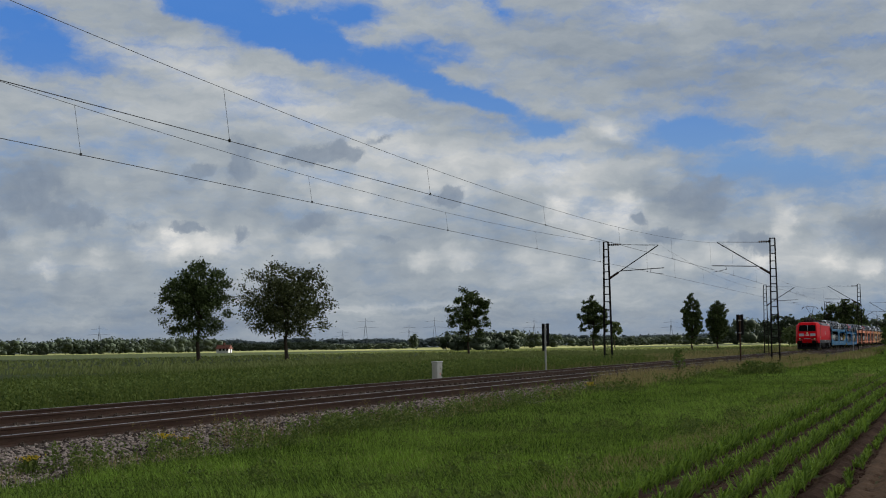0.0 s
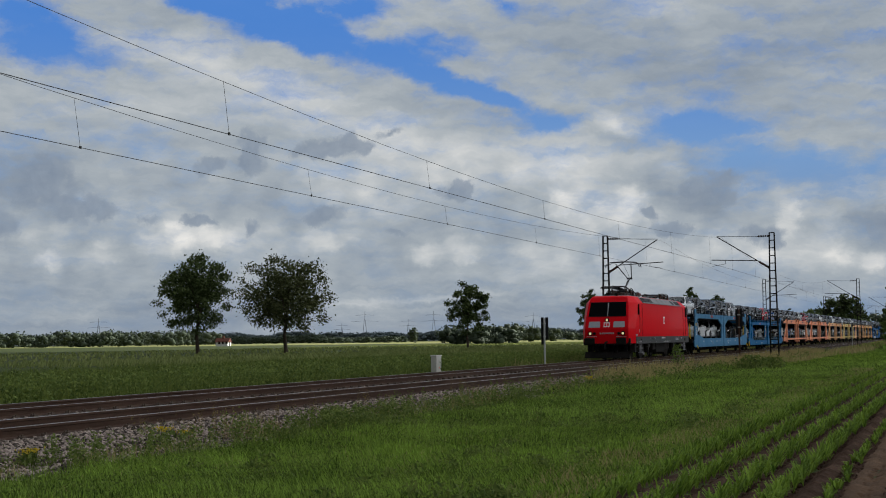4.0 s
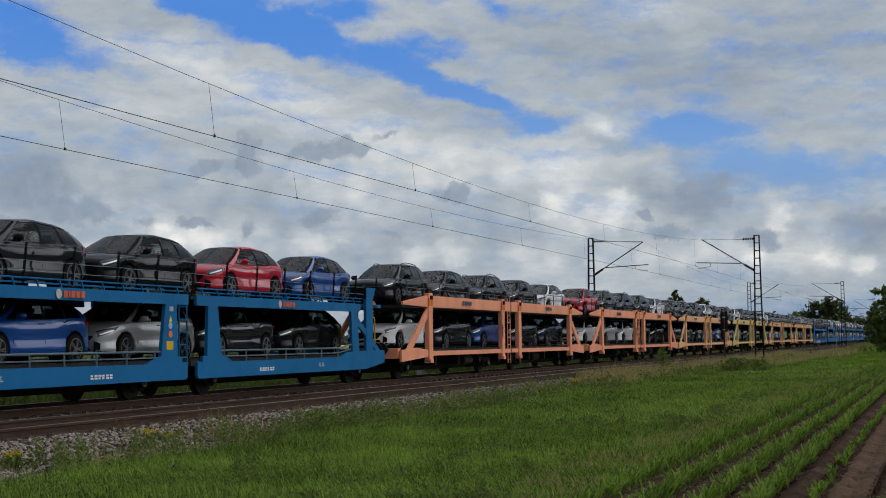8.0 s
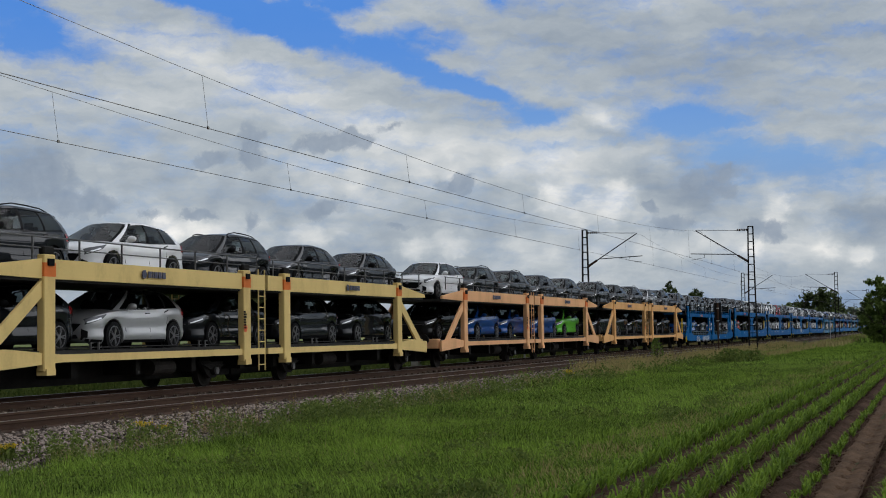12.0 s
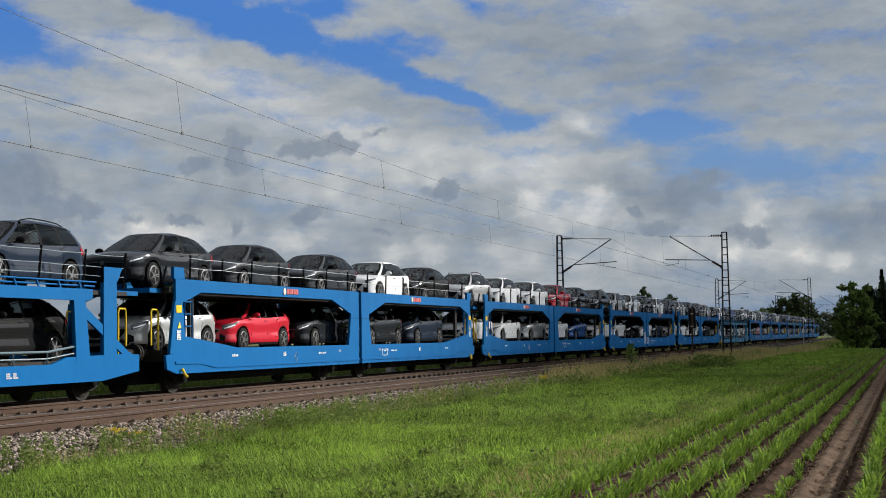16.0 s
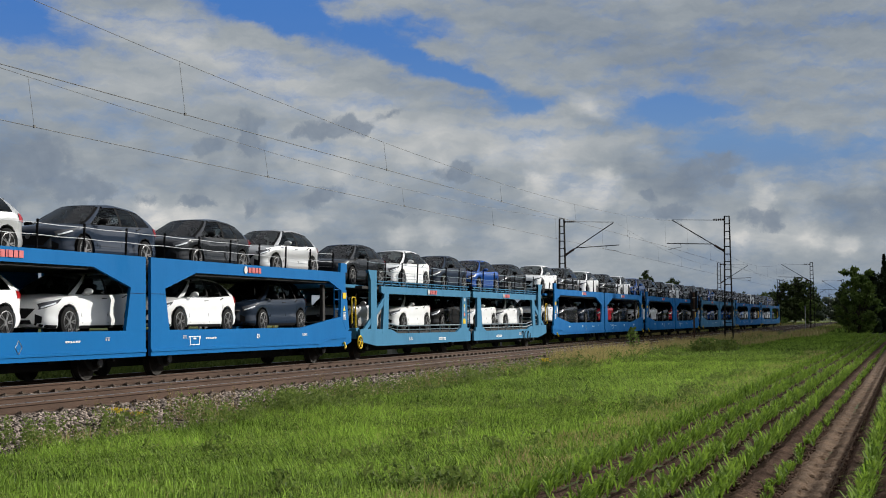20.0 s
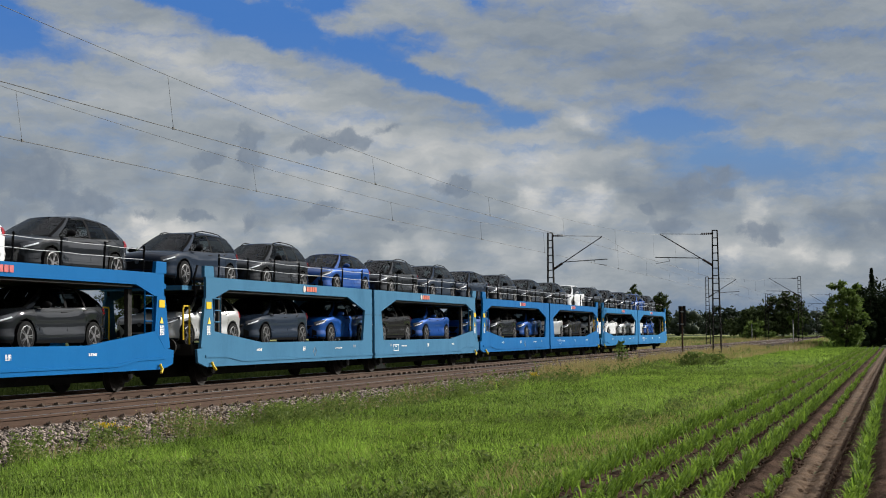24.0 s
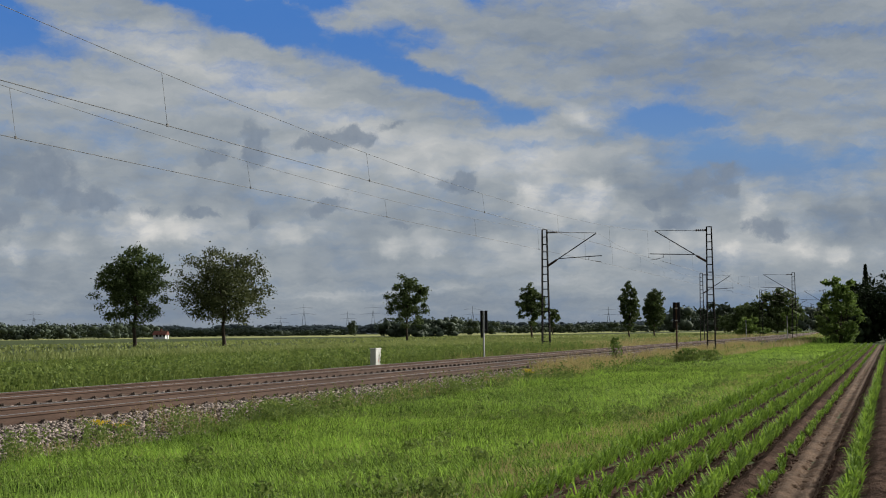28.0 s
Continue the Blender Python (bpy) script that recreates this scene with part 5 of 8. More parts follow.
def plate_wagon(blue, mark, name_label):
    """Two-deck wagon with plated sides: trapezoid openings in each half."""
    w = thing("car_transporter_wagon", name_label, "railway wagon", "car transporter wagons of the train")
    decks(w, 0.98, 2.57, 12.6)
    for s in (-1, 1):
        y0, y1 = sorted((s * 1.40, s * 1.47))
        for d in (-1, 1):
            q = lambda pts: [(d * a, b) for a, b in pts]
            part("side_sill", prism(bmesh.new(), q([(0.12, 0.5), (12.4, 0.5), (12.9, 0.62), (12.95, 0.95), (12.5, 1.0), (12.1, 1.42), (9.0, 1.1), (0.12, 1.1)]), y0, y1), blue, w)
            part("sill_rib", prism(bmesh.new(), q([(0.12, 0.66), (10.2, 0.66), (11.2, 0.78), (12.5, 0.8), (12.5, 0.74), (11.2, 0.72), (10.3, 0.6), (0.12, 0.6)]), y1 if s > 0 else y0 - 0.025, y1 + 0.025 if s > 0 else y0), blue, w)
            part("top_beam", prism(bmesh.new(), q([(0.12, 2.8), (0.12, 2.5), (11.1, 2.5), (12.0, 2.25), (12.45, 2.25), (12.45, 2.8)]), y0, y1), blue, w)
            part("end_pillar", prism(bmesh.new(), q([(12.1, 2.25), (12.0, 1.43), (12.5, 0.98), (12.75, 1.0), (12.5, 2.25)]), y0 - 0.004, y1 + 0.004), blue, w)
            part("pillar_head", prism(bmesh.new(), q([(12.0, 2.8), (12.55, 2.8), (12.55, 3.08), (12.05, 3.08)]), y0 - 0.01, y1 + 0.01), blue, w)
            part("middle_pillar", prism(bmesh.new(), q([(0.12, 1.1), (1.02, 1.1), (0.8, 2.08), (2.4, 2.5), (0.12, 2.5)]), y0 - 0.003, y1 + 0.003), blue, w)
            # folded soffit under the beam
            part("soffit", prism(bmesh.new(), q([(2.5, 2.5), (11.1, 2.5), (11.1, 2.44), (2.5, 2.44)]), min(s * 1.0, s * 1.39), max(s * 1.0, s * 1.39)), M_DECK, w)
            if s > 0:
                continue
            for k in (3.0, 9.6):
                part("wheel_chock", chock(d * k), M_GEAR, w, "dark steel wheel chock")
            side_bars(w, "lettering", d * 6.0 - 0.1, 0.95, 0.2, 0.018, s * 1.474, M_WHITE, 5, 2, seed=1)
            side_bars(w, "lettering", d * 3.2 - 0.3, 0.9, 0.6, 0.016, s * 1.474, M_WHITE, 2, 6, seed=2)
            side_bars(w, "lettering", d * 9.2 - 0.18, 0.93, 0.36, 0.016, s * 1.474, M_WHITE, 3, 4, seed=8)
            side_bars(w, "lettering", d * 1.8 - 0.1, 0.96, 0.2, 0.02, s * 1.474, M_PALE, 3, 2, seed=6)
            side_bars(w, "lettering", d * 12.32 - 0.1, 1.55, 0.22, 0.03, s * 1.482, M_WHITE, 6, 2, seed=9)
            part("warning_sticker", box(bmesh.new(), d * 12.32 - 0.14, d * 12.32 + 0.14, s * 1.484 - 0.006, s * 1.484 + 0.006, 1.98, 2.16), M_YELLOW, w, "yellow warning sticker")
            part("warning_sticker", prism(bmesh.new(), [(d * 12.3 - 0.09, 1.6), (d * 12.3 + 0.09, 1.6), (d * 12.3, 1.76)], s * 1.484 - 0.005, s * 1.484 + 0.005), M_YELLOW_MARK, w, "yellow warning triangle")
            emblem(w, d * 5.6 - 0.4, 2.66, mark, s, disc=M_DISC)
        if s < 0:
            bm = bmesh.new()
            for x0, x1, z0, z1 in ((2.0, 2.62, 0.92, 0.94), (2.06, 2.08, 0.72, 0.92), (2.54, 2.56, 0.72, 0.92), (2.06, 2.56, 0.72, 0.74), (2.0, 2.02, 0.86, 0.92), (2.6, 2.62, 0.86, 0.92), (2.24, 2.38, 0.86, 0.9)):
                box(bm, x0, x1, -1.475, -1.471, z0, z1)
            part("loading_sign", bm, M_WHITE, w, "white outlined loading sign")
            part("side_sign", path_rod(bmesh.new(), [(-5.3, -1.472, 0.8), (-5.18, -1.472, 0.94), (-5.06, -1.472, 0.8), (-5.18, -1.472, 0.66), (-5.3, -1.472, 0.8)], 0.01, 4), M_PALE, w, "white diamond outline")
            for d in (-1, 1):
                part("plate_seam", path_rod(bmesh.new(), [(d * 0.12, -1.476, 1.95), (d * 0.84, -1.476, 1.95)], 0.007, 4), M_BLACK, w)
        part("tow_hook", path_rod(bmesh.new(), [(-12.2, s * 1.5, 0.62), (-12.2, s * 1.56, 0.5), (-12.1, s * 1.58, 0.42)], 0.035, 6), M_YELLOW, w)
        part("tow_hook", path_rod(bmesh.new(), [(12.2, s * 1.5, 0.62), (12.2, s * 1.56, 0.5), (12.1, s * 1.58, 0.42)], 0.035, 6), M_YELLOW, w)
    for d in (-1, 1):
        ladder(w, d * 11.75, -1.44, 1.2, 2.4, blue)
        shunter_rails(w, d, 12.75, M_YELLOW)
        part("end_beam", box(bmesh.new(), d * 12.75 - 0.15, d * 12.75 + 0.15, -1.3, 1.3, 0.8, 1.08, 0.02), M_BLACK, w)
        part("end_flap", prism(bmesh.new(), [(d * 12.62, 2.46), (d * 13.15, 2.46), (d * 13.15, 2.57), (d * 12.62, 2.57)], -1.15, 1.15), blue, w, "fold-down bridge plate")
        part("flap_bar", path_rod(bmesh.new(), [(d * 12.6, -1.25, 2.35), (d * 12.7, -1.25, 2.75), (d * 12.5, -1.25, 3.1)], 0.03, 5), M_TRIM, w)
        part("flap_bar", path_rod(bmesh.new(), [(d * 12.6, 1.25, 2.35), (d * 12.7, 1.25, 2.75), (d * 12.5, 1.25, 3.1)], 0.03, 5), M_TRIM, w)
        for s in (-1, 1):
            part("inner_post", box(bmesh.new(), d * 11.2 - 0.09, d * 11.2 + 0.09, s * 1.2 - 0.05, s * 1.2 + 0.05, 0.98, 2.4), M_DECK, w)
    xs = [-11.6 + k * 1.78 for k in range(14)]
    stanchions(w, xs, 2.7, 3.42, 0.06)
    side_cables(w, xs, (3.34, 3.1), 0.009, M_TRIM if mark is M_MARK_DARK else M_PALE)
    running_gear(w, (-11.4, -1.6, 1.6, 11.4))
    ends(w, 13.38, 12.9)
    return w


def scribble(bm, x, y, z, tall, rnd):
    """One sprayed squiggle: a loop or a hook of no meaning."""
    n = rnd.choice((5, 6, 8))
    a0, turn = rnd.uniform(0, 6), rnd.choice((-1, 1)) * rnd.uniform(3.2, 6.0)
    pts = [(x + 0.11 * math.cos(a0 + turn * k / n) + rnd.uniform(-0.02, 0.02), y, z + tall * math.sin(a0 + turn * k / n) + rnd.uniform(-0.03, 0.03)) for k in range(n + 1)]
    path_rod(bm, pts, 0.013, 4)


def railed_wagon(blue, mark, name_label, graffiti=None):
    """Two-deck wagon with slim beams, slanting end struts and railings."""
    w = thing("car_transporter_wagon", name_label, "railway wagon", "car transporter wagons of the train")
    decks(w, 0.86, 2.42, 12.2)
    for s in (-1, 1):
        y0, y1 = sorted((s * 1.38, s * 1.46))
        for d in (-1, 1):
            q = lambda pts: [(d * a, b) for a, b in pts]
            part("side_sill", prism(bmesh.new(), q([(0.24, 0.5), (0.3, 0.44), (11.0, 0.44), (12.6, 0.62), (12.6, 1.0), (11.8, 1.02), (9.6, 0.98), (9.0, 0.84), (2.1, 0.82), (1.6, 0.98), (0.5, 0.98), (0.5, 0.84), (0.24, 0.84)]), y0, y1), blue, w)
            part("top_beam", prism(bmesh.new(), q([(0.2, 2.2), (0.26, 2.19), (10.4, 2.19), (10.6, 2.24), (10.6, 2.44), (0.2, 2.44)]), y0, y1), blue, w)
            part("middle_pillar", prism(bmesh.new(), q([(0.72, 0.98), (1.48, 0.98), (1.28, 2.19), (0.78, 2.19)]), y0 - 0.004, y1 + 0.004), blue, w)
            part("end_pillar", prism(bmesh.new(), q([(9.95, 0.86), (10.5, 0.86), (10.3, 2.2), (9.85, 2.2)]), y0 - 0.004, y1 + 0.004), blue, w)
            part("end_strut", prism(bmesh.new(), q([(10.25, 2.1), (10.25, 1.85), (11.95, 0.98), (12.3, 0.98)]), y0 + 0.01, y1 - 0.01), blue, w, "slanting end strut")
            part("end_post", box(bmesh.new(), min(d * 11.05, d * 11.6), max(d * 11.05, d * 11.6), y0 - 0.005, y1 + 0.005, 0.95, 2.95), blue, w)
            part("end_post_head", prism(bmesh.new(), q([(11.05, 2.6), (11.6, 2.6), (11.85, 2.95), (11.05, 2.95)]), y0 - 0.008, y1 + 0.008), blue, w)
            part("lower_rail", path_rod(bmesh.new(), [(d * 1.4, s * 1.42, 1.1), (d * 8.9, s * 1.42, 1.1), (d * 9.9, s * 1.42, 1.2)], 0.024, 6), M_RAILING, w)
            part("lower_rail", path_rod(bmesh.new(), [(d * 1.5, s * 1.42, 0.96), (d * 8.9, s * 1.42, 0.96), (d * 9.9, s * 1.42, 1.06)], 0.016, 5), M_RAILING, w)
            bm = bmesh.new()
            for k in range(7):
                rod(bm, (d * (1.7 + k * 1.2), s * 1.42, 0.8), (d * (1.7 + k * 1.2), s * 1.42, 1.1), 0.022, 5)
            part("rail_post", bm, M_RAILING, w)
            bm = bmesh.new()
            path_rod(bm, [(d * 0.3, s * 1.42, 2.6), (d * 10.8, s * 1.42, 2.6)], 0.018, 5)
            path_rod(bm, [(d * 0.3, s * 1.38, 2.51), (d * 10.8, s * 1.38, 2.51)], 0.02, 5)
            for k in range(13):
                rod(bm, (d * (0.6 + k * 0.8), s * 1.42, 2.43), (d * (0.6 + k * 0.8) - 0.07, s * 1.4, 2.6), 0.022, 4)
            part("upper_rail", bm, blue, w)
            if s > 0:
                continue
            side_bars(w, "lettering", d * 4.0 - 0.4, 0.64, 0.9, 0.04, s * 1.464, M_WHITE, 2, 6, seed=1)
            side_bars(w, "lettering", d * 7.6 - 0.2, 0.7, 0.45, 0.03, s * 1.464, M_PALE, 3, 2, seed=4)
            emblem(w, d * 5.2 - 0.4, 2.31, mark, s, disc=M_DISC)
        part("warning_sticker", box(bmesh.new(), -1.25, -0.95, s * 1.468 - 0.006, s * 1.468 + 0.006, 1.14, 1.34), M_YELLOW, w, "yellow warning sticker")
        part("warning_sticker", prism(bmesh.new(), [(-1.13, 1.79), (-0.99, 1.79), (-1.06, 1.92)], s * 1.468 - 0.005, s * 1.468 + 0.005), M_YELLOW_MARK, w, "yellow warning triangle")
        for z, m, txt in ((1.7, M_PALE, "round pale sign"), (1.5, M_ORANGE_MARK, "round orange sign")):
            part("warning_sticker", rod(bmesh.new(), (-1.07, s * 1.468 - 0.005, z), (-1.07, s * 1.468 + 0.005, z), 0.08, 12), m, w, txt)
        part("side_plate", box(bmesh.new(), -1.12, -0.94, s * 1.468 - 0.005, s * 1.468 + 0.005, 2.03, 2.14), M_PALE, w, "small pale plate")
    if graffiti is not None:
        rnd = random.Random(11)
        for x0 in graffiti:
            bm = bmesh.new()
            x = x0
            for k in range(6):
                scribble(bm, x, -1.466, 0.56, 0.2, rnd)
                x += 0.27
            part("graffiti", bm, M_WHITE if len(graffiti) > 1 else M_TRIM, w, "scribbled graffiti")
    ladder(w, -0.4, -1.42, 0.5, 2.3, blue)
    ladder(w, 0.4, 1.42, 0.5, 2.3, blue)
    for d in (-1, 1):
        shunter_rails(w, d, 12.2, M_YELLOW)
        part("end_beam", box(bmesh.new(), d * 12.4 - 0.15, d * 12.4 + 0.15, -1.3, 1.3, 0.7, 1.05, 0.02), blue, w)
        part("end_flap", prism(bmesh.new(), [(d * 11.4, 2.36), (d * 13.1, 2.36), (d * 13.1, 2.46), (d * 11.4, 2.46)], -1.15, 1.15), blue, w, "fold-down bridge plate")
    handwheel(w, -12.7, -1, 0.6)
    xs = [-11.8 + k * 1.7 for k in range(15)]
    stanchions(w, xs, 2.5, 3.3, 0.12)
    side_cables(w, xs, (3.22, 2.95, 2.75), 0.009, M_RAILING)
    running_gear(w, (-11.2, -1.7, 1.7, 11.2))
    ends(w, 13.38, 12.5)
    return w


def post_wagon(col, mark, name_label):
    """Two-deck wagon with square posts, a deep top beam and slanting end struts."""
    w = thing("car_transporter_wagon", name_label, "railway wagon", "car transporter wagons of the train")
    decks(w, 0.96, 2.5, 12.7)
    for s in (-1, 1):
        y0, y1 = sorted((s * 1.36, s * 1.44))
        for d in (-1, 1):
            q = lambda pts: [(d * a, b) for a, b in pts]
            part("side_sill", prism(bmesh.new(), q([(0.1, 0.77), (9.6, 0.77), (10.6, 0.72), (12.9, 0.6), (12.9, 0.98), (11.5, 1.06), (9.6, 0.93), (0.1, 0.93)]), y0, y1), col, w)
            part("top_beam", prism(bmesh.new(), q([(0.1, 2.46), (10.3, 2.46), (12.75, 2.5), (12.75, 2.6), (10.3, 2.86), (0.1, 2.86)]), y0, y1), col, w)
            for x in (1.23, 10.1):
                p = part("post", box(bmesh.new(), d * x - 0.2, d * x + 0.2, y0 - 0.05, y1 + 0.05, 0.6, 2.95, 0.02), col, w)
                part("post_cap", box(bmesh.new(), d * x - 0.19, d * x + 0.19, y0 - 0.03, y1 + 0.03, 2.95, 3.12, 0.03), M_BLACK, p, "black cap")
                if col is not AMBER:
                    part("post_band", box(bmesh.new(), d * x - 0.203, d * x + 0.203, y0 - 0.053, y1 + 0.053, 2.5, 2.78), M_BAND, p, "fresh orange band")
                part("jack_bracket", box(bmesh.new(), d * x - 0.1, d * x + 0.1, y0 - 0.09, y1 + 0.09, 2.72, 2.86), M_TRIM, p)
                part("foot_plate", box(bmesh.new(), d * x - 0.16, d * x + 0.16, y0 - 0.08, y1 + 0.08, 0.52, 0.66), col, p)
            part("end_strut", prism(bmesh.new(), q([(10.2, 2.5), (10.2, 2.15), (12.1, 0.85), (12.6, 0.85)]), y0 + 0.01, y1 - 0.01), col, w, "slanting end strut")
            bm = bmesh.new()
            path_rod(bm, [(d * 0.3, s * 1.4, 3.3), (d * 12.4, s * 1.4, 3.3)], 0.018, 5)
            path_rod(bm, [(d * 0.3, s * 1.4, 3.08), (d * 12.4, s * 1.4, 3.08)], 0.014, 5)
            part("hand_rail", bm, M_GEAR, w)
            for k in range(8) if s < 0 else range(0, 8, 4):
                part("rail_post", rod(bmesh.new(), (d * (0.5 + k * 1.68), s * 1.4, 2.84), (d * (0.5 + k * 1.68), s * 1.4, 3.32), 0.022, 4), M_GEAR, w)
            if s < 0:
                emblem(w, d * 6.0 - 0.4, 2.67, mark, s)
            for k in (3.4, 8.2):
                if s < 0:
                    part("wheel_chock", chock(d * k), M_GEAR, w, "dark steel wheel chock")
            part("deck_stop", path_rod(bmesh.new(), [(d * 0.4, s * 1.25, 1.06), (d * 11, s * 1.25, 1.06)], 0.018, 4), M_DECK, w)
        side_bars(w, "lettering", -1.45, 1.9, 0.2, 0.05, s * 1.492, M_TRIM, 7, 1, seed=1)
        part("warning_sticker", rod(bmesh.new(), (-1.35, s * 1.488, 1.45), (-1.35, s * 1.496, 1.45), 0.1, 10), M_ORANGE_MARK, w, "round orange sign")
    ladder(w, -0.25, -1.42, 0.35, 3.0, col)
    ladder(w, 0.25, 1.42, 0.35, 3.0, col)
    for d in (-1, 1):
        part("end_beam", box(bmesh.new(), d * 12.75 - 0.15, d * 12.75 + 0.15, -1.3, 1.3, 0.7, 1.05, 0.02), col, w)
        part("air_tank", rod(bmesh.new(), (d * 4.4, -1.0, 0.55), (d * 5.4, -1.0, 0.55), 0.18, 12), M_WHEEL, w)
    running_gear(w, (-11.6, -2.3, 2.3, 11.6))
    ends(w, 13.38, 12.9)
    return w


M_DISC = plain("mark_disc", (0.5, 0.48, 0.46), 0.5)
M_BAND = paint("fresh_orange", (0.72, 0.19, 0.05), 0.5, 0.2)
M_MARK_RED, M_MARK_DARK, M_MARK_ORANGE = plain("mark_red", (0.42, 0.045, 0.05), 0.5), plain("mark_slate", (0.05, 0.05, 0.09), 0.5), plain("mark_orange", (0.50, 0.085, 0.035), 0.5)
BLUE_OLD = paint("wagon_blue_dull", (0.075, 0.215, 0.365), 0.5, 0.3, (0.03, 0.07, 0.12))
BLUE_DEEP = paint("wagon_blue_deep", (0.014, 0.14, 0.32), 0.45, 0.25, (0.03, 0.07, 0.12))
BLUE_NEW = paint("wagon_blue_bright", (0.0015, 0.105, 0.30), 0.5, 0.14, (0.004, 0.05, 0.14))
BLUE_PALE = paint("wagon_blue_faded", (0.045, 0.165, 0.28), 0.6, 0.3, (0.03, 0.07, 0.12))
BLUE_GREY = paint("wagon_blue_grey", (0.045, 0.15, 0.26), 0.6, 0.3, (0.03, 0.07, 0.12))
BLUE_SKY = paint("wagon_blue_sky", (0.018, 0.15, 0.34), 0.45, 0.2, (0.03, 0.07, 0.12))
SALMON = paint("wagon_salmon", (0.88, 0.36, 0.21), 0.55, 0.25)
PEACH = paint("wagon_peach", (0.80, 0.445, 0.225), 0.55, 0.3)
STRAW = paint("wagon_straw", (0.74, 0.55, 0.22), 0.55, 0.3)
AMBER = paint("wagon_amber", (0.78, 0.44, 0.18), 0.5, 0.25)

BUILT = {}


def wagon(style, col, mark, label, scrawl=None):
    key = (style, col.name, mark.name, bool(scrawl), label)
    if key in BUILT:
        return copy_thing(BUILT[key], Matrix())
    make = {"plate": plate_wagon, "post": post_wagon}.get(style)
    BUILT[key] = make(col, mark, label) if make else railed_wagon(col, mark, label, scrawl)
    return BUILT[key]


# ---- the new cars on the wagons ----
def spline(keys, x):
    """A smooth curve through rows (x, a, b, ...), read at x."""
    if x <= keys[0][0]:
        return keys[0][1:]
    if x >= keys[-1][0]:
        return keys[-1][1:]
    i = max(k for k in range(len(keys) - 1) if keys[k][0] <= x)
    p, q = keys[i], keys[i + 1]
    o, r = keys[max(0, i - 1)], keys[min(len(keys) - 1, i + 2)]
    h = q[0] - p[0]
    f = (x - p[0]) / h
    out = []
    for a in range(1, len(p)):
        m0 = (q[a] - o[a]) / (q[0] - o[0]) * h
        m1 = (r[a] - p[a]) / (r[0] - p[0]) * h
        out.append((2 * f ** 3 - 3 * f * f + 1) * p[a] + (f ** 3 - 2 * f * f + f) * m0 + (3 * f * f - 2 * f ** 3) * q[a] + (f ** 3 - f * f) * m1)
    return out


# along the car: underside, shoulder, crown, half width
HULL = ((-2.19, 0.34, 0.64, 0.72, 0.42), (-2.15, 0.25, 0.685, 0.77, 0.60), (-2.05, 0.21, 0.735, 0.83, 0.745), (-1.85, 0.19, 0.79, 0.885, 0.835), (-1.6, 0.18, 0.84, 0.925, 0.885), (-1.3, 0.18, 0.875, 0.955, 0.907), (-1.05, 0.18, 0.895, 0.968, 0.912),
        (-0.5, 0.18, 0.91, 0.95, 0.91), (0.3, 0.18, 0.93, 0.95, 0.908), (1.0, 0.18, 0.965, 0.98, 0.912), (1.5, 0.19, 0.985, 1.0, 0.905), (1.85, 0.22, 0.98, 1.01, 0.865), (2.05, 0.27, 0.95, 0.99, 0.79), (2.14, 0.32, 0.90, 0.95, 0.68), (2.18, 0.42, 0.80, 0.86, 0.55))
FLANK = ((0.0, 0.945), (0.10, 0.985), (0.22, 1.0), (0.36, 0.972), (0.55, 0.968), (0.74, 0.982), (0.88, 0.992), (1.0, 0.95))
AXLES = (-1.33, 1.36)


def hull_point(x, q, s, out=0.0):
    """On the car's lower shell: q runs from the sill (0) over the shoulder (1) to the middle of the bonnet (2)."""
    zb, zs, zt, w = spline(HULL, x)
    low = zb
    for ax in AXLES:
        if abs(x - ax) < 0.385:
            low = max(low, 0.325 + math.sqrt(0.385 ** 2 - (x - ax) ** 2))
    if q <= 1:
        z = low + (zs - low) * q
        y = w * spline(FLANK, max(0.0, (z - zb) / (zs - zb)))[0]
    else:
        f = q - 1
        y = w * 0.95 * (1 - f)
        z = zs + (zt - zs) * (1 - (1 - f) ** 2.2)
    return Vector((x, s * (y + out), z + (out if q > 1 else 0)))


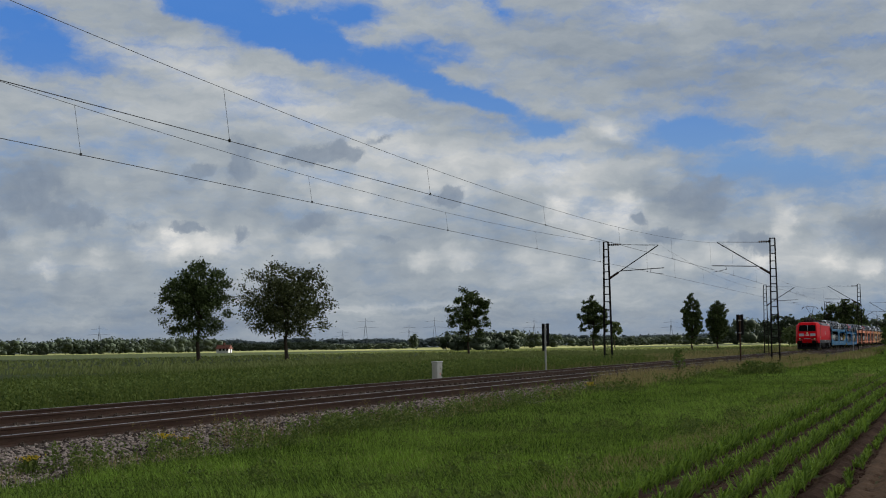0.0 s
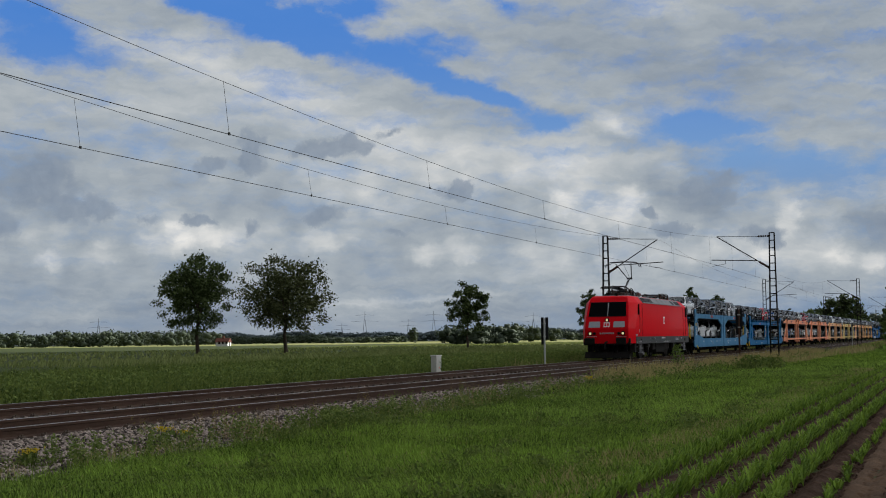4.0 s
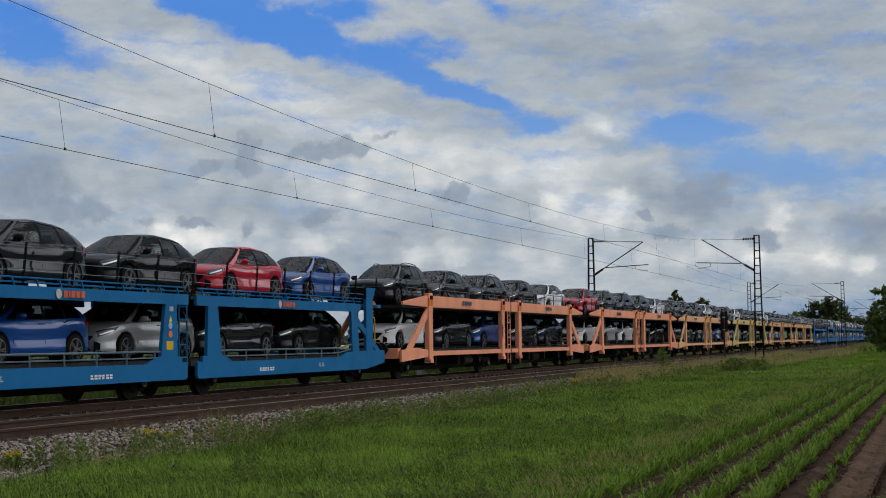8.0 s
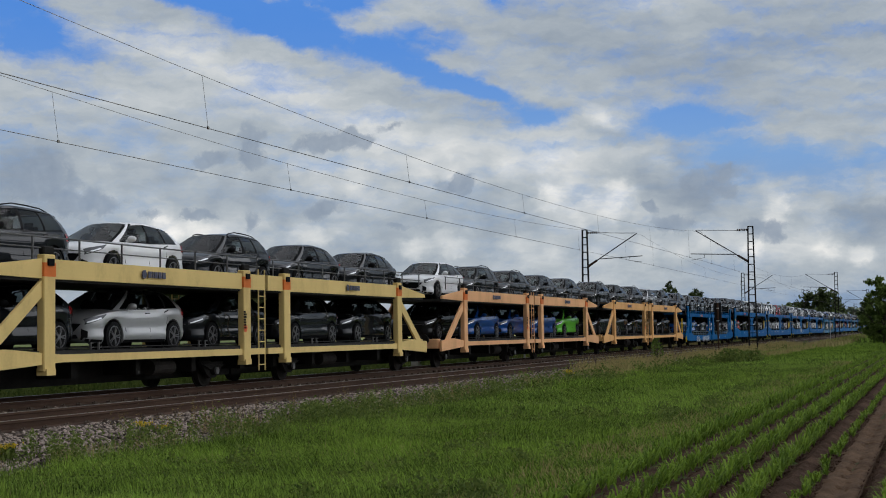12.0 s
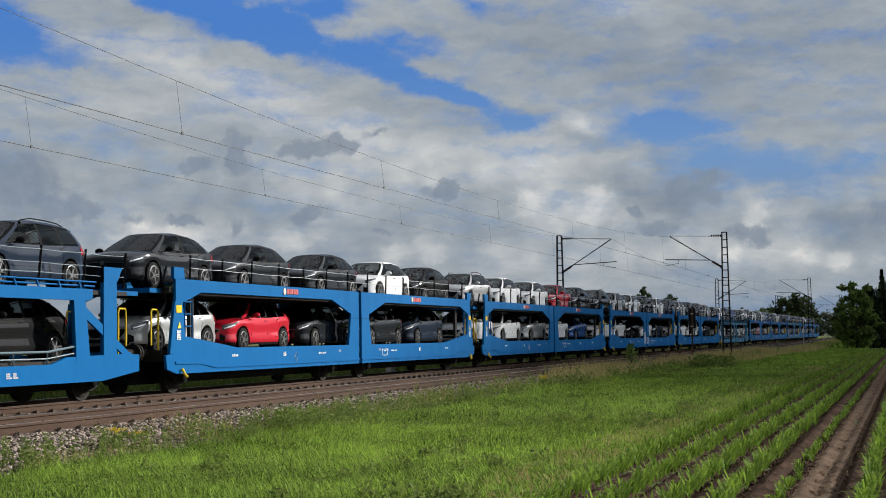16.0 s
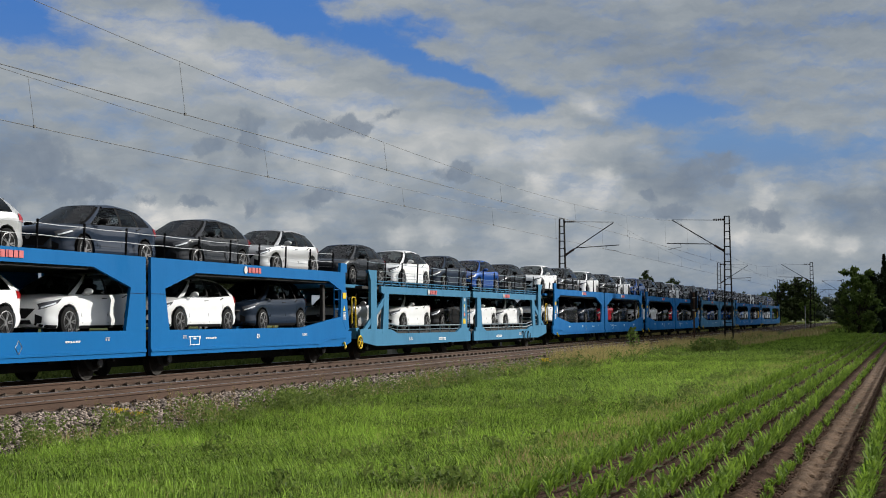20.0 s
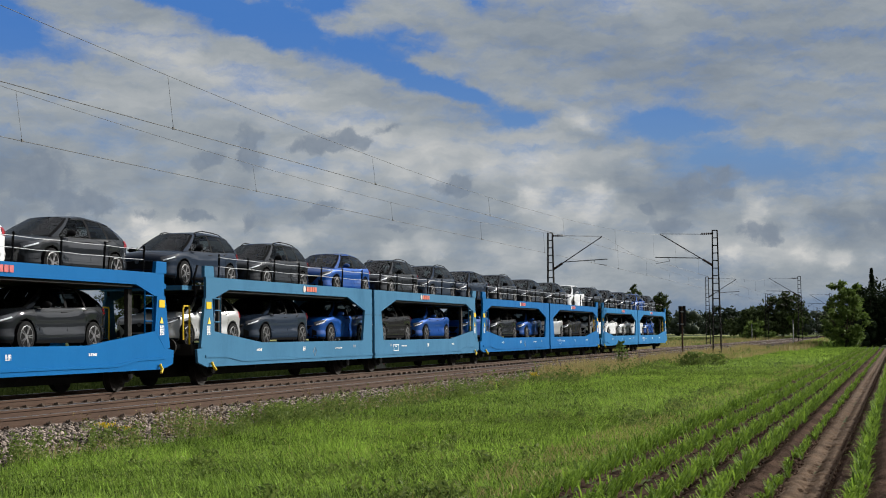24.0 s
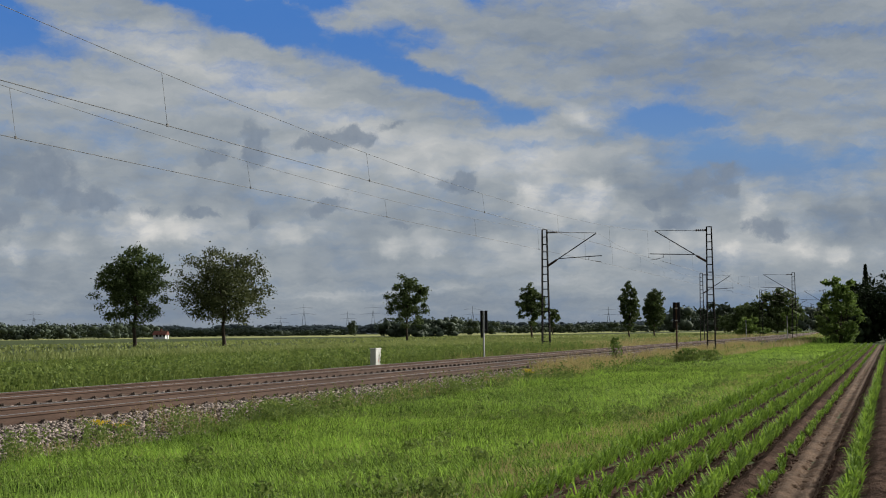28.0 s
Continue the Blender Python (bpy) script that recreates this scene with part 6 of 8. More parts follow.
def car_template(kind):
    """kind: hatch or estate. A five-door car whose nose points to -x; the paint is set for each copy."""
    car = new("car", None)
    bm = bmesh.new()
    xs = [-2.19, -2.17, -2.13, -2.05, -1.92, -1.8] + [AXLES[0] + 0.385 * k for k in (-1.0, -0.96, -0.8, -0.45, 0.0, 0.45, 0.8, 0.96, 1.0)] + [-0.6, -0.1, 0.45]
    xs += [AXLES[1] + 0.385 * k for k in (-1.0, -0.96, -0.8, -0.45, 0.0, 0.45, 0.8, 0.96, 1.0)] + [1.9, 2.05, 2.13, 2.18]
    qs = (0.0, 0.1, 0.24, 0.4, 0.62, 0.85, 1.0, 1.15, 1.5, 2.0)
    rows = []
    for x in xs:
        right, left = [bm.verts.new(hull_point(x, q, 1)) for q in qs], [bm.verts.new(hull_point(x, q, -1)) for q in qs[:-1]]
        rows.append(right + left[::-1])
    n = len(rows[0])
    for a, b in zip(rows, rows[1:]):
        for i in range(n):
            bm.faces.new((a[i], a[(i + 1) % n], b[(i + 1) % n], b[i]))
    bm.faces.new(rows[0][::-1]), bm.faces.new(rows[-1])
    # cabin: foot and head of each pillar line, front to back: x, half width, height at the belt, then at the roof
    if kind == "hatch":
        cab = ((0, -1.08, 0.70, 0.955, -0.20, 0.53, 1.375), (0.4, -0.96, 0.765, 0.935, -0.13, 0.548, 1.39), (3, 0.20, 0.872, 0.935, 0.30, 0.60, 1.435), (3.4, 0.30, 0.872, 0.937, 0.38, 0.60, 1.435),
               (5.6, 1.02, 0.862, 0.965, 0.98, 0.585, 1.40), (5.8, 1.10, 0.86, 0.968, 1.06, 0.58, 1.40), (7.2, 1.66, 0.835, 0.99, 1.47, 0.555, 1.345), (8, 2.06, 0.73, 0.99, 1.71, 0.51, 1.30))
    else:
        cab = ((0, -1.08, 0.70, 0.955, -0.20, 0.53, 1.395), (0.4, -0.96, 0.765, 0.935, -0.13, 0.548, 1.41), (3, 0.20, 0.872, 0.935, 0.30, 0.60, 1.46), (3.4, 0.30, 0.872, 0.937, 0.38, 0.60, 1.462),
               (5.6, 1.02, 0.862, 0.96, 1.02, 0.59, 1.45), (5.8, 1.10, 0.86, 0.962, 1.09, 0.588, 1.448), (7.2, 1.80, 0.83, 0.985, 1.62, 0.56, 1.41), (8, 2.07, 0.74, 0.99, 1.84, 0.52, 1.37))

    def side(c, g, s, out=0.0):
        bx, by, bz, tx, ty, tz = spline(cab, c)
        swell = 0.04 * math.sin(math.pi * g)
        return Vector((bx + (tx - bx) * g, s * (by + (ty - by) * g + swell + out), bz - 0.03 + (tz - bz + 0.03) * g))

    def front(f, g, c, bulge, out=0.0):
        """Across the cabin at its first or last pillar line; f from -1 to 1."""
        p = side(c, g, 1)
        sign = -1 if c == 0 else 1
        return Vector((p.x + sign * ((bulge[0] + (bulge[1] - bulge[0]) * g) * (1 - f * f) + out), p.y * f, p.z + (0.045 * g) * (1 - f ** 4)))

    def roof(c, f):
        p = side(c, 1.0, 1)
        nose = -0.10 * max(0.0, 1 - c / 3) + 0.06 * max(0.0, (c - 5) / 3)
        return Vector((p.x + nose * (1 - f * f), p.y * f, p.z + 0.045 * (1 - f ** 4)))

    def patch(bm, us, vs, fn):
        g = [[bm.verts.new(fn(u, v)) for v in vs] for u in us]
        for a, b in zip(g, g[1:]):
            for i in range(len(vs) - 1):
                bm.faces.new((a[i], a[i + 1], b[i + 1], b[i]))
        return bm

    cols = (0, 0.4, 1.3, 2.2, 3, 3.4, 4.2, 5, 5.6, 5.8, 6.4, 7.2, 7.6, 8)
    full = (0.0, 0.08, 0.35, 0.65, 0.9, 1.0)
    patch(bm, cols, (-1, -0.94, -0.7, -0.3, 0, 0.3, 0.7, 0.94, 1), roof)
    for s in (-1, 1):
        patch(bm, cols, (0.9, 1.0), lambda c, g: side(c, g, s))
        patch(bm, (0, 0.2, 0.4), full, lambda c, g: side(c, g, s))
        patch(bm, (7.2, 7.6, 8), full, lambda c, g: side(c, g, s))
        patch(bm, cols[1:12], (0.0, 0.08), lambda c, g: side(c, g, s))
    tail_rows, tail_f = (0.0, 0.12, 0.28), (-1, -0.7, -0.3, 0, 0.3, 0.7, 1)
    patch(bm, tail_f, tail_rows, lambda f, g: front(f, g, 8, (0.09, 0.06)))
    patch(bm, tail_f, (0.92, 1.0), lambda f, g: front(f, g, 8, (0.09, 0.06), 0.04))
    for f0, f1 in ((-1, -0.86), (0.86, 1)):
        patch(bm, (f0, f1), (0.28, 0.6, 0.92), lambda f, g: front(f, g, 8, (0.09, 0.06)))
    bmesh.ops.remove_doubles(bm, verts=bm.verts, dist=0.0005)
    painted = set(bm.faces)
    for s in (-1, 1):
        for a, b in ((3, 3.4), (5.6, 5.8)):  # black door pillars
            patch(bm, (a, b), (0.08, 0.35, 0.65, 0.9), lambda c, g: side(c, g, s))
        path_rod(bm, [side(c, 0.07, s, 0.004) for c in (0.5, 2, 3.4, 5, 6.4, 7.2)], 0.009, 4)
        path_rod(bm, [side(c, 0.91, s, 0.004) for c in (0.4, 2, 3.4, 5, 6.4, 7.2)], 0.008, 4)
        for x in (0.02, 0.92):
            a, b = hull_point(x, 0.9, s), hull_point(x + 0.2, 0.9, s)
            rod(bm, a, b, 0.014, 4)
        patch(bm, [-0.93, -0.5, 0, 0.5, 0.95], (0.0, 0.05, 0.09), lambda x, q: hull_point(x, q, s, 0.006))
        for ax in AXLES:
            rod(bm, (ax, s * 0.45, 0.36), (ax, s * 0.74, 0.36), 0.40, 18)
            arc = [ax + 0.384 * k for k in (-0.97, -0.8, -0.45, 0, 0.45, 0.8, 0.97)]
            patch(bm, arc, (0.0, 0.07), lambda x, q: hull_point(x, q, s, 0.005))
        for x, x2 in ((-0.80, -0.84), (0.27, 0.27), (1.02, 1.12)):
            path_rod(bm, [hull_point(x + (x2 - x) * q, q, s, -0.003) for q in (0.15, 0.5, 0.99)], 0.006, 3)
        # bumper lip
        patch(bm, (-2.16, -2.1, -2.0, -1.85, -1.74), (0.0, 0.06, 0.11), lambda x, q: hull_point(x, q, s, 0.006))
    patch(bm, (-1, -0.9), (0.05, 0.5, 0.95), lambda f, g: front(f, g, 0, (0.2, 0.1), 0.002))
    patch(bm, (0.9, 1), (0.05, 0.5, 0.95), lambda f, g: front(f, g, 0, (0.2, 0.1), 0.002))
    patch(bm, (-1, -0.6, -0.2, 0.2, 0.6, 1), (-0.08, 0.05), lambda f, g: front(f, g, 0, (0.2, 0.1), 0.002))
    def nose(y, z, out):
        """On the bumper's face, at a given distance from the middle line and a given height."""
        lo, hi = HULL[0][0], -1.3
        for _ in range(18):
            x = (lo + hi) / 2
            zb, zs, zt, w = spline(HULL, x)
            if w * spline(FLANK, min(1.0, max(0.0, (z - zb) / (zs - zb))))[0] < abs(y):
                lo = x
            else:
                hi = x
        tip = min(1.0, abs(y) / 0.6)
        return Vector((hi - out, y + math.copysign(out * tip, y), z))

    ys = (-1, -0.8, -0.6, -0.35, 0, 0.35, 0.6, 0.8, 1)
    patch(bm, ys, (0, 1), lambda f, g: nose(f * (0.5 - 0.04 * g), 0.285 + 0.085 * g, 0.024))
    for s in (-1, 1):
        patch(bm, (0, 0.5, 1), (0, 1), lambda f, g: nose(s * (0.56 + 0.13 * f), 0.30 + (0.2 - 0.06 * f) * g, 0.024))
    for f in bm.faces:
        f.material_index = 0 if f in painted else 1
    shell = part("body", bm, M_TRIM, car, smooth=48)
    shell.data.materials.append(M_TRIM)
    shell.material_slots[0].link = "OBJECT"
    glass = lambda name, us, vs, fn, m: part(name, patch(bmesh.new(), us, vs, fn), m, car, smooth=60)
    mid = (0.08, 0.35, 0.65, 0.9)
    for s in (-1, 1):
        glass("front_window", (0.4, 1.3, 2.2, 3), mid, lambda c, g: side(c, g, s, -0.004), M_CARGLASS)
        glass("rear_window", (3.4, 4.2, 5, 5.6), mid, lambda c, g: side(c, g, s, -0.004), M_PRIVACY)
        glass("quarter_window", (5.8, 6.4, 7.2), mid, lambda c, g: side(c, g, s, -0.004), M_PRIVACY)
        if kind == "estate":
            rail = [side(c, 1.0, s, -0.05) + Vector((0, 0, up)) for c, up in ((0.7, 0.01), (1.3, 0.05), (3, 0.062), (5, 0.058), (6.4, 0.05), (7.2, 0.01))]
            part("roof_rail", path_rod(bmesh.new(), rail, 0.015, 5), M_TRIM, car)
        mr = bmesh.new()
        bmesh.ops.create_icosphere(mr, subdivisions=2, radius=1.0, matrix=Matrix.Translation((-0.70, s * 0.985, 1.0)) @ Matrix.Diagonal((0.085, 0.115, 0.075, 1)))
        rod(mr, (-0.70, s * 0.84, 0.945), (-0.70, s * 0.93, 0.97), 0.03, 6)
        mr = part("mirror", mr, M_TRIM, car, smooth=50)
        mr.material_slots[0].link = "OBJECT"
        lamp = lambda x, v: hull_point(x, 0.76 + 0.28 * (x + 2.13) / 0.6 * 0.5 + v * (0.26 - 0.3 * (x + 2.13) / 0.6 * 0.72), s, 0.009)
        hl = part("headlamp", patch(bmesh.new(), (-2.13, -2.05, -1.92, -1.75, -1.58), (0, 0.35, 0.7, 1), lamp), M_CARLAMP, car, smooth=60)
        if s < 0:
            part("day_light", path_rod(bmesh.new(), [lamp(x, 0.3) + Vector((-0.006, s * 0.01, 0)) for x in (-2.11, -2.05, -1.92, -1.8)], 0.022, 4), M_CARLENS, hl)
        part("tail_lamp", patch(bmesh.new(), (1.8, 1.92, 2.05, 2.13), (0.78, 0.9, 1.0), lambda x, q: hull_point(x, q, s, 0.007)), M_TAIL, car, smooth=60)
        for x in AXLES:
            wh = part("wheel", CAR_WHEEL[0], None, car, at=pose(x, s * 0.79, 0.325, 0, 0, 0 if s < 0 else 180))
            if s < 0:
                part("rim", CAR_WHEEL[1], None, wh)
    across = (-0.9, -0.5, 0, 0.5, 0.9)
    glass("windscreen", across, (0.05, 0.35, 0.65, 0.98), lambda f, g: front(f, g, 0, (0.2, 0.1)), M_CARGLASS)
    glass("tailgate_window", (-0.86, -0.5, 0, 0.5, 0.86), (0.28, 0.6, 0.92), lambda f, g: front(f, g, 8, (0.09, 0.06)), M_PRIVACY)
    inn = prism(bmesh.new(), [(-0.98, 0.86), (-0.8, 0.965), (-0.4, 0.975), (-0.3, 0.88), (1.0, 0.88), (1.05, 0.93), (1.8, 0.96), (1.8, 0.86)], -0.74, 0.74)
    for y in (-0.37, 0.37):
        prism(inn, [(-0.02, 0.85), (0.2, 0.85), (0.34, 1.16), (0.24, 1.19)], y - 0.21, y + 0.21)
        box(inn, 0.27, 0.35, y - 0.11, y + 0.11, 1.18, 1.32, 0.03)
        box(inn, 1.14, 1.2, y - 0.11, y + 0.11, 1.05, 1.18, 0.02)
    prism(inn, [(0.9, 0.88), (1.1, 0.88), (1.2, 1.07), (1.1, 1.08)], -0.6, 0.6)
    rod(inn, (-0.46, 0.36, 1.0), (-0.38, 0.36, 1.04), 0.17, 12)
    box(inn, -0.3, -0.26, -0.1, 0.1, 1.29, 1.35)
    part("interior", inn, M_SEAT, car, "dark seats and dashboard")
    gr = patch(bmesh.new(), ys, (0, 0.5, 1), lambda f, g: nose(f * (0.36 + 0.2 * g), 0.43 + 0.2 * g - 0.03 * abs(f), 0.024))
    dark = set(gr.faces)
    path_rod(gr, [nose(f * 0.57, 0.635 - 0.03 * abs(f), 0.03) for f in ys], 0.009, 4)
    rod(gr, nose(0, 0.61, 0.0), nose(0, 0.61, 0.042), 0.055, 10)
    for f in gr.faces:
        f.material_index = 0 if f in dark else 1
    part("grille", gr, M_TRIM, car, "black grille with a bright upper edge").data.materials.append(M_RIM)
    return car


def car_wheel():
    tyre = bmesh.new()
    rod(tyre, (0, -0.1, 0), (0, 0.1, 0), 0.325, 20)
    rod(tyre, (0, -0.112, 0), (0, -0.1, 0), 0.285, 20, 0.325)
    rim = bmesh.new()
    for k in range(5):
        a = k * math.tau / 5
        for o in (-0.14, 0.14):
            c, s_ = math.cos(a + o * 1.2), math.sin(a + o * 1.2)
            c2, s2 = math.cos(a + o), math.sin(a + o)
            rod(rim, (0.05 * c, -0.116, 0.05 * s_), (0.225 * c2, -0.118, 0.225 * s2), 0.017, 4, 0.013)
    rod(rim, (0, -0.12, 0), (0, -0.105, 0), 0.058, 10)
    n = 12
    path_rod(rim, [(0.23 * math.cos(k * math.tau / n), -0.113, 0.23 * math.sin(k * math.tau / n)) for k in range(n + 1)], 0.012, 4)
    return mesh_of(tyre, "tyre", M_TYRE, 40), mesh_of(rim, "rim", M_RIM, 40)


CAR_WHEEL = car_wheel()
CARS = {k: car_template(k) for k in ("hatch", "estate")}
PAINTS = {"D": (car_paint("car_dark_grey", (0.010, 0.012, 0.0155), 0.0, 0.45, 0.7, ior=1.45), "dark grey"), "K": (car_paint("car_black", (0.006, 0.006, 0.0065), 0.0, 0.6, 0.5, ior=1.45), "black"), "W": (car_paint("car_white", (0.76, 0.77, 0.78)), "white"),
          "S": (car_paint("car_silver", (0.40, 0.405, 0.41), 0.45, 0.35), "silver"), "B": (car_paint("car_blue", (0.004, 0.055, 0.25), 0.25, 0.4, 0.9), "bright blue"), "R": (car_paint("car_red", (0.46, 0.011, 0.028), 0.12, 0.5, 0.95), "red"),
          "G": (car_paint("car_green", (0.12, 0.5, 0.04), 0.1), "bright green"), "N": (car_paint("car_slate", (0.013, 0.022, 0.040), 0.0, 0.5, 0.6, ior=1.42), "slate blue")}
COPIES = {}


def place_car(code, kind, along, up, deck, tilt=0.0):
    paint_, word = PAINTS[code]
    key = (code, kind)
    if key not in COPIES:
        c = copy_thing(CARS[kind], Matrix())
        for o in c.children:
            if o.name.split(".")[0] in ("body", "mirror"):
                o.material_slots[0].link = "OBJECT"
                o.material_slots[0].material = M_TRIM if o.name.startswith("mirror") and code in "DKN" else paint_
        COPIES[key] = c
    else:
        c = copy_thing(COPIES[key], Matrix())
    shape = "five-door hatchback" if kind == "hatch" else "estate with roof rails"
    tagged(c, f"new {word} {shape} on a wagon's {deck} deck", "car", "new cars carried by the train")
    return ride(c, along, 0.0, up, tilt)


SAL_L = "two-deck car transporter wagon"
TRAIN = (  # middle of the wagon behind the first axle, style, paint, owner's mark, label, upper cars, lower cars
    (29.82, "plate", BLUE_OLD, M_MARK_RED, "dull blue plated " + SAL_L, "WDNDS", "SWWDK"),
    (56.48, "rail", BLUE_DEEP, M_MARK_ORANGE, "deep blue railed " + SAL_L, "KDKRB", "WBSDK"),
    (83.62, "post", SALMON, M_MARK_DARK, "salmon-orange " + SAL_L + " with posts", "DDDDW", "WDBDN"),
    (110.83, "post", SALMON, M_MARK_DARK, "salmon-orange " + SAL_L + " with posts", "RDNDW", "WSWDK"),
    (137.15, "post", PEACH, M_MARK_DARK, "peach-coloured " + SAL_L + " with posts", "DDNWD", "DDKSB"),
    (164.19, "post", STRAW, M_MARK_DARK, "straw-yellow " + SAL_L + " with posts", "DWDDD", "DSDDD"),
    (191.6, "post", PEACH, M_MARK_DARK, "peach-coloured " + SAL_L + " with posts", "WDDDD", "KBBBG"),
    (218.7, "post", AMBER, M_MARK_DARK, "amber-yellow " + SAL_L + " with posts", "DDDSD", "DDDKK"),
    (245.32, "rail", BLUE_NEW, M_MARK_ORANGE, "bright blue railed " + SAL_L + " with graffiti", "NDNDN", "BBNBK"),
    (272.13, "plate", BLUE_NEW, M_MARK_RED, "bright blue plated " + SAL_L, "DDDWK", "SRDDN"),
    (299.22, "plate", BLUE_NEW, M_MARK_RED, "bright blue plated " + SAL_L, "SWWRD", "WWSWB"),
    (326.21, "plate", BLUE_NEW, M_MARK_RED, "bright blue plated " + SAL_L, "DSWDW", "WWKWN"),
    (353.24, "plate", BLUE_NEW, M_MARK_RED, "bright blue plated " + SAL_L, "NSNDS", "SWWWN"),
    (379.57, "rail", BLUE_PALE, M_MARK_RED, "faded blue railed " + SAL_L + " with a black scrawl", "DWNBD", "SWKWW"),
    (406.4, "plate", BLUE_NEW, M_MARK_RED, "bright blue plated " + SAL_L, "WDWDW", "WDNRD"),
    (433.03, "plate", BLUE_NEW, M_MARK_RED, "bright blue plated " + SAL_L, "BDKWD", "WWKRD"),
    (460.17, "plate", BLUE_GREY, M_MARK_ORANGE, "faded grey-blue plated " + SAL_L, "NDBDN", "SNBKB"),
    (486.27, "plate", BLUE_NEW, M_MARK_RED, "bright blue plated " + SAL_L, "NDDDW", "BDBSK"),
    (512.6, "plate", BLUE_SKY, M_MARK_RED, "sky blue plated " + SAL_L, "DDNBD", "WWSWB"),
)
DECKS = {"plate": (0.98, 2.57), "rail": (0.86, 2.42), "post": (0.96, 2.5)}
UPPER_U = {"plate": (-11.15, -6.1, -0.5, 4.85, 9.8), "rail": (-10.43, -5.5, -0.55, 4.45, 9.3), "post": (-10.35, -5.45, -0.43, 4.55, 9.6)}
LOWER_U = {"plate": (-11.0, -6.2, -1.1, 3.95, 8.85), "rail": (-10.4, -5.4, -0.75, 3.85, 8.6), "post": (-10.25, -5.42, -0.65, 4.35, 9.1)}
mix = random.Random(5)
for mid, style, col, mark, label, upper, lower in TRAIN:
    scrawl = ((-7.6, -4.6, -2.9) if col is BLUE_NEW else (8.0,)) if style == "rail" and col is not BLUE_DEEP else None
    carrier = ride(wagon(style, col, mark, label, scrawl), mid)
    if mid == 326.21:  # sprayed on its middle pillars
        rnd = random.Random(4)
        for x0, n in ((-0.9, 3), (0.2, 3)):
            bm = bmesh.new()
            for k in range(n):
                for z in (0.85, 1.25) if x0 < 0 else (0.9,):
                    scribble(bm, x0 + k * 0.26, -1.474, z, 0.25, rnd)
            part("graffiti", bm, M_WHITE, carrier, "scribbled white graffiti")
    zl, zu = DECKS[style]
    for code, u in zip(upper, UPPER_U[style]):
        kind = "estate" if code in "DNS" and mix.random() < 0.3 else "hatch"
        place_car(code, kind, mid + u + mix.uniform(-0.06, 0.06), zu + 0.004, "upper")
    for code, u in zip(lower, LOWER_U[style]):
        place_car(code, "estate" if code in "N" and mix.random() < 0.4 else "hatch", mid + u + mix.uniform(-0.06, 0.06), zl + 0.004, "lower")
for c in list(CARS.values()):
    for o in list(c.children_recursive) + [c]:
        bpy.data.objects.remove(o)


# ---- sleepers, clips and ballast stones ----
SLEEPER = mesh_of(prism(bmesh.new(), [(-0.13, -0.3), (0.13, -0.3), (0.1, -0.178), (-0.1, -0.178)], -1.3, 1.3), "sleeper", M_SLEEPER)


def clip_mesh():
    bm = bmesh.new()
    for s in (-1, 1):
        for o in (-1, 1):
            y = s * 0.752 + o * 0.135
            box(bm, -0.055, 0.055, y - 0.05, y + 0.05, -0.178, -0.14)
            rod(bm, (0, y, -0.142), (0, y, -0.11), 0.02, 6)
            rod(bm, (-0.05, y - o * 0.03, -0.135), (0.05, y - o * 0.03, -0.13), 0.014, 5)
    return mesh_of(bm, "rail_clip", M_CLIP)


CLIPS = clip_mesh()


def blocks(name, centres, half, material):
    """Many alike boxes, joined."""
    c = np.asarray(centres, np.float32)
    corner = np.array([(a, b, d) for a in (-1, 1) for b in (-1, 1) for d in (-1, 1)], np.float32) * half
    v = c[:, None, :] + corner[None]
    q = np.array([(0, 1, 3, 2), (4, 6, 7, 5), (0, 4, 5, 1), (2, 3, 7, 6), (0, 2, 6, 4), (1, 5, 7, 3)])
    f = (np.arange(len(c)) * 8)[:, None, None] + q[None]
    return fast_mesh(name, v, f.reshape(-1, 4), material)


for tr, yc in ((track_near, NEAR_TRACK), (track_far, FAR_TRACK)):
    for k in range(54):
        sl = part("sleeper", SLEEPER, None, tr, at=pose(17.05 + 0.6 * k, yc, 0))
        tagged(part("rail_clip", CLIPS, None, sl), "", "", "", "stuff")
    rest = [(17.05 + 0.6 * k, yc, -0.24) for k in list(range(-60, 0)) + list(range(54, 800))]
    tagged(part("sleepers_beyond", blocks("sleepers_beyond", rest, (0.12, 1.3, 0.062), M_SLEEPER), None, tr), "", "", "", "stuff")
    rest = [(17.05 + 0.6 * k, yc + s * 0.752 + o * 0.135, -0.14) for k in list(range(-30, 0)) + list(range(54, 420)) for s in (-1, 1) for o in (-1, 1)]
    tagged(part("clips_beyond", blocks("clips_beyond", rest, (0.07, 0.055, 0.04), M_CLIP), None, tr), "", "", "", "stuff")


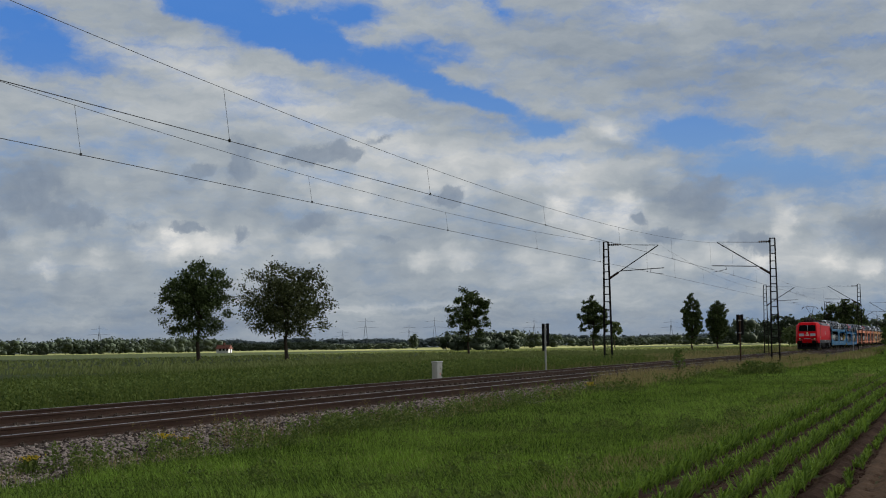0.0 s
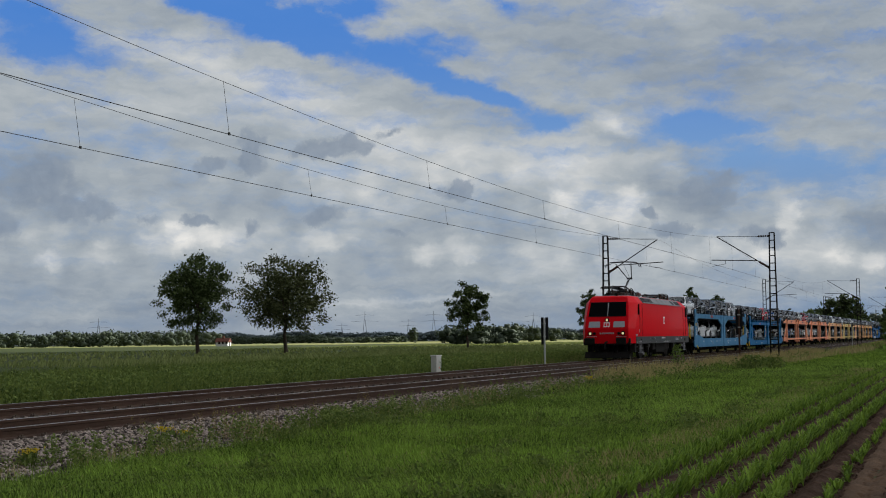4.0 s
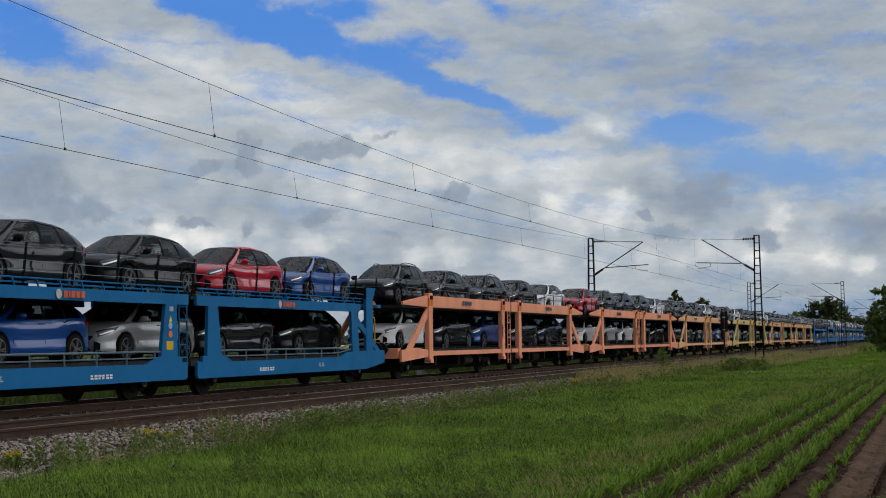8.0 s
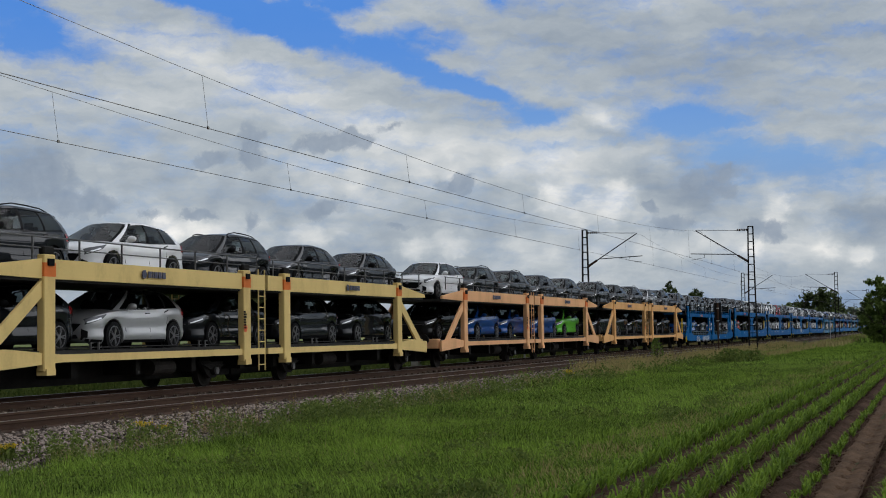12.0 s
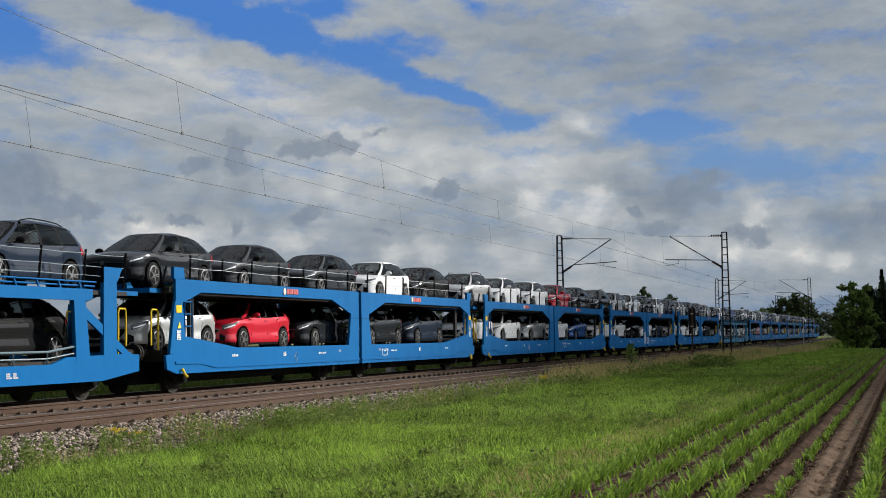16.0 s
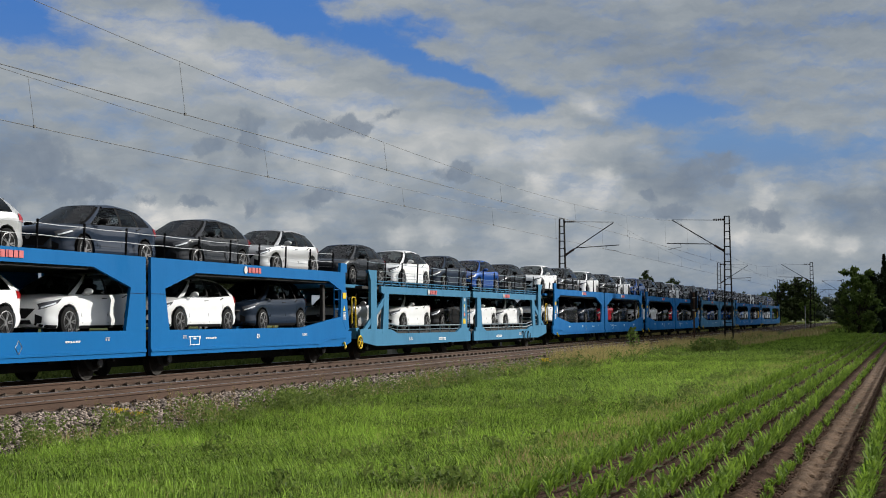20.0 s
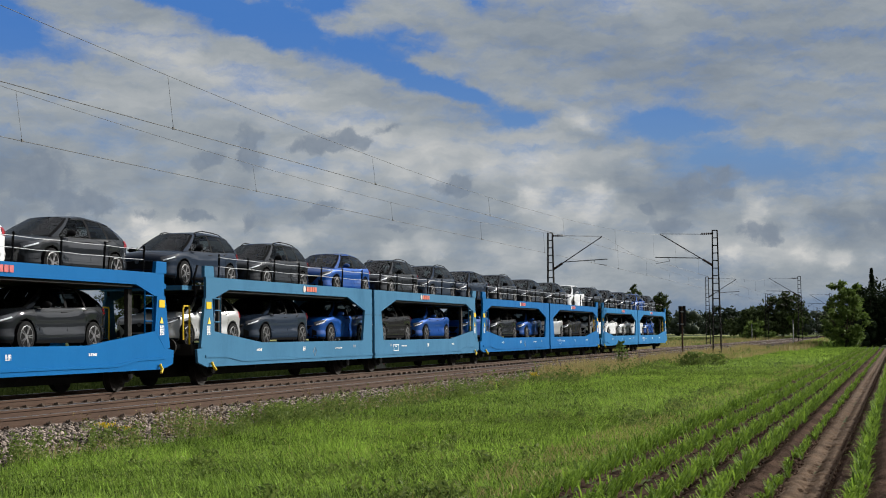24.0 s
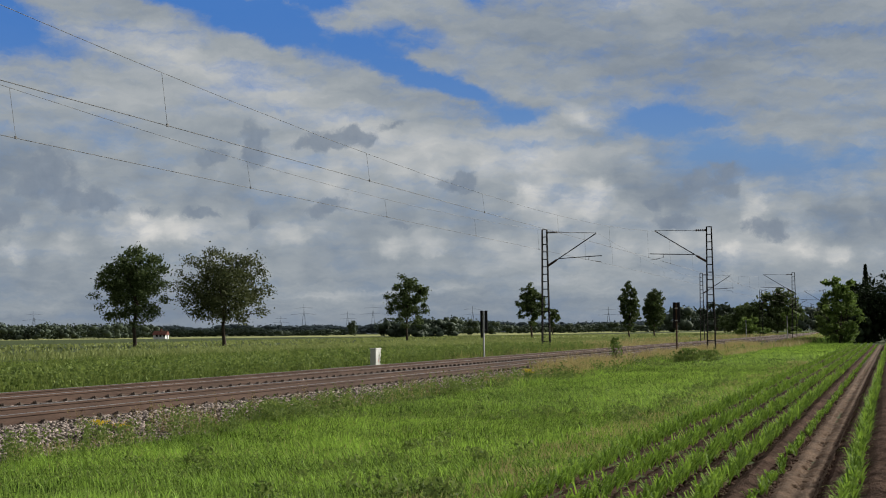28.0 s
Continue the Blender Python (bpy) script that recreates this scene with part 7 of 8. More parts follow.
def stones(name, n, seed, x0, x1, lanes, size):
    """Broken stones: squashed, turned eight-cornered lumps."""
    rng = np.random.default_rng(seed)
    lane = rng.integers(0, len(lanes), n)
    la = np.array(lanes)[lane]
    x = x0 + (x1 - x0) * rng.random(n) ** 1.6
    f = rng.random(n)
    y, z = la[:, 0] + (la[:, 2] - la[:, 0]) * f, la[:, 1] + (la[:, 3] - la[:, 1]) * f
    s = size * (0.55 + 0.8 * rng.random(n))
    base = np.array([(0, 0, 1), (1, 0, 0.1), (0.3, 0.95, -0.1), (-0.8, 0.6, 0.2), (-0.8, -0.6, -0.15), (0.3, -0.95, 0.15), (0, 0, -1)], float)
    v = base[None] * (0.65 + 0.6 * rng.random((n, 7, 1))) * s[:, None, None]
    v[:, :, 2] *= 0.75
    a = rng.random(n) * math.tau
    b = (rng.random(n) - 0.5) * 1.6
    ca, sa, cb, sb = np.cos(a)[:, None], np.sin(a)[:, None], np.cos(b)[:, None], np.sin(b)[:, None]
    X, Y, Z = v[..., 0], v[..., 1], v[..., 2]
    Y, Z = Y * cb - Z * sb, Y * sb + Z * cb
    X, Y = X * ca - Y * sa, X * sa + Y * ca
    v = np.stack([X + x[:, None], Y + y[:, None], Z + z[:, None]], -1)
    tri = np.array([(0, i, i % 5 + 1) for i in range(1, 6)] + [(6, i % 5 + 1, i) for i in range(1, 6)])
    fc = (np.arange(n) * 7)[:, None, None] + tri[None]
    return tagged(new(name, fast_mesh(name, v, fc.reshape(-1, 3), M_STONE)), "loose grey and reddish ballast stones", "stones", "", "stuff")


stones("ballast_stones", 40000, 1, 14, 75, [(10.7, -0.42, 11.7, -0.35), (11.2, -0.40, 12.4, -0.19), (11.5, -0.37, 12.4, -0.19), (11.7, -0.33, 12.9, -0.17), (12.3, -0.2, 13.3, -0.165)], 0.04)
stones("ballast_stones", 10000, 2, 16, 80, [(13.7, -0.17, 15.0, -0.17), (15.2, -0.18, 17.4, -0.18), (17.7, -0.17, 19.0, -0.17), (19.2, -0.18, 20.6, -0.24)], 0.04)


# ---- grass, weeds and the crop ----
def blades(name, x, y, z, h, w, lean, material, label, category="grass", seed=0):
    """Bent blades of three triangles each, joined."""
    rng = np.random.default_rng(seed)
    n = len(x)
    a = rng.random(n) * math.tau
    face = rng.normal(-0.3, 0.9, n)
    dx, dy = np.cos(a) * lean * h, np.sin(a) * lean * h
    wx, wy = np.sin(face) * w / 2, np.cos(face) * w / 2
    v = np.empty((n, 5, 3), np.float32)
    for k, (f, ww, up) in enumerate(((0, 1, 0), (0, -1, 0), (0.3, 0.8, 0.6), (0.3, -0.8, 0.6), (1, 0, 1))):
        v[:, k, 0], v[:, k, 1], v[:, k, 2] = x + dx * f + wx * ww, y + dy * f + wy * ww, z + h * up
    tri = np.array([(0, 1, 3), (0, 3, 2), (2, 3, 4)])
    f = (np.arange(n) * 5)[:, None, None] + tri[None]
    ob = new(name, fast_mesh(name, v, f.reshape(-1, 3), material))
    return tagged(ob, label, category, "", "stuff")


def scatter(n, x0, x1, y0, y1, seed, power=1.0, patch=None):
    rng = np.random.default_rng(seed)
    x, y = x0 + (x1 - x0) * rng.random(n) ** power, y0 + (y1 - y0) * rng.random(n)
    if patch:
        scale, cut = patch
        keep = np.array([noise.noise((a * scale, b * scale * 1.5, seed)) > cut for a, b in zip(x, y)])
        x, y = x[keep], y[keep]
    clear = ~((np.abs(x - 59.2 * y / 21.4) < 1.0) & (y > 19) & (y < 21.8))  # trodden before the cabinet
    return x[clear], y[clear]


def ground_at(x, y):
    return np.array([ground_height(a, b) for a, b in zip(x, y)])


def sward(name, n, x0, x1, y0, y1, hmin, hmax, w, seed, material, label, power=1.0, patch=None, lean=0.6):
    x, y = scatter(n, x0, x1, y0, y1, seed, power, patch)
    rng = np.random.default_rng(seed + 50)
    tuft = np.array([0.5 + 0.42 * noise.noise((a * 0.9, b * 0.9, 7.3)) + 0.45 * noise.noise((a * 2.3, b * 2.9, 1.9)) for a, b in zip(x, y)])
    h = (hmin + (hmax - hmin) * np.clip(tuft * 0.75 + 0.35 * rng.random(len(x)), 0, 1.1)) * (0.75 + 0.5 * rng.random(len(x)))
    return blades(name, x, y, ground_at(x, y) - 0.01, h, w * (0.7 + 0.6 * rng.random(len(x))), lean * (0.3 + rng.random(len(x))), material, label, seed=seed)


G = "short green meadow grass"
sward("meadow_grass", 120000, 11, 30, 3.42, 10.75, 0.03, 0.15, 0.0115, 21, M_GRASS, G, lean=0.5)
sward("meadow_grass", 70000, 28, 62, 3.42, 10.75, 0.045, 0.2, 0.019, 22, M_GRASS, G, lean=0.5)
sward("meadow_grass", 40000, 60, 150, 3.9, 11.2, 0.06, 0.19, 0.036, 23, M_GRASS, G)
sward("meadow_grass", 9000, 150, 420, 4.0, 11.4, 0.2, 0.45, 0.14, 24, M_GRASS, G)
sward("meadow_tufts", 22000, 11, 42, 3.8, 10.7, 0.10, 0.26, 0.011, 35, M_GRASS, "taller grass tufts in the meadow", patch=(0.8, 0.12), lean=0.6)
sward("verge_grass", 2600, 13, 24, 9.8, 11.0, 0.1, 0.26, 0.008, 71, M_GRASS, "tall green grass along the ballast", patch=(0.8, -0.02))
sward("dry_grass", 1500, 13, 26, 10.8, 11.9, 0.1, 0.3, 0.0065, 72, M_GRASS_DRY, "pale dry grass stalks along the ballast", patch=(0.7, 0.02), lean=0.4)
sward("verge_grass", 6500, 23.5, 45, 9.4, 10.8, 0.1, 0.3, 0.010, 25, M_GRASS, "tall green grass along the ballast", patch=(0.55, 0.05))
sward("verge_grass", 9000, 40, 130, 9.8, 11.4, 0.15, 0.38, 0.022, 26, M_GRASS, "tall green grass along the ballast", patch=(0.2, 0.0))
sward("dry_grass", 3200, 22, 50, 10.7, 12.2, 0.15, 0.42, 0.0075, 27, M_GRASS_DRY, "pale dry grass stalks along the ballast", patch=(0.45, 0.05), lean=0.3)
sward("dry_grass", 15000, 50, 125, 10.5, 12.3, 0.35, 0.72, 0.018, 28, M_GRASS_DRY, "pale dry grass stalks along the ballast", patch=(0.16, -0.12), lean=0.35)
sward("dry_grass", 4000, 75, 160, 8.8, 11.6, 0.2, 0.45, 0.03, 73, M_GRASS_DRY, "pale dry grass stalks along the ballast", patch=(0.08, -0.1), lean=0.35)
sward("dry_grass", 3800, 120, 330, 7.5, 11.8, 0.25, 0.55, 0.06, 38, M_GRASS_DRY, "pale dry grass stalks along the ballast", lean=0.35)
sward("lawn_dry_blades", 7000, 11, 60, 3.8, 11.4, 0.05, 0.17, 0.009, 29, M_GRASS_DRY, "scattered dry blades in the meadow", patch=(0.3, 0.0))
sward("lawn_dry_blades", 9000, 12, 70, 3.6, 4.6, 0.06, 0.22, 0.010, 34, M_GRASS_DRY, "dry grass along the edge of the maize", patch=(0.5, -0.15))


def weed_clumps(n, x0, x1, y0, y1, size, leaf_size, seed, label, cut=0.0):
    """Low bushy weeds: domes of small broad leaves that face every way, joined."""
    cx, cy = scatter(n, x0, x1, y0, y1, seed, 1.0, (0.28, cut))
    rng = np.random.default_rng(seed + 9)
    r = size * (0.5 + rng.random(len(cx)))
    k = 90
    a, el, f = rng.random((len(cx), k)) * math.tau, np.arcsin(rng.random((len(cx), k))), rng.random((len(cx), k)) ** 0.45
    c = np.stack([cx[:, None] + r[:, None] * f * np.cos(a) * np.cos(el), cy[:, None] + r[:, None] * f * np.sin(a) * np.cos(el),
                  ground_at(cx, cy)[:, None] + r[:, None] * f * (0.25 + rng.random(len(cx)))[:, None] * np.sin(el) * 1.3 + 0.02], -1).reshape(-1, 3)
    m = len(c)
    along = rng.normal(0, 1, (m, 3)) + np.array([0, 0, 0.3])
    along /= np.linalg.norm(along, axis=1)[:, None]
    across = np.cross(along, rng.normal(0, 1, (m, 3)))
    across /= np.linalg.norm(across, axis=1)[:, None]
    s = (leaf_size * (0.6 + 0.8 * rng.random(m)))[:, None]
    v = np.stack([c - along * s, c + across * s * 0.4, c + along * s, c - across * s * 0.4], 1)
    face = np.arange(m * 4).reshape(-1, 4)
    return tagged(new("trackside_weeds", fast_mesh("trackside_weeds", v.reshape(-1, 3).astype(np.float32), face, M_WEED)), label, "weeds", "", "stuff")


weed_clumps(170, 22.5, 36, 9.6, 11.5, 0.27, 0.036, 61, "low bushy dark green weeds beside the ballast", 0.02)
weed_clumps(190, 32, 80, 9.8, 11.7, 0.34, 0.055, 62, "low bushy dark green weeds beside the ballast", -0.05)
weed_clumps(120, 11.5, 30, 5.2, 9.2, 0.17, 0.034, 63, "small broad-leaved weeds in the meadow", 0.08)
weed_clumps(170, 13, 45, 3.95, 5.0, 0.2, 0.036, 64, "small weeds along the edge of the maize", -0.05)
F = "tall lush weeds and grass beyond the tracks"
sward("far_verge", 4000, 16, 110, 20.9, 23.2, 0.4, 0.8, 0.02, 39, M_MEADOW, "tall dark weeds along the far side of the ballast", lean=0.4)
sward("far_meadow", 46000, 28, 120, 21.2, 44, 0.25, 0.75, 0.026, 30, M_MEADOW, F)
sward("far_meadow", 24000, 90, 260, 23, 75, 0.22, 0.5, 0.11, 31, M_FIELD, F)
sward("far_meadow", 12000, 105, 520, 24, 160, 0.2, 0.45, 0.3, 32, M_FIELD, F)
sward("far_dry_grass", 4500, 70, 150, 20.9, 24.5, 0.3, 0.6, 0.03, 36, M_GRASS_DRY, "dry pale grass beyond the tracks", patch=(0.1, -0.2), lean=0.3)
sward("far_dry_grass", 9000, 75, 300, 21.4, 34, 0.4, 0.75, 0.05, 33, M_GRASS_DRY, "dry pale grass beyond the tracks", patch=(0.06, 0.0), lean=0.3)


def leafy(name, spots, material, label, per, size, spread, high, seed, category="weeds"):
    """Weeds and shrubs too many to count: small leaves round short stems, joined."""
    rng = np.random.default_rng(seed)
    c = np.repeat(np.asarray(spots, float), per, axis=0)
    n = len(c)
    up = rng.random(n)
    a, r = rng.random(n) * math.tau, rng.random(n) ** 0.6 * spread * (1.15 - 0.6 * up)
    p = c + np.stack([np.cos(a) * r, np.sin(a) * r, up * high * (0.6 + 0.5 * rng.random(n))], -1)
    return tagged(new(name, leaf_mesh(name, p, size, material, rng)), label, category, "", "stuff")


def leaf_mesh(name, p, size, material, rng, long=1.9):
    n = len(p)
    d = rng.normal(size=(n, 3))
    d /= np.linalg.norm(d, axis=1)[:, None]
    e = np.cross(d, rng.normal(size=(n, 3)))
    e /= np.linalg.norm(e, axis=1)[:, None] + 1e-9
    s = (size * (0.6 + 0.8 * rng.random(n)))[:, None]
    v = np.stack([p - d * s * long / 2, p + e * s / 2, p + d * s * long / 2, p - e * s / 2], 1)
    f = (np.arange(n) * 4)[:, None] + np.arange(4)[None]
    return fast_mesh(name, v, f, material)


def herbs(name, n, x0, x1, y0, y1, size, high, seed, cut):
    """Small broad leaves standing in the sward."""
    x, y = scatter(n, x0, x1, y0, y1, seed, 1.0, (0.9, cut))
    rng = np.random.default_rng(seed)
    p = np.stack([x, y, ground_at(x, y) + 0.02 + high * rng.random(len(x))], -1)
    return tagged(new(name, leaf_mesh(name, p, size, M_HERB, rng, 1.7)), "small broad-leaved herbs in the meadow", "weeds", "", "stuff")


M_HERB = leaf("meadow_herb_leaves", (0.02, 0.045, 0.008), (0.27, 0.36, 0.075), patches=0.4)
herbs("meadow_herbs", 70000, 11, 32, 3.5, 10.8, 0.017, 0.11, 45, -0.15)
herbs("meadow_herbs", 34000, 30, 66, 3.5, 10.9, 0.028, 0.14, 46, -0.15)
sx, sy = scatter(200, 12, 62, 4.2, 10.4, 48, 1.0, (0.3, 0.12))
leafy("clover", np.stack([sx, sy, ground_at(sx, sy)], -1), M_WEED, "low dark clover patches in the meadow", 40, 0.022, 0.3, 0.12, 9)
sx, sy = scatter(240, 22, 46, 10.2, 12.2, 41, 1.0, (0.5, 0.08))
leafy("roadside_weeds", np.stack([sx, sy, ground_at(sx, sy)], -1), M_WEED, "leafy green weeds along the ballast", 60, 0.028, 0.14, 0.42, 5)
sx, sy = scatter(60, 44, 130, 9.7, 10.9, 42, 1.0, (0.25, 0.05))
leafy("roadside_weeds", np.stack([sx, sy, ground_at(sx, sy)], -1), M_WEED, "leafy green weeds along the ballast", 50, 0.06, 0.35, 0.6, 6)
sx, sy = scatter(460, 14.5, 36, 10.2, 11.5, 74, 1.0, (0.5, -0.02))
leafy("verge_herbs", np.stack([sx, sy, ground_at(sx, sy)], -1), M_WEED, "upright leafy weeds along the ballast", 60, 0.024, 0.1, 0.44, 18)
M_STALK = leaf("brown_stalks", (0.10, 0.075, 0.03), (0.30, 0.23, 0.10), through=0.2)
sx, sy = scatter(420, 19.5, 60, 10.6, 12.5, 51, 1.0, (0.35, -0.05))
leafy("dock_stalks", np.stack([sx, sy, ground_at(sx, sy)], -1), M_STALK, "withered brown weed stalks along the ballast", 40, 0.016, 0.07, 0.5, 15)
sx, sy = scatter(300, 19.5, 60, 10.5, 12.4, 52, 1.0, (0.35, 0.0))
leafy("verge_herbs", np.stack([sx, sy, ground_at(sx, sy)], -1), M_WEED, "upright leafy weeds along the ballast", 60, 0.022, 0.1, 0.48, 16)
sx, sy = scatter(160, 14, 22, 11.0, 12.6, 53, 1.0, (0.6, 0.1))
leafy("ballast_weeds", np.stack([sx, sy, ground_at(sx, sy) + 0.08], -1), M_WEED, "small weeds among the ballast stones", 30, 0.018, 0.12, 0.2, 17)
sx, sy = scatter(1500, 20, 105, 20.9, 28, 43)
leafy("far_weeds", np.stack([sx, sy, ground_at(sx, sy)], -1), M_WEED, "dense leafy weeds beyond the tracks", 80, 0.055, 0.5, 0.85, 7)


def treads(name, y0, y1, n, seed):
    """Crumbled marks of a tractor tyre, as slanting low bars."""
    rng = np.random.default_rng(seed)
    x = 11 + 60 * np.sort(rng.random(n)) ** 1.25
    side = np.where(np.arange(n) % 2, 1.0, -1.0)
    mid = (y0 + y1) / 2 + side * (y1 - y0) * 0.22 + rng.normal(0, 0.02, n)
    half, wide, up = (y1 - y0) * 0.2 * (0.6 + 0.5 * rng.random(n)), 0.02 + 0.025 * rng.random(n), 0.012 + 0.02 * rng.random(n)
    a = side * 0.6 + rng.normal(0, 0.2, n)
    v = np.empty((n, 6, 3), np.float32)
    for k, (l, w, z) in enumerate(((-1, -1, 0), (-1, 1, 0), (1, 1, 0), (1, -1, 0), (-0.8, 0, 1), (0.8, 0, 1))):
        lx, ly = l * half, w * wide
        v[:, k, 0], v[:, k, 1], v[:, k, 2] = x + lx * np.sin(a) + ly * np.cos(a), mid + lx * np.cos(a) - ly * np.sin(a), GROUND + 0.004 + z * up
    f = (np.arange(n) * 6)[:, None, None] + np.array([(0, 1, 4), (1, 5, 4), (1, 2, 5), (2, 3, 5), (3, 4, 5), (3, 0, 4)])[None]
    return tagged(new(name, fast_mesh(name, v, f.reshape(-1, 3), M_LANE)), "crumbled tyre marks in the packed soil", "soil", "", "stuff")


def clods(n, seed):
    ob = stones("soil_clods", n, seed, 11, 60, [(y - 0.2, GROUND + 0.03, y + 0.2, GROUND + 0.03) for y in (3.02, 2.47, 1.96, 1.5, 0.17, -0.35)] + [(0.68, GROUND + 0.02, 0.78, GROUND + 0.02), (1.18, GROUND + 0.02, 1.3, GROUND + 0.02)], 0.03)
    ob.data.materials[0] = M_SOIL
    return tagged(ob, "crumbly dark soil clods between the rows", "soil")


clods(26000, 9)
treads("tyre_marks", 0.74, 1.2, 1500, 10)


def sapling(x, y, h, spread, n, material, name="sapling", label="young leafy sapling in the trackside grass", size=0.09, seed=1):
    s = thing(name, label, "shrub", "", at=pose(x, y, GROUND - 0.02))
    rng = np.random.default_rng(seed)
    bm = bmesh.new()
    for k in range(5):
        a = k * 1.3
        rod(bm, (0, 0, 0), (0.3 * spread * math.cos(a), 0.3 * spread * math.sin(a), h * 0.8), 0.02 * h / 2, 5, 0.006)
    part("stem", bm, M_BARK, s)
    up = rng.random(n)
    a, r = rng.random(n) * math.tau, np.sqrt(rng.random(n)) * spread * (0.35 + 0.65 * np.sin(np.pi * np.clip(up * 0.8 + 0.15, 0, 1)))
    p = np.stack([np.cos(a) * r, np.sin(a) * r, up * h + 0.05], -1)
    part("foliage", leaf_mesh("foliage", p, size, material, rng), None, s)
    return s


sapling(61.8, 11.3, 1.3, 0.3, 300, M_BUSH, size=0.07, seed=2)
sapling(71.4, 9.4, 0.7, 0.8, 500, M_WEED, "bush", "low dark green bush in the verge", 0.08, 3)
sapling(73.4, 8.8, 0.55, 0.8, 450, M_WEED, "bush", "low dark green bush in the verge", 0.08, 4)


def ragwort(x, y, h, seed):
    r = thing("ragwort", "yellow-flowering ragwort by the ballast", "wildflower", "yellow wildflowers", at=pose(x, y, GROUND))
    rng = np.random.default_rng(seed)
    bm = bmesh.new()
    for k in range(6):
        a = k * 1.05
        rod(bm, (0.03 * math.cos(a), 0.03 * math.sin(a), 0), (0.1 * math.cos(a), 0.1 * math.sin(a), h), 0.007, 4)
    part("stem", bm, M_WEED, r)
    p = np.stack([rng.normal(0, 0.1, 90), rng.normal(0, 0.1, 90), rng.random(90) * h * 0.85], -1)
    part("leaves", leaf_mesh("leaves", p, 0.045, M_WEED, rng), None, r)
    p = np.stack([rng.normal(0, 0.075, 120), rng.normal(0, 0.075, 120), h + rng.normal(0, 0.022, 120)], -1)
    part("flower_heads", leaf_mesh("flower_heads", p, 0.024, M_FLOWER, rng, 1.0), None, r, "small yellow flower heads")
    return r


for i, (x, y, h) in enumerate(((19.75, 11.5, 0.36), (21.2, 12.0, 0.22), (16.3, 11.5, 0.28), (45.6, 11.2, 0.42), (46.2, 11.3, 0.34))):
    ragwort(x, y, h, 60 + i)


def maize(name, x0, x1, step, leaves, size, seed, label):
    """Young maize in rows: arching leaves round a short stalk, joined."""
    rng = np.random.default_rng(seed)
    px, py = [], []
    for r in ROWS_Y:
        xs = np.arange(x0, x1, step) + rng.normal(0, step * 0.2, len(np.arange(x0, x1, step)))
        if r == 1.27:
            xs = xs[rng.random(len(xs)) < 0.55]
        px.append(xs), py.append(np.full(len(xs), r) + rng.normal(0, 0.035, len(xs)))
    px, py = np.concatenate(px), np.concatenate(py)
    small = np.where(np.abs(py - 1.27) < 0.12, 0.55, 1.0) * (0.75 + 0.45 * rng.random(len(px)))
    px, py, sm = np.repeat(px, leaves), np.repeat(py, leaves), np.repeat(small, leaves)
    n = len(px)
    a = rng.random(n) * math.tau
    ln = size * sm * (0.7 + 0.5 * rng.random(n))
    rise = 0.45 + 0.55 * rng.random(n)
    base = GROUND + 0.02 + 0.1 * sm * rng.random(n)
    prof = ((0.0, 0.0, 0.5), (0.2, 0.55, 1.0), (0.45, 0.95, 0.75), (0.8, 0.9, 0.0))
    v = np.empty((n, 7, 3), np.float32)
    k = 0
    for f, u, ww in prof:
        cx, cy, cz = px + np.cos(a) * ln * f, py + np.sin(a) * ln * f, base + u * ln * rise
        w = 0.0155 * size / 0.3 * ww
        if ww:
            for s in (-1, 1):
                v[:, k, 0], v[:, k, 1], v[:, k, 2] = cx - np.sin(a) * w * s, cy + np.cos(a) * w * s, cz
                k += 1
        else:
            v[:, k, 0], v[:, k, 1], v[:, k, 2] = cx, cy, cz
            k += 1
    tri = np.array([(0, 1, 3), (0, 3, 2), (2, 3, 5), (2, 5, 4), (4, 5, 6)])
    f = (np.arange(n) * 7)[:, None, None] + tri[None]
    return tagged(new(name, fast_mesh(name, v, f.reshape(-1, 3), M_MAIZE)), label, "crop", "", "stuff")


maize("maize_rows", 11.5, 45, 0.105, 12, 0.18, 71, "young bright green maize plants in rows")
maize("maize_rows", 45, 134, 0.2, 6, 0.21, 72, "young bright green maize plants in rows")


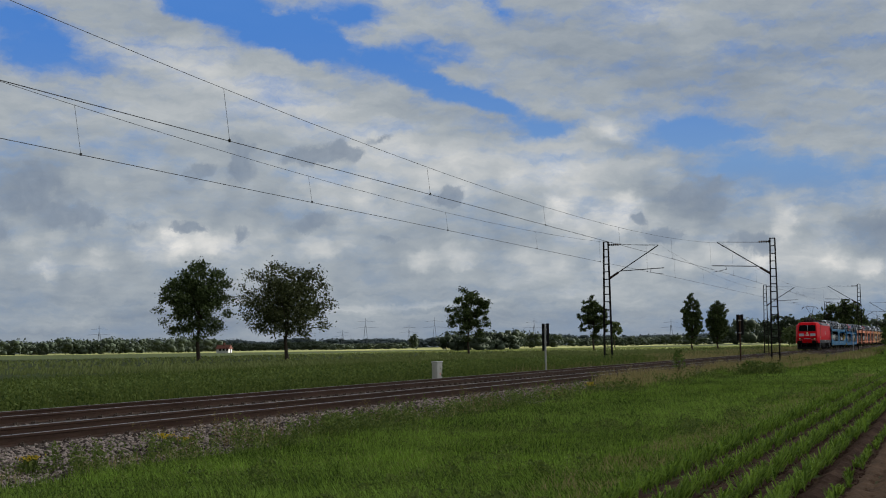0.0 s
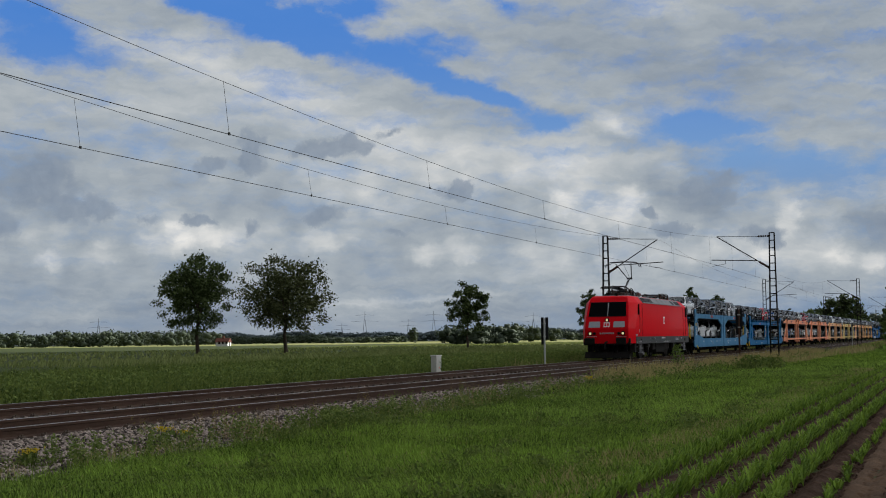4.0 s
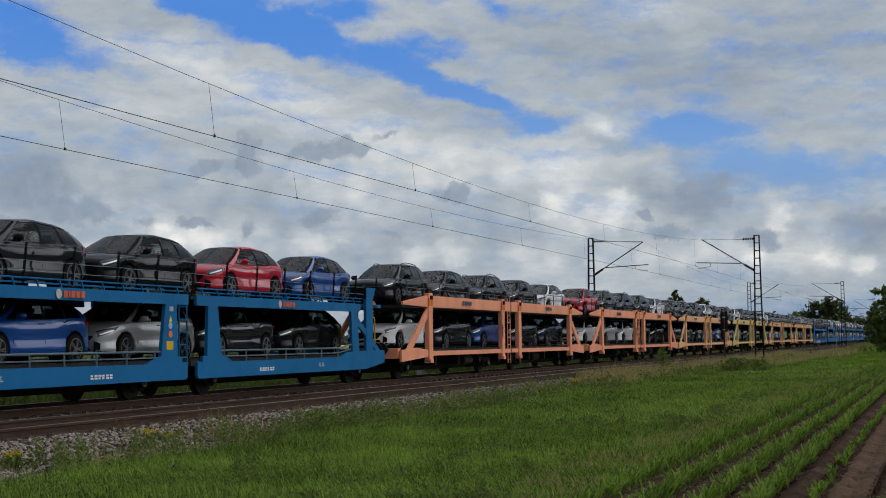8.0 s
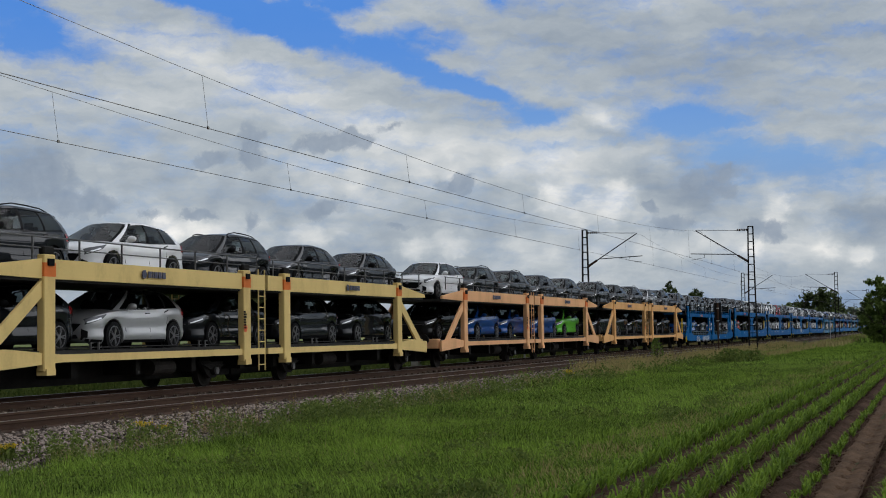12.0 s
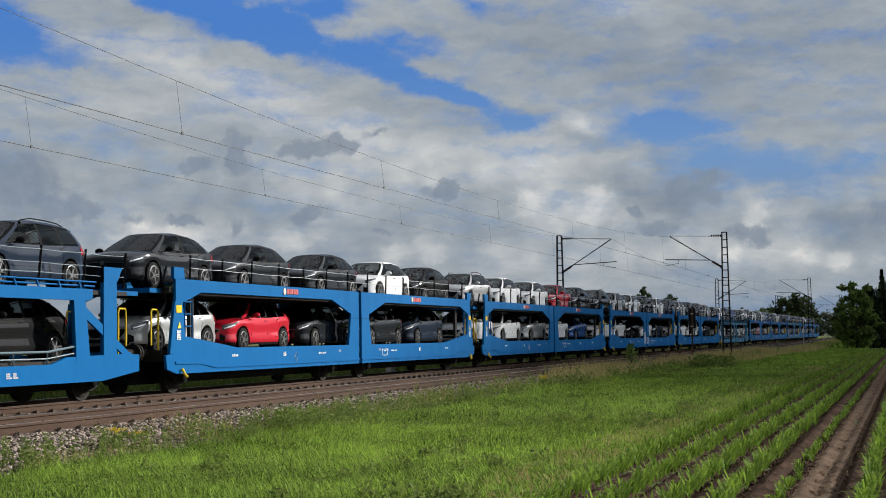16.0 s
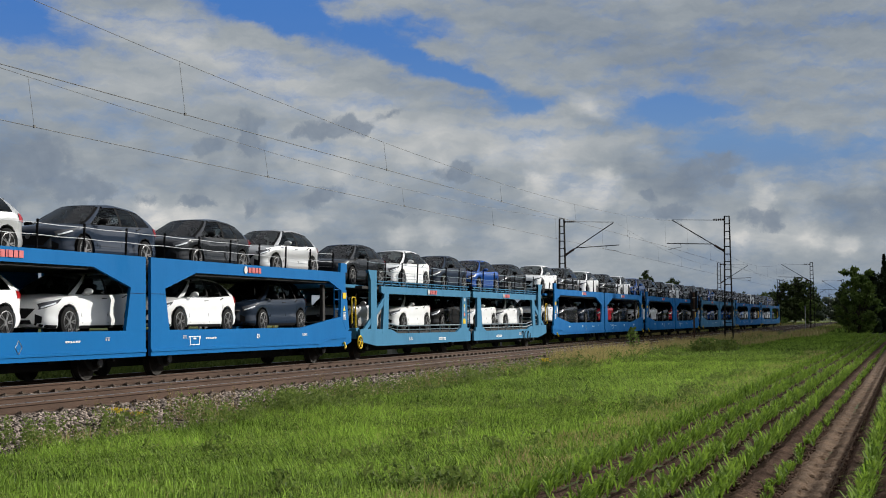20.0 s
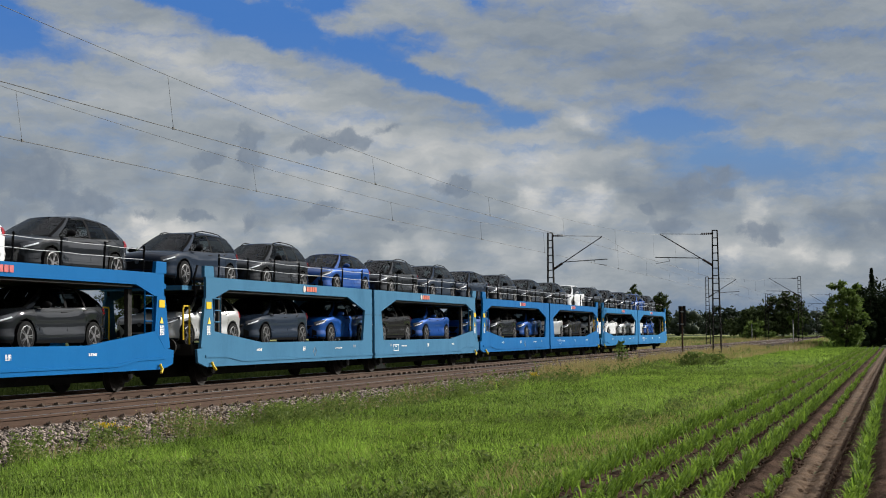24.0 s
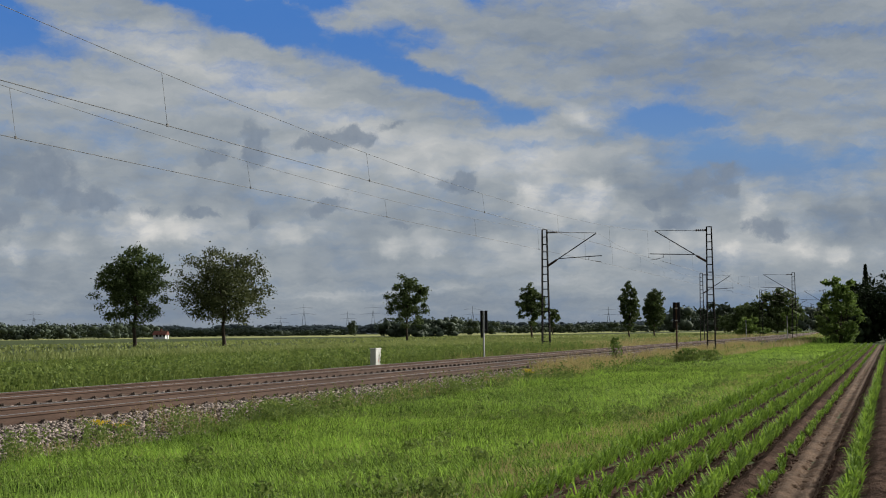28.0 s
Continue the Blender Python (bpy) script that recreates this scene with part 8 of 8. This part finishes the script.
# ---- trees ----
def tree(x, y, h, wide, material, seed, n=7000, size=0.26, trunk=0.3, low=0.22, name="tree", label="broad leafy tree at the field's edge", shape=1.0, clumps=90, lean=0.0):
    t = thing(name, label, "tree", "trees", at=pose(x, y, GROUND - 0.05))
    rng = np.random.default_rng(seed)
    bm = bmesh.new()
    top = Vector((lean * h, 0, h * 0.62))
    pts = [Vector((0, 0, -0.2)), Vector((0.04 * h * 0.1, 0.02 * h, h * low)), Vector((0.02 * h, -0.01 * h, h * 0.42)), top]
    for i, (a, b) in enumerate(zip(pts, pts[1:])):
        rod(bm, a, b, trunk * (1 - 0.28 * i), 8, trunk * (1 - 0.28 * (i + 1)))
    limbs = []
    for k in range(11):
        a, f = k * 2.4 + rng.random(), 0.28 + 0.5 * rng.random()
        s = Vector((0.02 * h, 0, h * (low + 0.02 + 0.35 * rng.random())))
        e = Vector((math.cos(a) * wide * 0.40 * (1.1 - f * 0.5), math.sin(a) * wide * 0.40 * (1.1 - f * 0.5), h * (low + 0.15 + f * 0.75)))
        rod(bm, s, s.lerp(e, 0.5) + Vector((0, 0, 0.03 * h)), trunk * 0.36, 6, trunk * 0.2)
        rod(bm, s.lerp(e, 0.5) + Vector((0, 0, 0.03 * h)), e, trunk * 0.2, 5, 0.02)
        limbs.append(e)
    part("trunk", bm, M_BARK, t, "tapered trunk with limbs", smooth=60)
    # clumps of leaves inside an uneven envelope
    u = rng.normal(size=(clumps, 3))
    u /= np.linalg.norm(u, axis=1)[:, None]
    rad = rng.random(clumps) ** 0.45
    rough = np.array([1 + 0.32 * noise.noise((a * 1.7 + seed, b * 1.7, c * 1.7)) for a, b, c in u])
    zc, zr = h * (1 + low) / 2, h * (1 - low) / 2
    prof = np.where(u[:, 2] < 0, 1.0, 1.0 - 0.25 * shape * u[:, 2])
    c = np.stack([u[:, 0] * wide / 2 * rad * rough * prof + lean * h * 0.6, u[:, 1] * wide / 2 * rad * rough * prof, zc + u[:, 2] * zr * rad * rough * 0.98], -1)
    pick = rng.integers(0, clumps, n)
    sd = wide * 0.042
    p = c[pick] + rng.normal(0, 1, (n, 3)) * np.array([sd, sd, sd * 0.75])
    part("crown", leaf_mesh("crown", p, size, material, rng), None, t, "uneven crown of small leaves")
    return t


tree(188, 104, 14.6, 10.6, M_TREE, 1, 17000, 0.2, 0.33, 0.22, clumps=210)
tree(194, 92.8, 14.6, 14.0, M_TREE2, 2, 17000, 0.2, 0.33, 0.2, label="broad tree with ragged wind-blown leaves", clumps=210)
tree(283.3, 94.6, 13.2, 10.0, M_TREE, 3, 8000, 0.25, 0.28, 0.24, clumps=70, label="wind-leaning leafy tree in the field", lean=0.03)
tree(331, 80, 12.4, 7.0, M_TREE, 4, 7500, 0.25, 0.26, 0.26, clumps=130, label="small wind-leaning leafy tree", lean=-0.04)
tree(334.6, 57.8, 12.8, 4.6, M_TREE, 5, 8000, 0.26, 0.24, 0.1, clumps=220, label="narrow upright leafy tree", shape=0.3)
tree(347.6, 54.0, 11.4, 5.8, M_TREE, 6, 8000, 0.26, 0.24, 0.14, clumps=200, label="upright leafy tree with gaps", lean=0.05)
tree(520, 118, 10.0, 6.5, M_TREE, 7, 1500, 0.5, 0.25, 0.3, clumps=30, label="small distant tree in the fields")
B = "dense leafy bush by the line"
tree(379, 27.5, 11.5, 13.5, M_TREE, 8, 6500, 0.45, 0.3, 0.02, "bush", B, clumps=90)
tree(372, 34.0, 7.5, 10.0, M_TREE, 9, 3500, 0.45, 0.2, 0.02, "bush", B, clumps=50)
tree(420, 41.0, 8.0, 14.0, M_TREE, 10, 3000, 0.5, 0.2, 0.02, "bush", B, clumps=50)
tree(440, 50.0, 9.5, 12.0, M_WOODS, 11, 2500, 0.55, 0.2, 0.05, "bush", B, clumps=40)
tree(290, 26.5, 3.6, 6.5, M_BUSH, 12, 1500, 0.3, 0.1, 0.02, "bush", "bright green bush beyond the track", clumps=30)
tree(352, 22.6, 6.2, 5.5, M_BUSH, 13, 1800, 0.3, 0.1, 0.05, "bush", "pale green flowering bush by the line", clumps=30)
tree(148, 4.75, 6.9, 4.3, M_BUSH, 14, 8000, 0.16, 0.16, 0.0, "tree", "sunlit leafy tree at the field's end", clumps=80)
tree(166, 6.4, 5.0, 3.6, M_TREE, 15, 3500, 0.18, 0.14, 0.05, "tree", "leafy tree at the field's end", clumps=50)
tree(235, 5.0, 5.0, 5.0, M_TREE, 16, 2200, 0.28, 0.14, 0.02, "bush", B, clumps=40)
tree(225, 8.2, 3.6, 4.0, M_TREE, 17, 1500, 0.26, 0.1, 0.02, "bush", B, clumps=30)
tree(300, 9.5, 5.0, 5.0, M_TREE, 18, 1500, 0.3, 0.1, 0.02, "bush", B, clumps=30)


def conifer(x, y, h, wide, seed):
    t = thing("conifer", "dark dense conifer at the end of the field", "tree", "conifers at the field's end", at=pose(x, y, GROUND - 0.05))
    rng = np.random.default_rng(seed)
    part("trunk", rod(bmesh.new(), (0, 0, -0.2), (0, 0, h * 0.96), 0.14, 7, 0.03), M_BARK, t)
    n = 5200
    f = rng.random(n) ** 0.8
    tier = (np.floor(f * 14) + rng.random(n) ** 2 * 0.8) / 14
    a = rng.random(n) * math.tau
    r = (1 - tier) ** 0.75 * wide / 2 * np.sqrt(rng.random(n)) * (0.8 + 0.3 * np.sin(a * 5 + tier * 40))
    p = np.stack([np.cos(a) * r, np.sin(a) * r, 0.05 * h + tier * h * 0.95 - r * 0.18], -1)
    part("crown", leaf_mesh("crown", p, 0.15, M_DARKTREE, rng), None, t, "dark needled crown")
    return t


C = "dark dense conifer hedge tree at the field's end"
for i, (x, y, h, w) in enumerate(((163, 2.0, 7.2, 5.2), (159, 3.2, 6.8, 4.0), (160, -0.4, 7.3, 5.4), (165, 4.4, 6.0, 4.0), (159, -3.6, 7.0, 5.6), (162, -7.2, 7.2, 5.8), (158, -10.8, 7.0, 5.8), (163, -14.4, 7.3, 6.0))):
    tree(x, y, h, w, M_DARKTREE, 80 + i, 7000, 0.16, 0.16, 0.0, "conifer", C, clumps=150, shape=0.4)
conifer(166, 2.6, 8.6, 1.9, 95)


# ---- far woods, houses and pylons ----
def woods(name, spots, per, size, seed, label, material=M_WOODS):
    rng = np.random.default_rng(seed)
    c = np.repeat(np.asarray(spots, float), per, axis=0)
    n = len(c)
    u = rng.normal(size=(n, 3))
    u /= np.linalg.norm(u, axis=1)[:, None]
    r = rng.random(n) ** 0.4
    p = np.stack([c[:, 0] + u[:, 0] * r * c[:, 3], c[:, 1] + u[:, 1] * r * c[:, 3], GROUND + c[:, 2] * (0.5 + 0.5 * u[:, 2] * r)], -1)
    tagged(new(name, leaf_mesh(name, p, size, material, rng, 1.4)), label, "woods", "", "stuff")
    # the dense inside of the crowns, as uneven lumps
    s = np.repeat(np.asarray(spots, float), 14, axis=0)
    m = len(s)
    g = (1 + 5 ** 0.5) / 2
    ico = np.array([(-1, g, 0), (1, g, 0), (-1, -g, 0), (1, -g, 0), (0, -1, g), (0, 1, g), (0, -1, -g), (0, 1, -g), (g, 0, -1), (g, 0, 1), (-g, 0, -1), (-g, 0, 1)]) / 1.9
    tri = np.array([(0, 11, 5), (0, 5, 1), (0, 1, 7), (0, 7, 10), (0, 10, 11), (1, 5, 9), (5, 11, 4), (11, 10, 2), (10, 7, 6), (7, 1, 8), (3, 9, 4), (3, 4, 2), (3, 2, 6), (3, 6, 8), (3, 8, 9), (4, 9, 5), (2, 4, 11), (6, 2, 10), (8, 6, 7), (9, 8, 1)])
    at = rng.uniform(-0.6, 0.6, (m, 3))
    mid = np.stack([s[:, 0] + at[:, 0] * s[:, 3], s[:, 1] + at[:, 1] * s[:, 3], GROUND + s[:, 2] * (0.46 + 0.55 * at[:, 2])], -1)
    big = np.stack([s[:, 3] * 0.27, s[:, 3] * 0.27, s[:, 2] * 0.17], -1)[:, None, :] * (0.75 + 0.5 * rng.random((m, 12, 1)))
    v = mid[:, None, :] + ico[None] * big
    f = (np.arange(m) * 12)[:, None, None] + tri[None]
    return tagged(new(name, fast_mesh(name, v, f.reshape(-1, 3), material)), label, "woods", "", "stuff")


def belt(az0, az1, dist, h0, h1, step, seed, wide=8.0):
    rng = random.Random(seed)
    out, a = [], az0
    while a < az1:
        d = dist * rng.uniform(0.94, 1.06)
        h = h0 + (h1 - h0) * max(0, 0.5 + 0.9 * noise.noise((a * 0.7, seed, 0)) + rng.uniform(-0.15, 0.15))
        out.append((d * math.sin(radians(a)), d * math.cos(radians(a)), h, wide * rng.uniform(0.7, 1.3)))
        a += step * rng.uniform(0.7, 1.3)
    return out


woods("hedge_foot", [(157.5 + 2.5 * (k % 3), 3.6 - 1.5 * k, 3.4, 1.9) for k in range(14)], 260, 0.22, 21, "dense dark undergrowth below the conifers", M_DARKTREE)
W = "distant dark green woods on the horizon"
# an added belt, never in view: darkens what the train's sides reflect
woods("woods_behind", belt(97, 205, 190, 12, 17, 2.0, 12, 11), 200, 1.0, 9, "unseen woods added behind to darken reflections")
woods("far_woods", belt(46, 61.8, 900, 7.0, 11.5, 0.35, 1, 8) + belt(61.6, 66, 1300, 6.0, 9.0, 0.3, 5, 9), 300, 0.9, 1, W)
woods("far_woods", belt(44, 98, 2500, 13, 20, 0.25, 2, 26), 150, 2.4, 2, "woods along the far horizon, bluish haze in their colour", M_HILLS)
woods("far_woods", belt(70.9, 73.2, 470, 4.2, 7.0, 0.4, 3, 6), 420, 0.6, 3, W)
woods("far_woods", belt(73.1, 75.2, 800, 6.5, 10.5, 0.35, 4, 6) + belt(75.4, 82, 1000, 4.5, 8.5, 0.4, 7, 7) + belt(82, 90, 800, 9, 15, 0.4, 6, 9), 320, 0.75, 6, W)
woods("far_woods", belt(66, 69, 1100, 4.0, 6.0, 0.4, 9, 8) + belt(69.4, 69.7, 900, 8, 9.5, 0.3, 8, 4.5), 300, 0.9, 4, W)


def house(x, y, wx, wy, h, turn, wall, roof_m):
    o = thing("house", "small white farmhouse with a red tiled roof", "house", "far farmhouses", at=pose(x, y, GROUND, 0, 0, turn))
    part("wall", box(bmesh.new(), -wx / 2, wx / 2, -wy / 2, wy / 2, 0, h), wall, o)
    part("roof", prism(bmesh.new(), [(-wy / 2 - 0.4, h - 0.1), (wy / 2 + 0.4, h - 0.1), (0, h + wy * 0.42)], -wx / 2 - 0.4, wx / 2 + 0.4, "x"), roof_m, o, "red tiled roof")
    for k in range(3):
        wn = part("window", box(bmesh.new(), -wx / 2 + 1.2 + k * wx * 0.3, -wx / 2 + 2.2 + k * wx * 0.3, -wy / 2 - 0.05, -wy / 2 + 0.05, 1.0, 2.2), M_GLASS, o)
    part("door", box(bmesh.new(), wx / 2 - 0.05, wx / 2 + 0.05, -0.5, 0.5, 0, 2.1), M_TRIM, o)
    part("chimney", box(bmesh.new(), -0.4, 0.4, -0.4, 0.4, h + 1.4, h + wy * 0.42 + 0.9), M_ROOFTILE, o)
    return o


M_WALLWHITE = surface("white_render", (0.6, 0.6, 0.58), (0.8, 0.8, 0.78), 0.6, 0.9)
M_ROOFTILE = surface("roof_tile", (0.10, 0.04, 0.032), (0.17, 0.07, 0.05), 2.0, 0.85, stretch=(1, 1, 4))
house(574, 305, 5.6, 4.0, 1.9, -84, M_WALLWHITE, M_ROOFTILE)


M_PYLON = surface("weathered_pylon", (0.09, 0.10, 0.115), (0.15, 0.165, 0.18), 1.0, 0.8)


def pylon(az, dist, h):
    p = thing("power_pylon", "distant lattice power pylon", "pylon", "far power pylons", at=pose(dist * math.sin(radians(az)), dist * math.cos(radians(az)), GROUND, 0, 0, 20))
    h *= 0.88
    r = dist * 0.00008
    bm = bmesh.new()
    for sx in (-1, 1):
        for sy in (-1, 1):
            rod(bm, (sx * h * 0.09, sy * h * 0.09, 0), (sx * 0.5, sy * 0.5, h * 0.75), r, 4)
    rod(bm, (0, 0, h * 0.7), (0, 0, h), r * 1.4, 4)
    for k in range(7):
        z0, z1 = h * 0.1 * k, h * 0.1 * (k + 1)
        w0, w1 = h * 0.09 * (1 - k / 8), h * 0.09 * (1 - (k + 1) / 8)
        rod(bm, (-w0, -w0, z0), (w1, -w1, z1), r * 0.7, 4)
        rod(bm, (w0, w0, z0), (-w1, w1, z1), r * 0.7, 4)
    part("tower", bm, M_PYLON, p)
    for z, w in ((0.66, 0.42), (0.86, 0.3)):
        part("crossarm", path_rod(bmesh.new(), [(0, -w * h, h * z), (0, 0, h * (z + 0.03)), (0, w * h, h * z)], r, 4), M_PYLON, p)
    return p


for az, dist, h in ((57.3, 1300, 27), (65.2, 1500, 28), (66.6, 1900, 28), (67.5, 1750, 42), (69.2, 1900, 34), (70.2, 1800, 42), (74.1, 1900, 40), (60.8, 1500, 30), (79.4, 1900, 36)):
    pylon(az, dist, h)


# ---- the cloud whose shade lies over the line at first ----
def shade_cloud():
    m, t, b = nodes_of("grey_cloud")
    n = noise_of(t, coords(t), 0.01, 4, 0.6)
    t.links.new(ramp_of(t, n, [(0.3, (0.62, 0.64, 0.68)), (0.7, (0.85, 0.86, 0.88))]), b.inputs["Base Color"])
    b.inputs["Roughness"].default_value = 1.0
    # vapour lets half of the sunshine seep through
    tl = t.nodes.new("ShaderNodeBsdfTranslucent")
    tl.inputs["Color"].default_value = (0.92, 0.93, 0.94, 1)
    ms = t.nodes.new("ShaderNodeMixShader")
    ms.inputs[0].default_value = 0.68
    t.links.new(b.outputs[0], ms.inputs[1])
    t.links.new(tl.outputs[0], ms.inputs[2])
    t.links.new(ms.outputs[0], t.nodes["Material Output"].inputs["Surface"])
    nx, ny = 60, 32
    verts, faces = [], []
    for lay, sgn in ((0, 1), (1, -1)):
        for j in range(ny + 1):
            for i in range(nx + 1):
                u, v = i / nx * 2 - 1, j / ny * 2 - 1
                rim = max(0.0, 1 - max(abs(u), abs(v)) ** 6)
                lump = noise.noise((u * 5, v * 3.2, lay * 4.0))
                edge = 14 * noise.noise((u * 9, v * 5, 9.0))
                verts.append((u * 425 + edge, v * 330 + edge, sgn * rim * (22 + 14 * lump)))
    for lay in (0, 1):
        o = lay * (nx + 1) * (ny + 1)
        for j in range(ny):
            for i in range(nx):
                k = o + j * (nx + 1) + i
                faces.append((k, k + 1, k + nx + 2, k + nx + 1))
    ob = new("cloud", fast_mesh("cloud", verts, faces, m))
    return tagged(ob, "low grey cloud drifting off the sun", "cloud", "", "structure")


CLOUD_UP = 260.0
cloud = shade_cloud()
DRIFT = Vector((0.6, -0.8, 0))  # it drifts this way, and the sunshine follows


def cloud_pose(t):
    """The trailing edge of its shadow crosses the tracks near the view's left side at about 15 s."""
    edge = np.interp(t, (0, 14.5, 16, 18, 20, 21.5, 23.5, 28), (-120, 6, 17, 25, 34, 58, 130, 320))
    across = Vector((0.8, 0.6, 0))
    at = DRIFT * (edge + 330) + across * -75 + sun_way * (CLOUD_UP / sun_way.z)
    return Matrix.Translation((at.x, at.y, CLOUD_UP)) @ Matrix(((0.8, 0.6, 0, 0), (0.6, -0.8, 0, 0), (0, 0, -1, 0), (0, 0, 0, 1)))


# ---- what moves ----
def motions():
    times = (0, 3, 6, 9, 12, 15, 18, 21, 24, 28)
    for ob, along, across, up, tilt in RIDERS:
        walk(ob, [(t, pose(front_axle(t) + along, FAR_TRACK + across, up, 0, tilt, 0)) for t in times])
    walk(cloud, [(t, cloud_pose(t)) for t in (0, 14.5, 16, 18, 20, 21.5, 23.5, 28)])
    walk(sky_dome, [(0, pose(0, 0, 0)), (28, pose(0, 0, 0, 0, 0, -1.25))])
    walk(scud_layer, [(0, pose(0, 0, 0)), (28, pose(0, 0, 0, 0, 0, -2.9))])


motions()
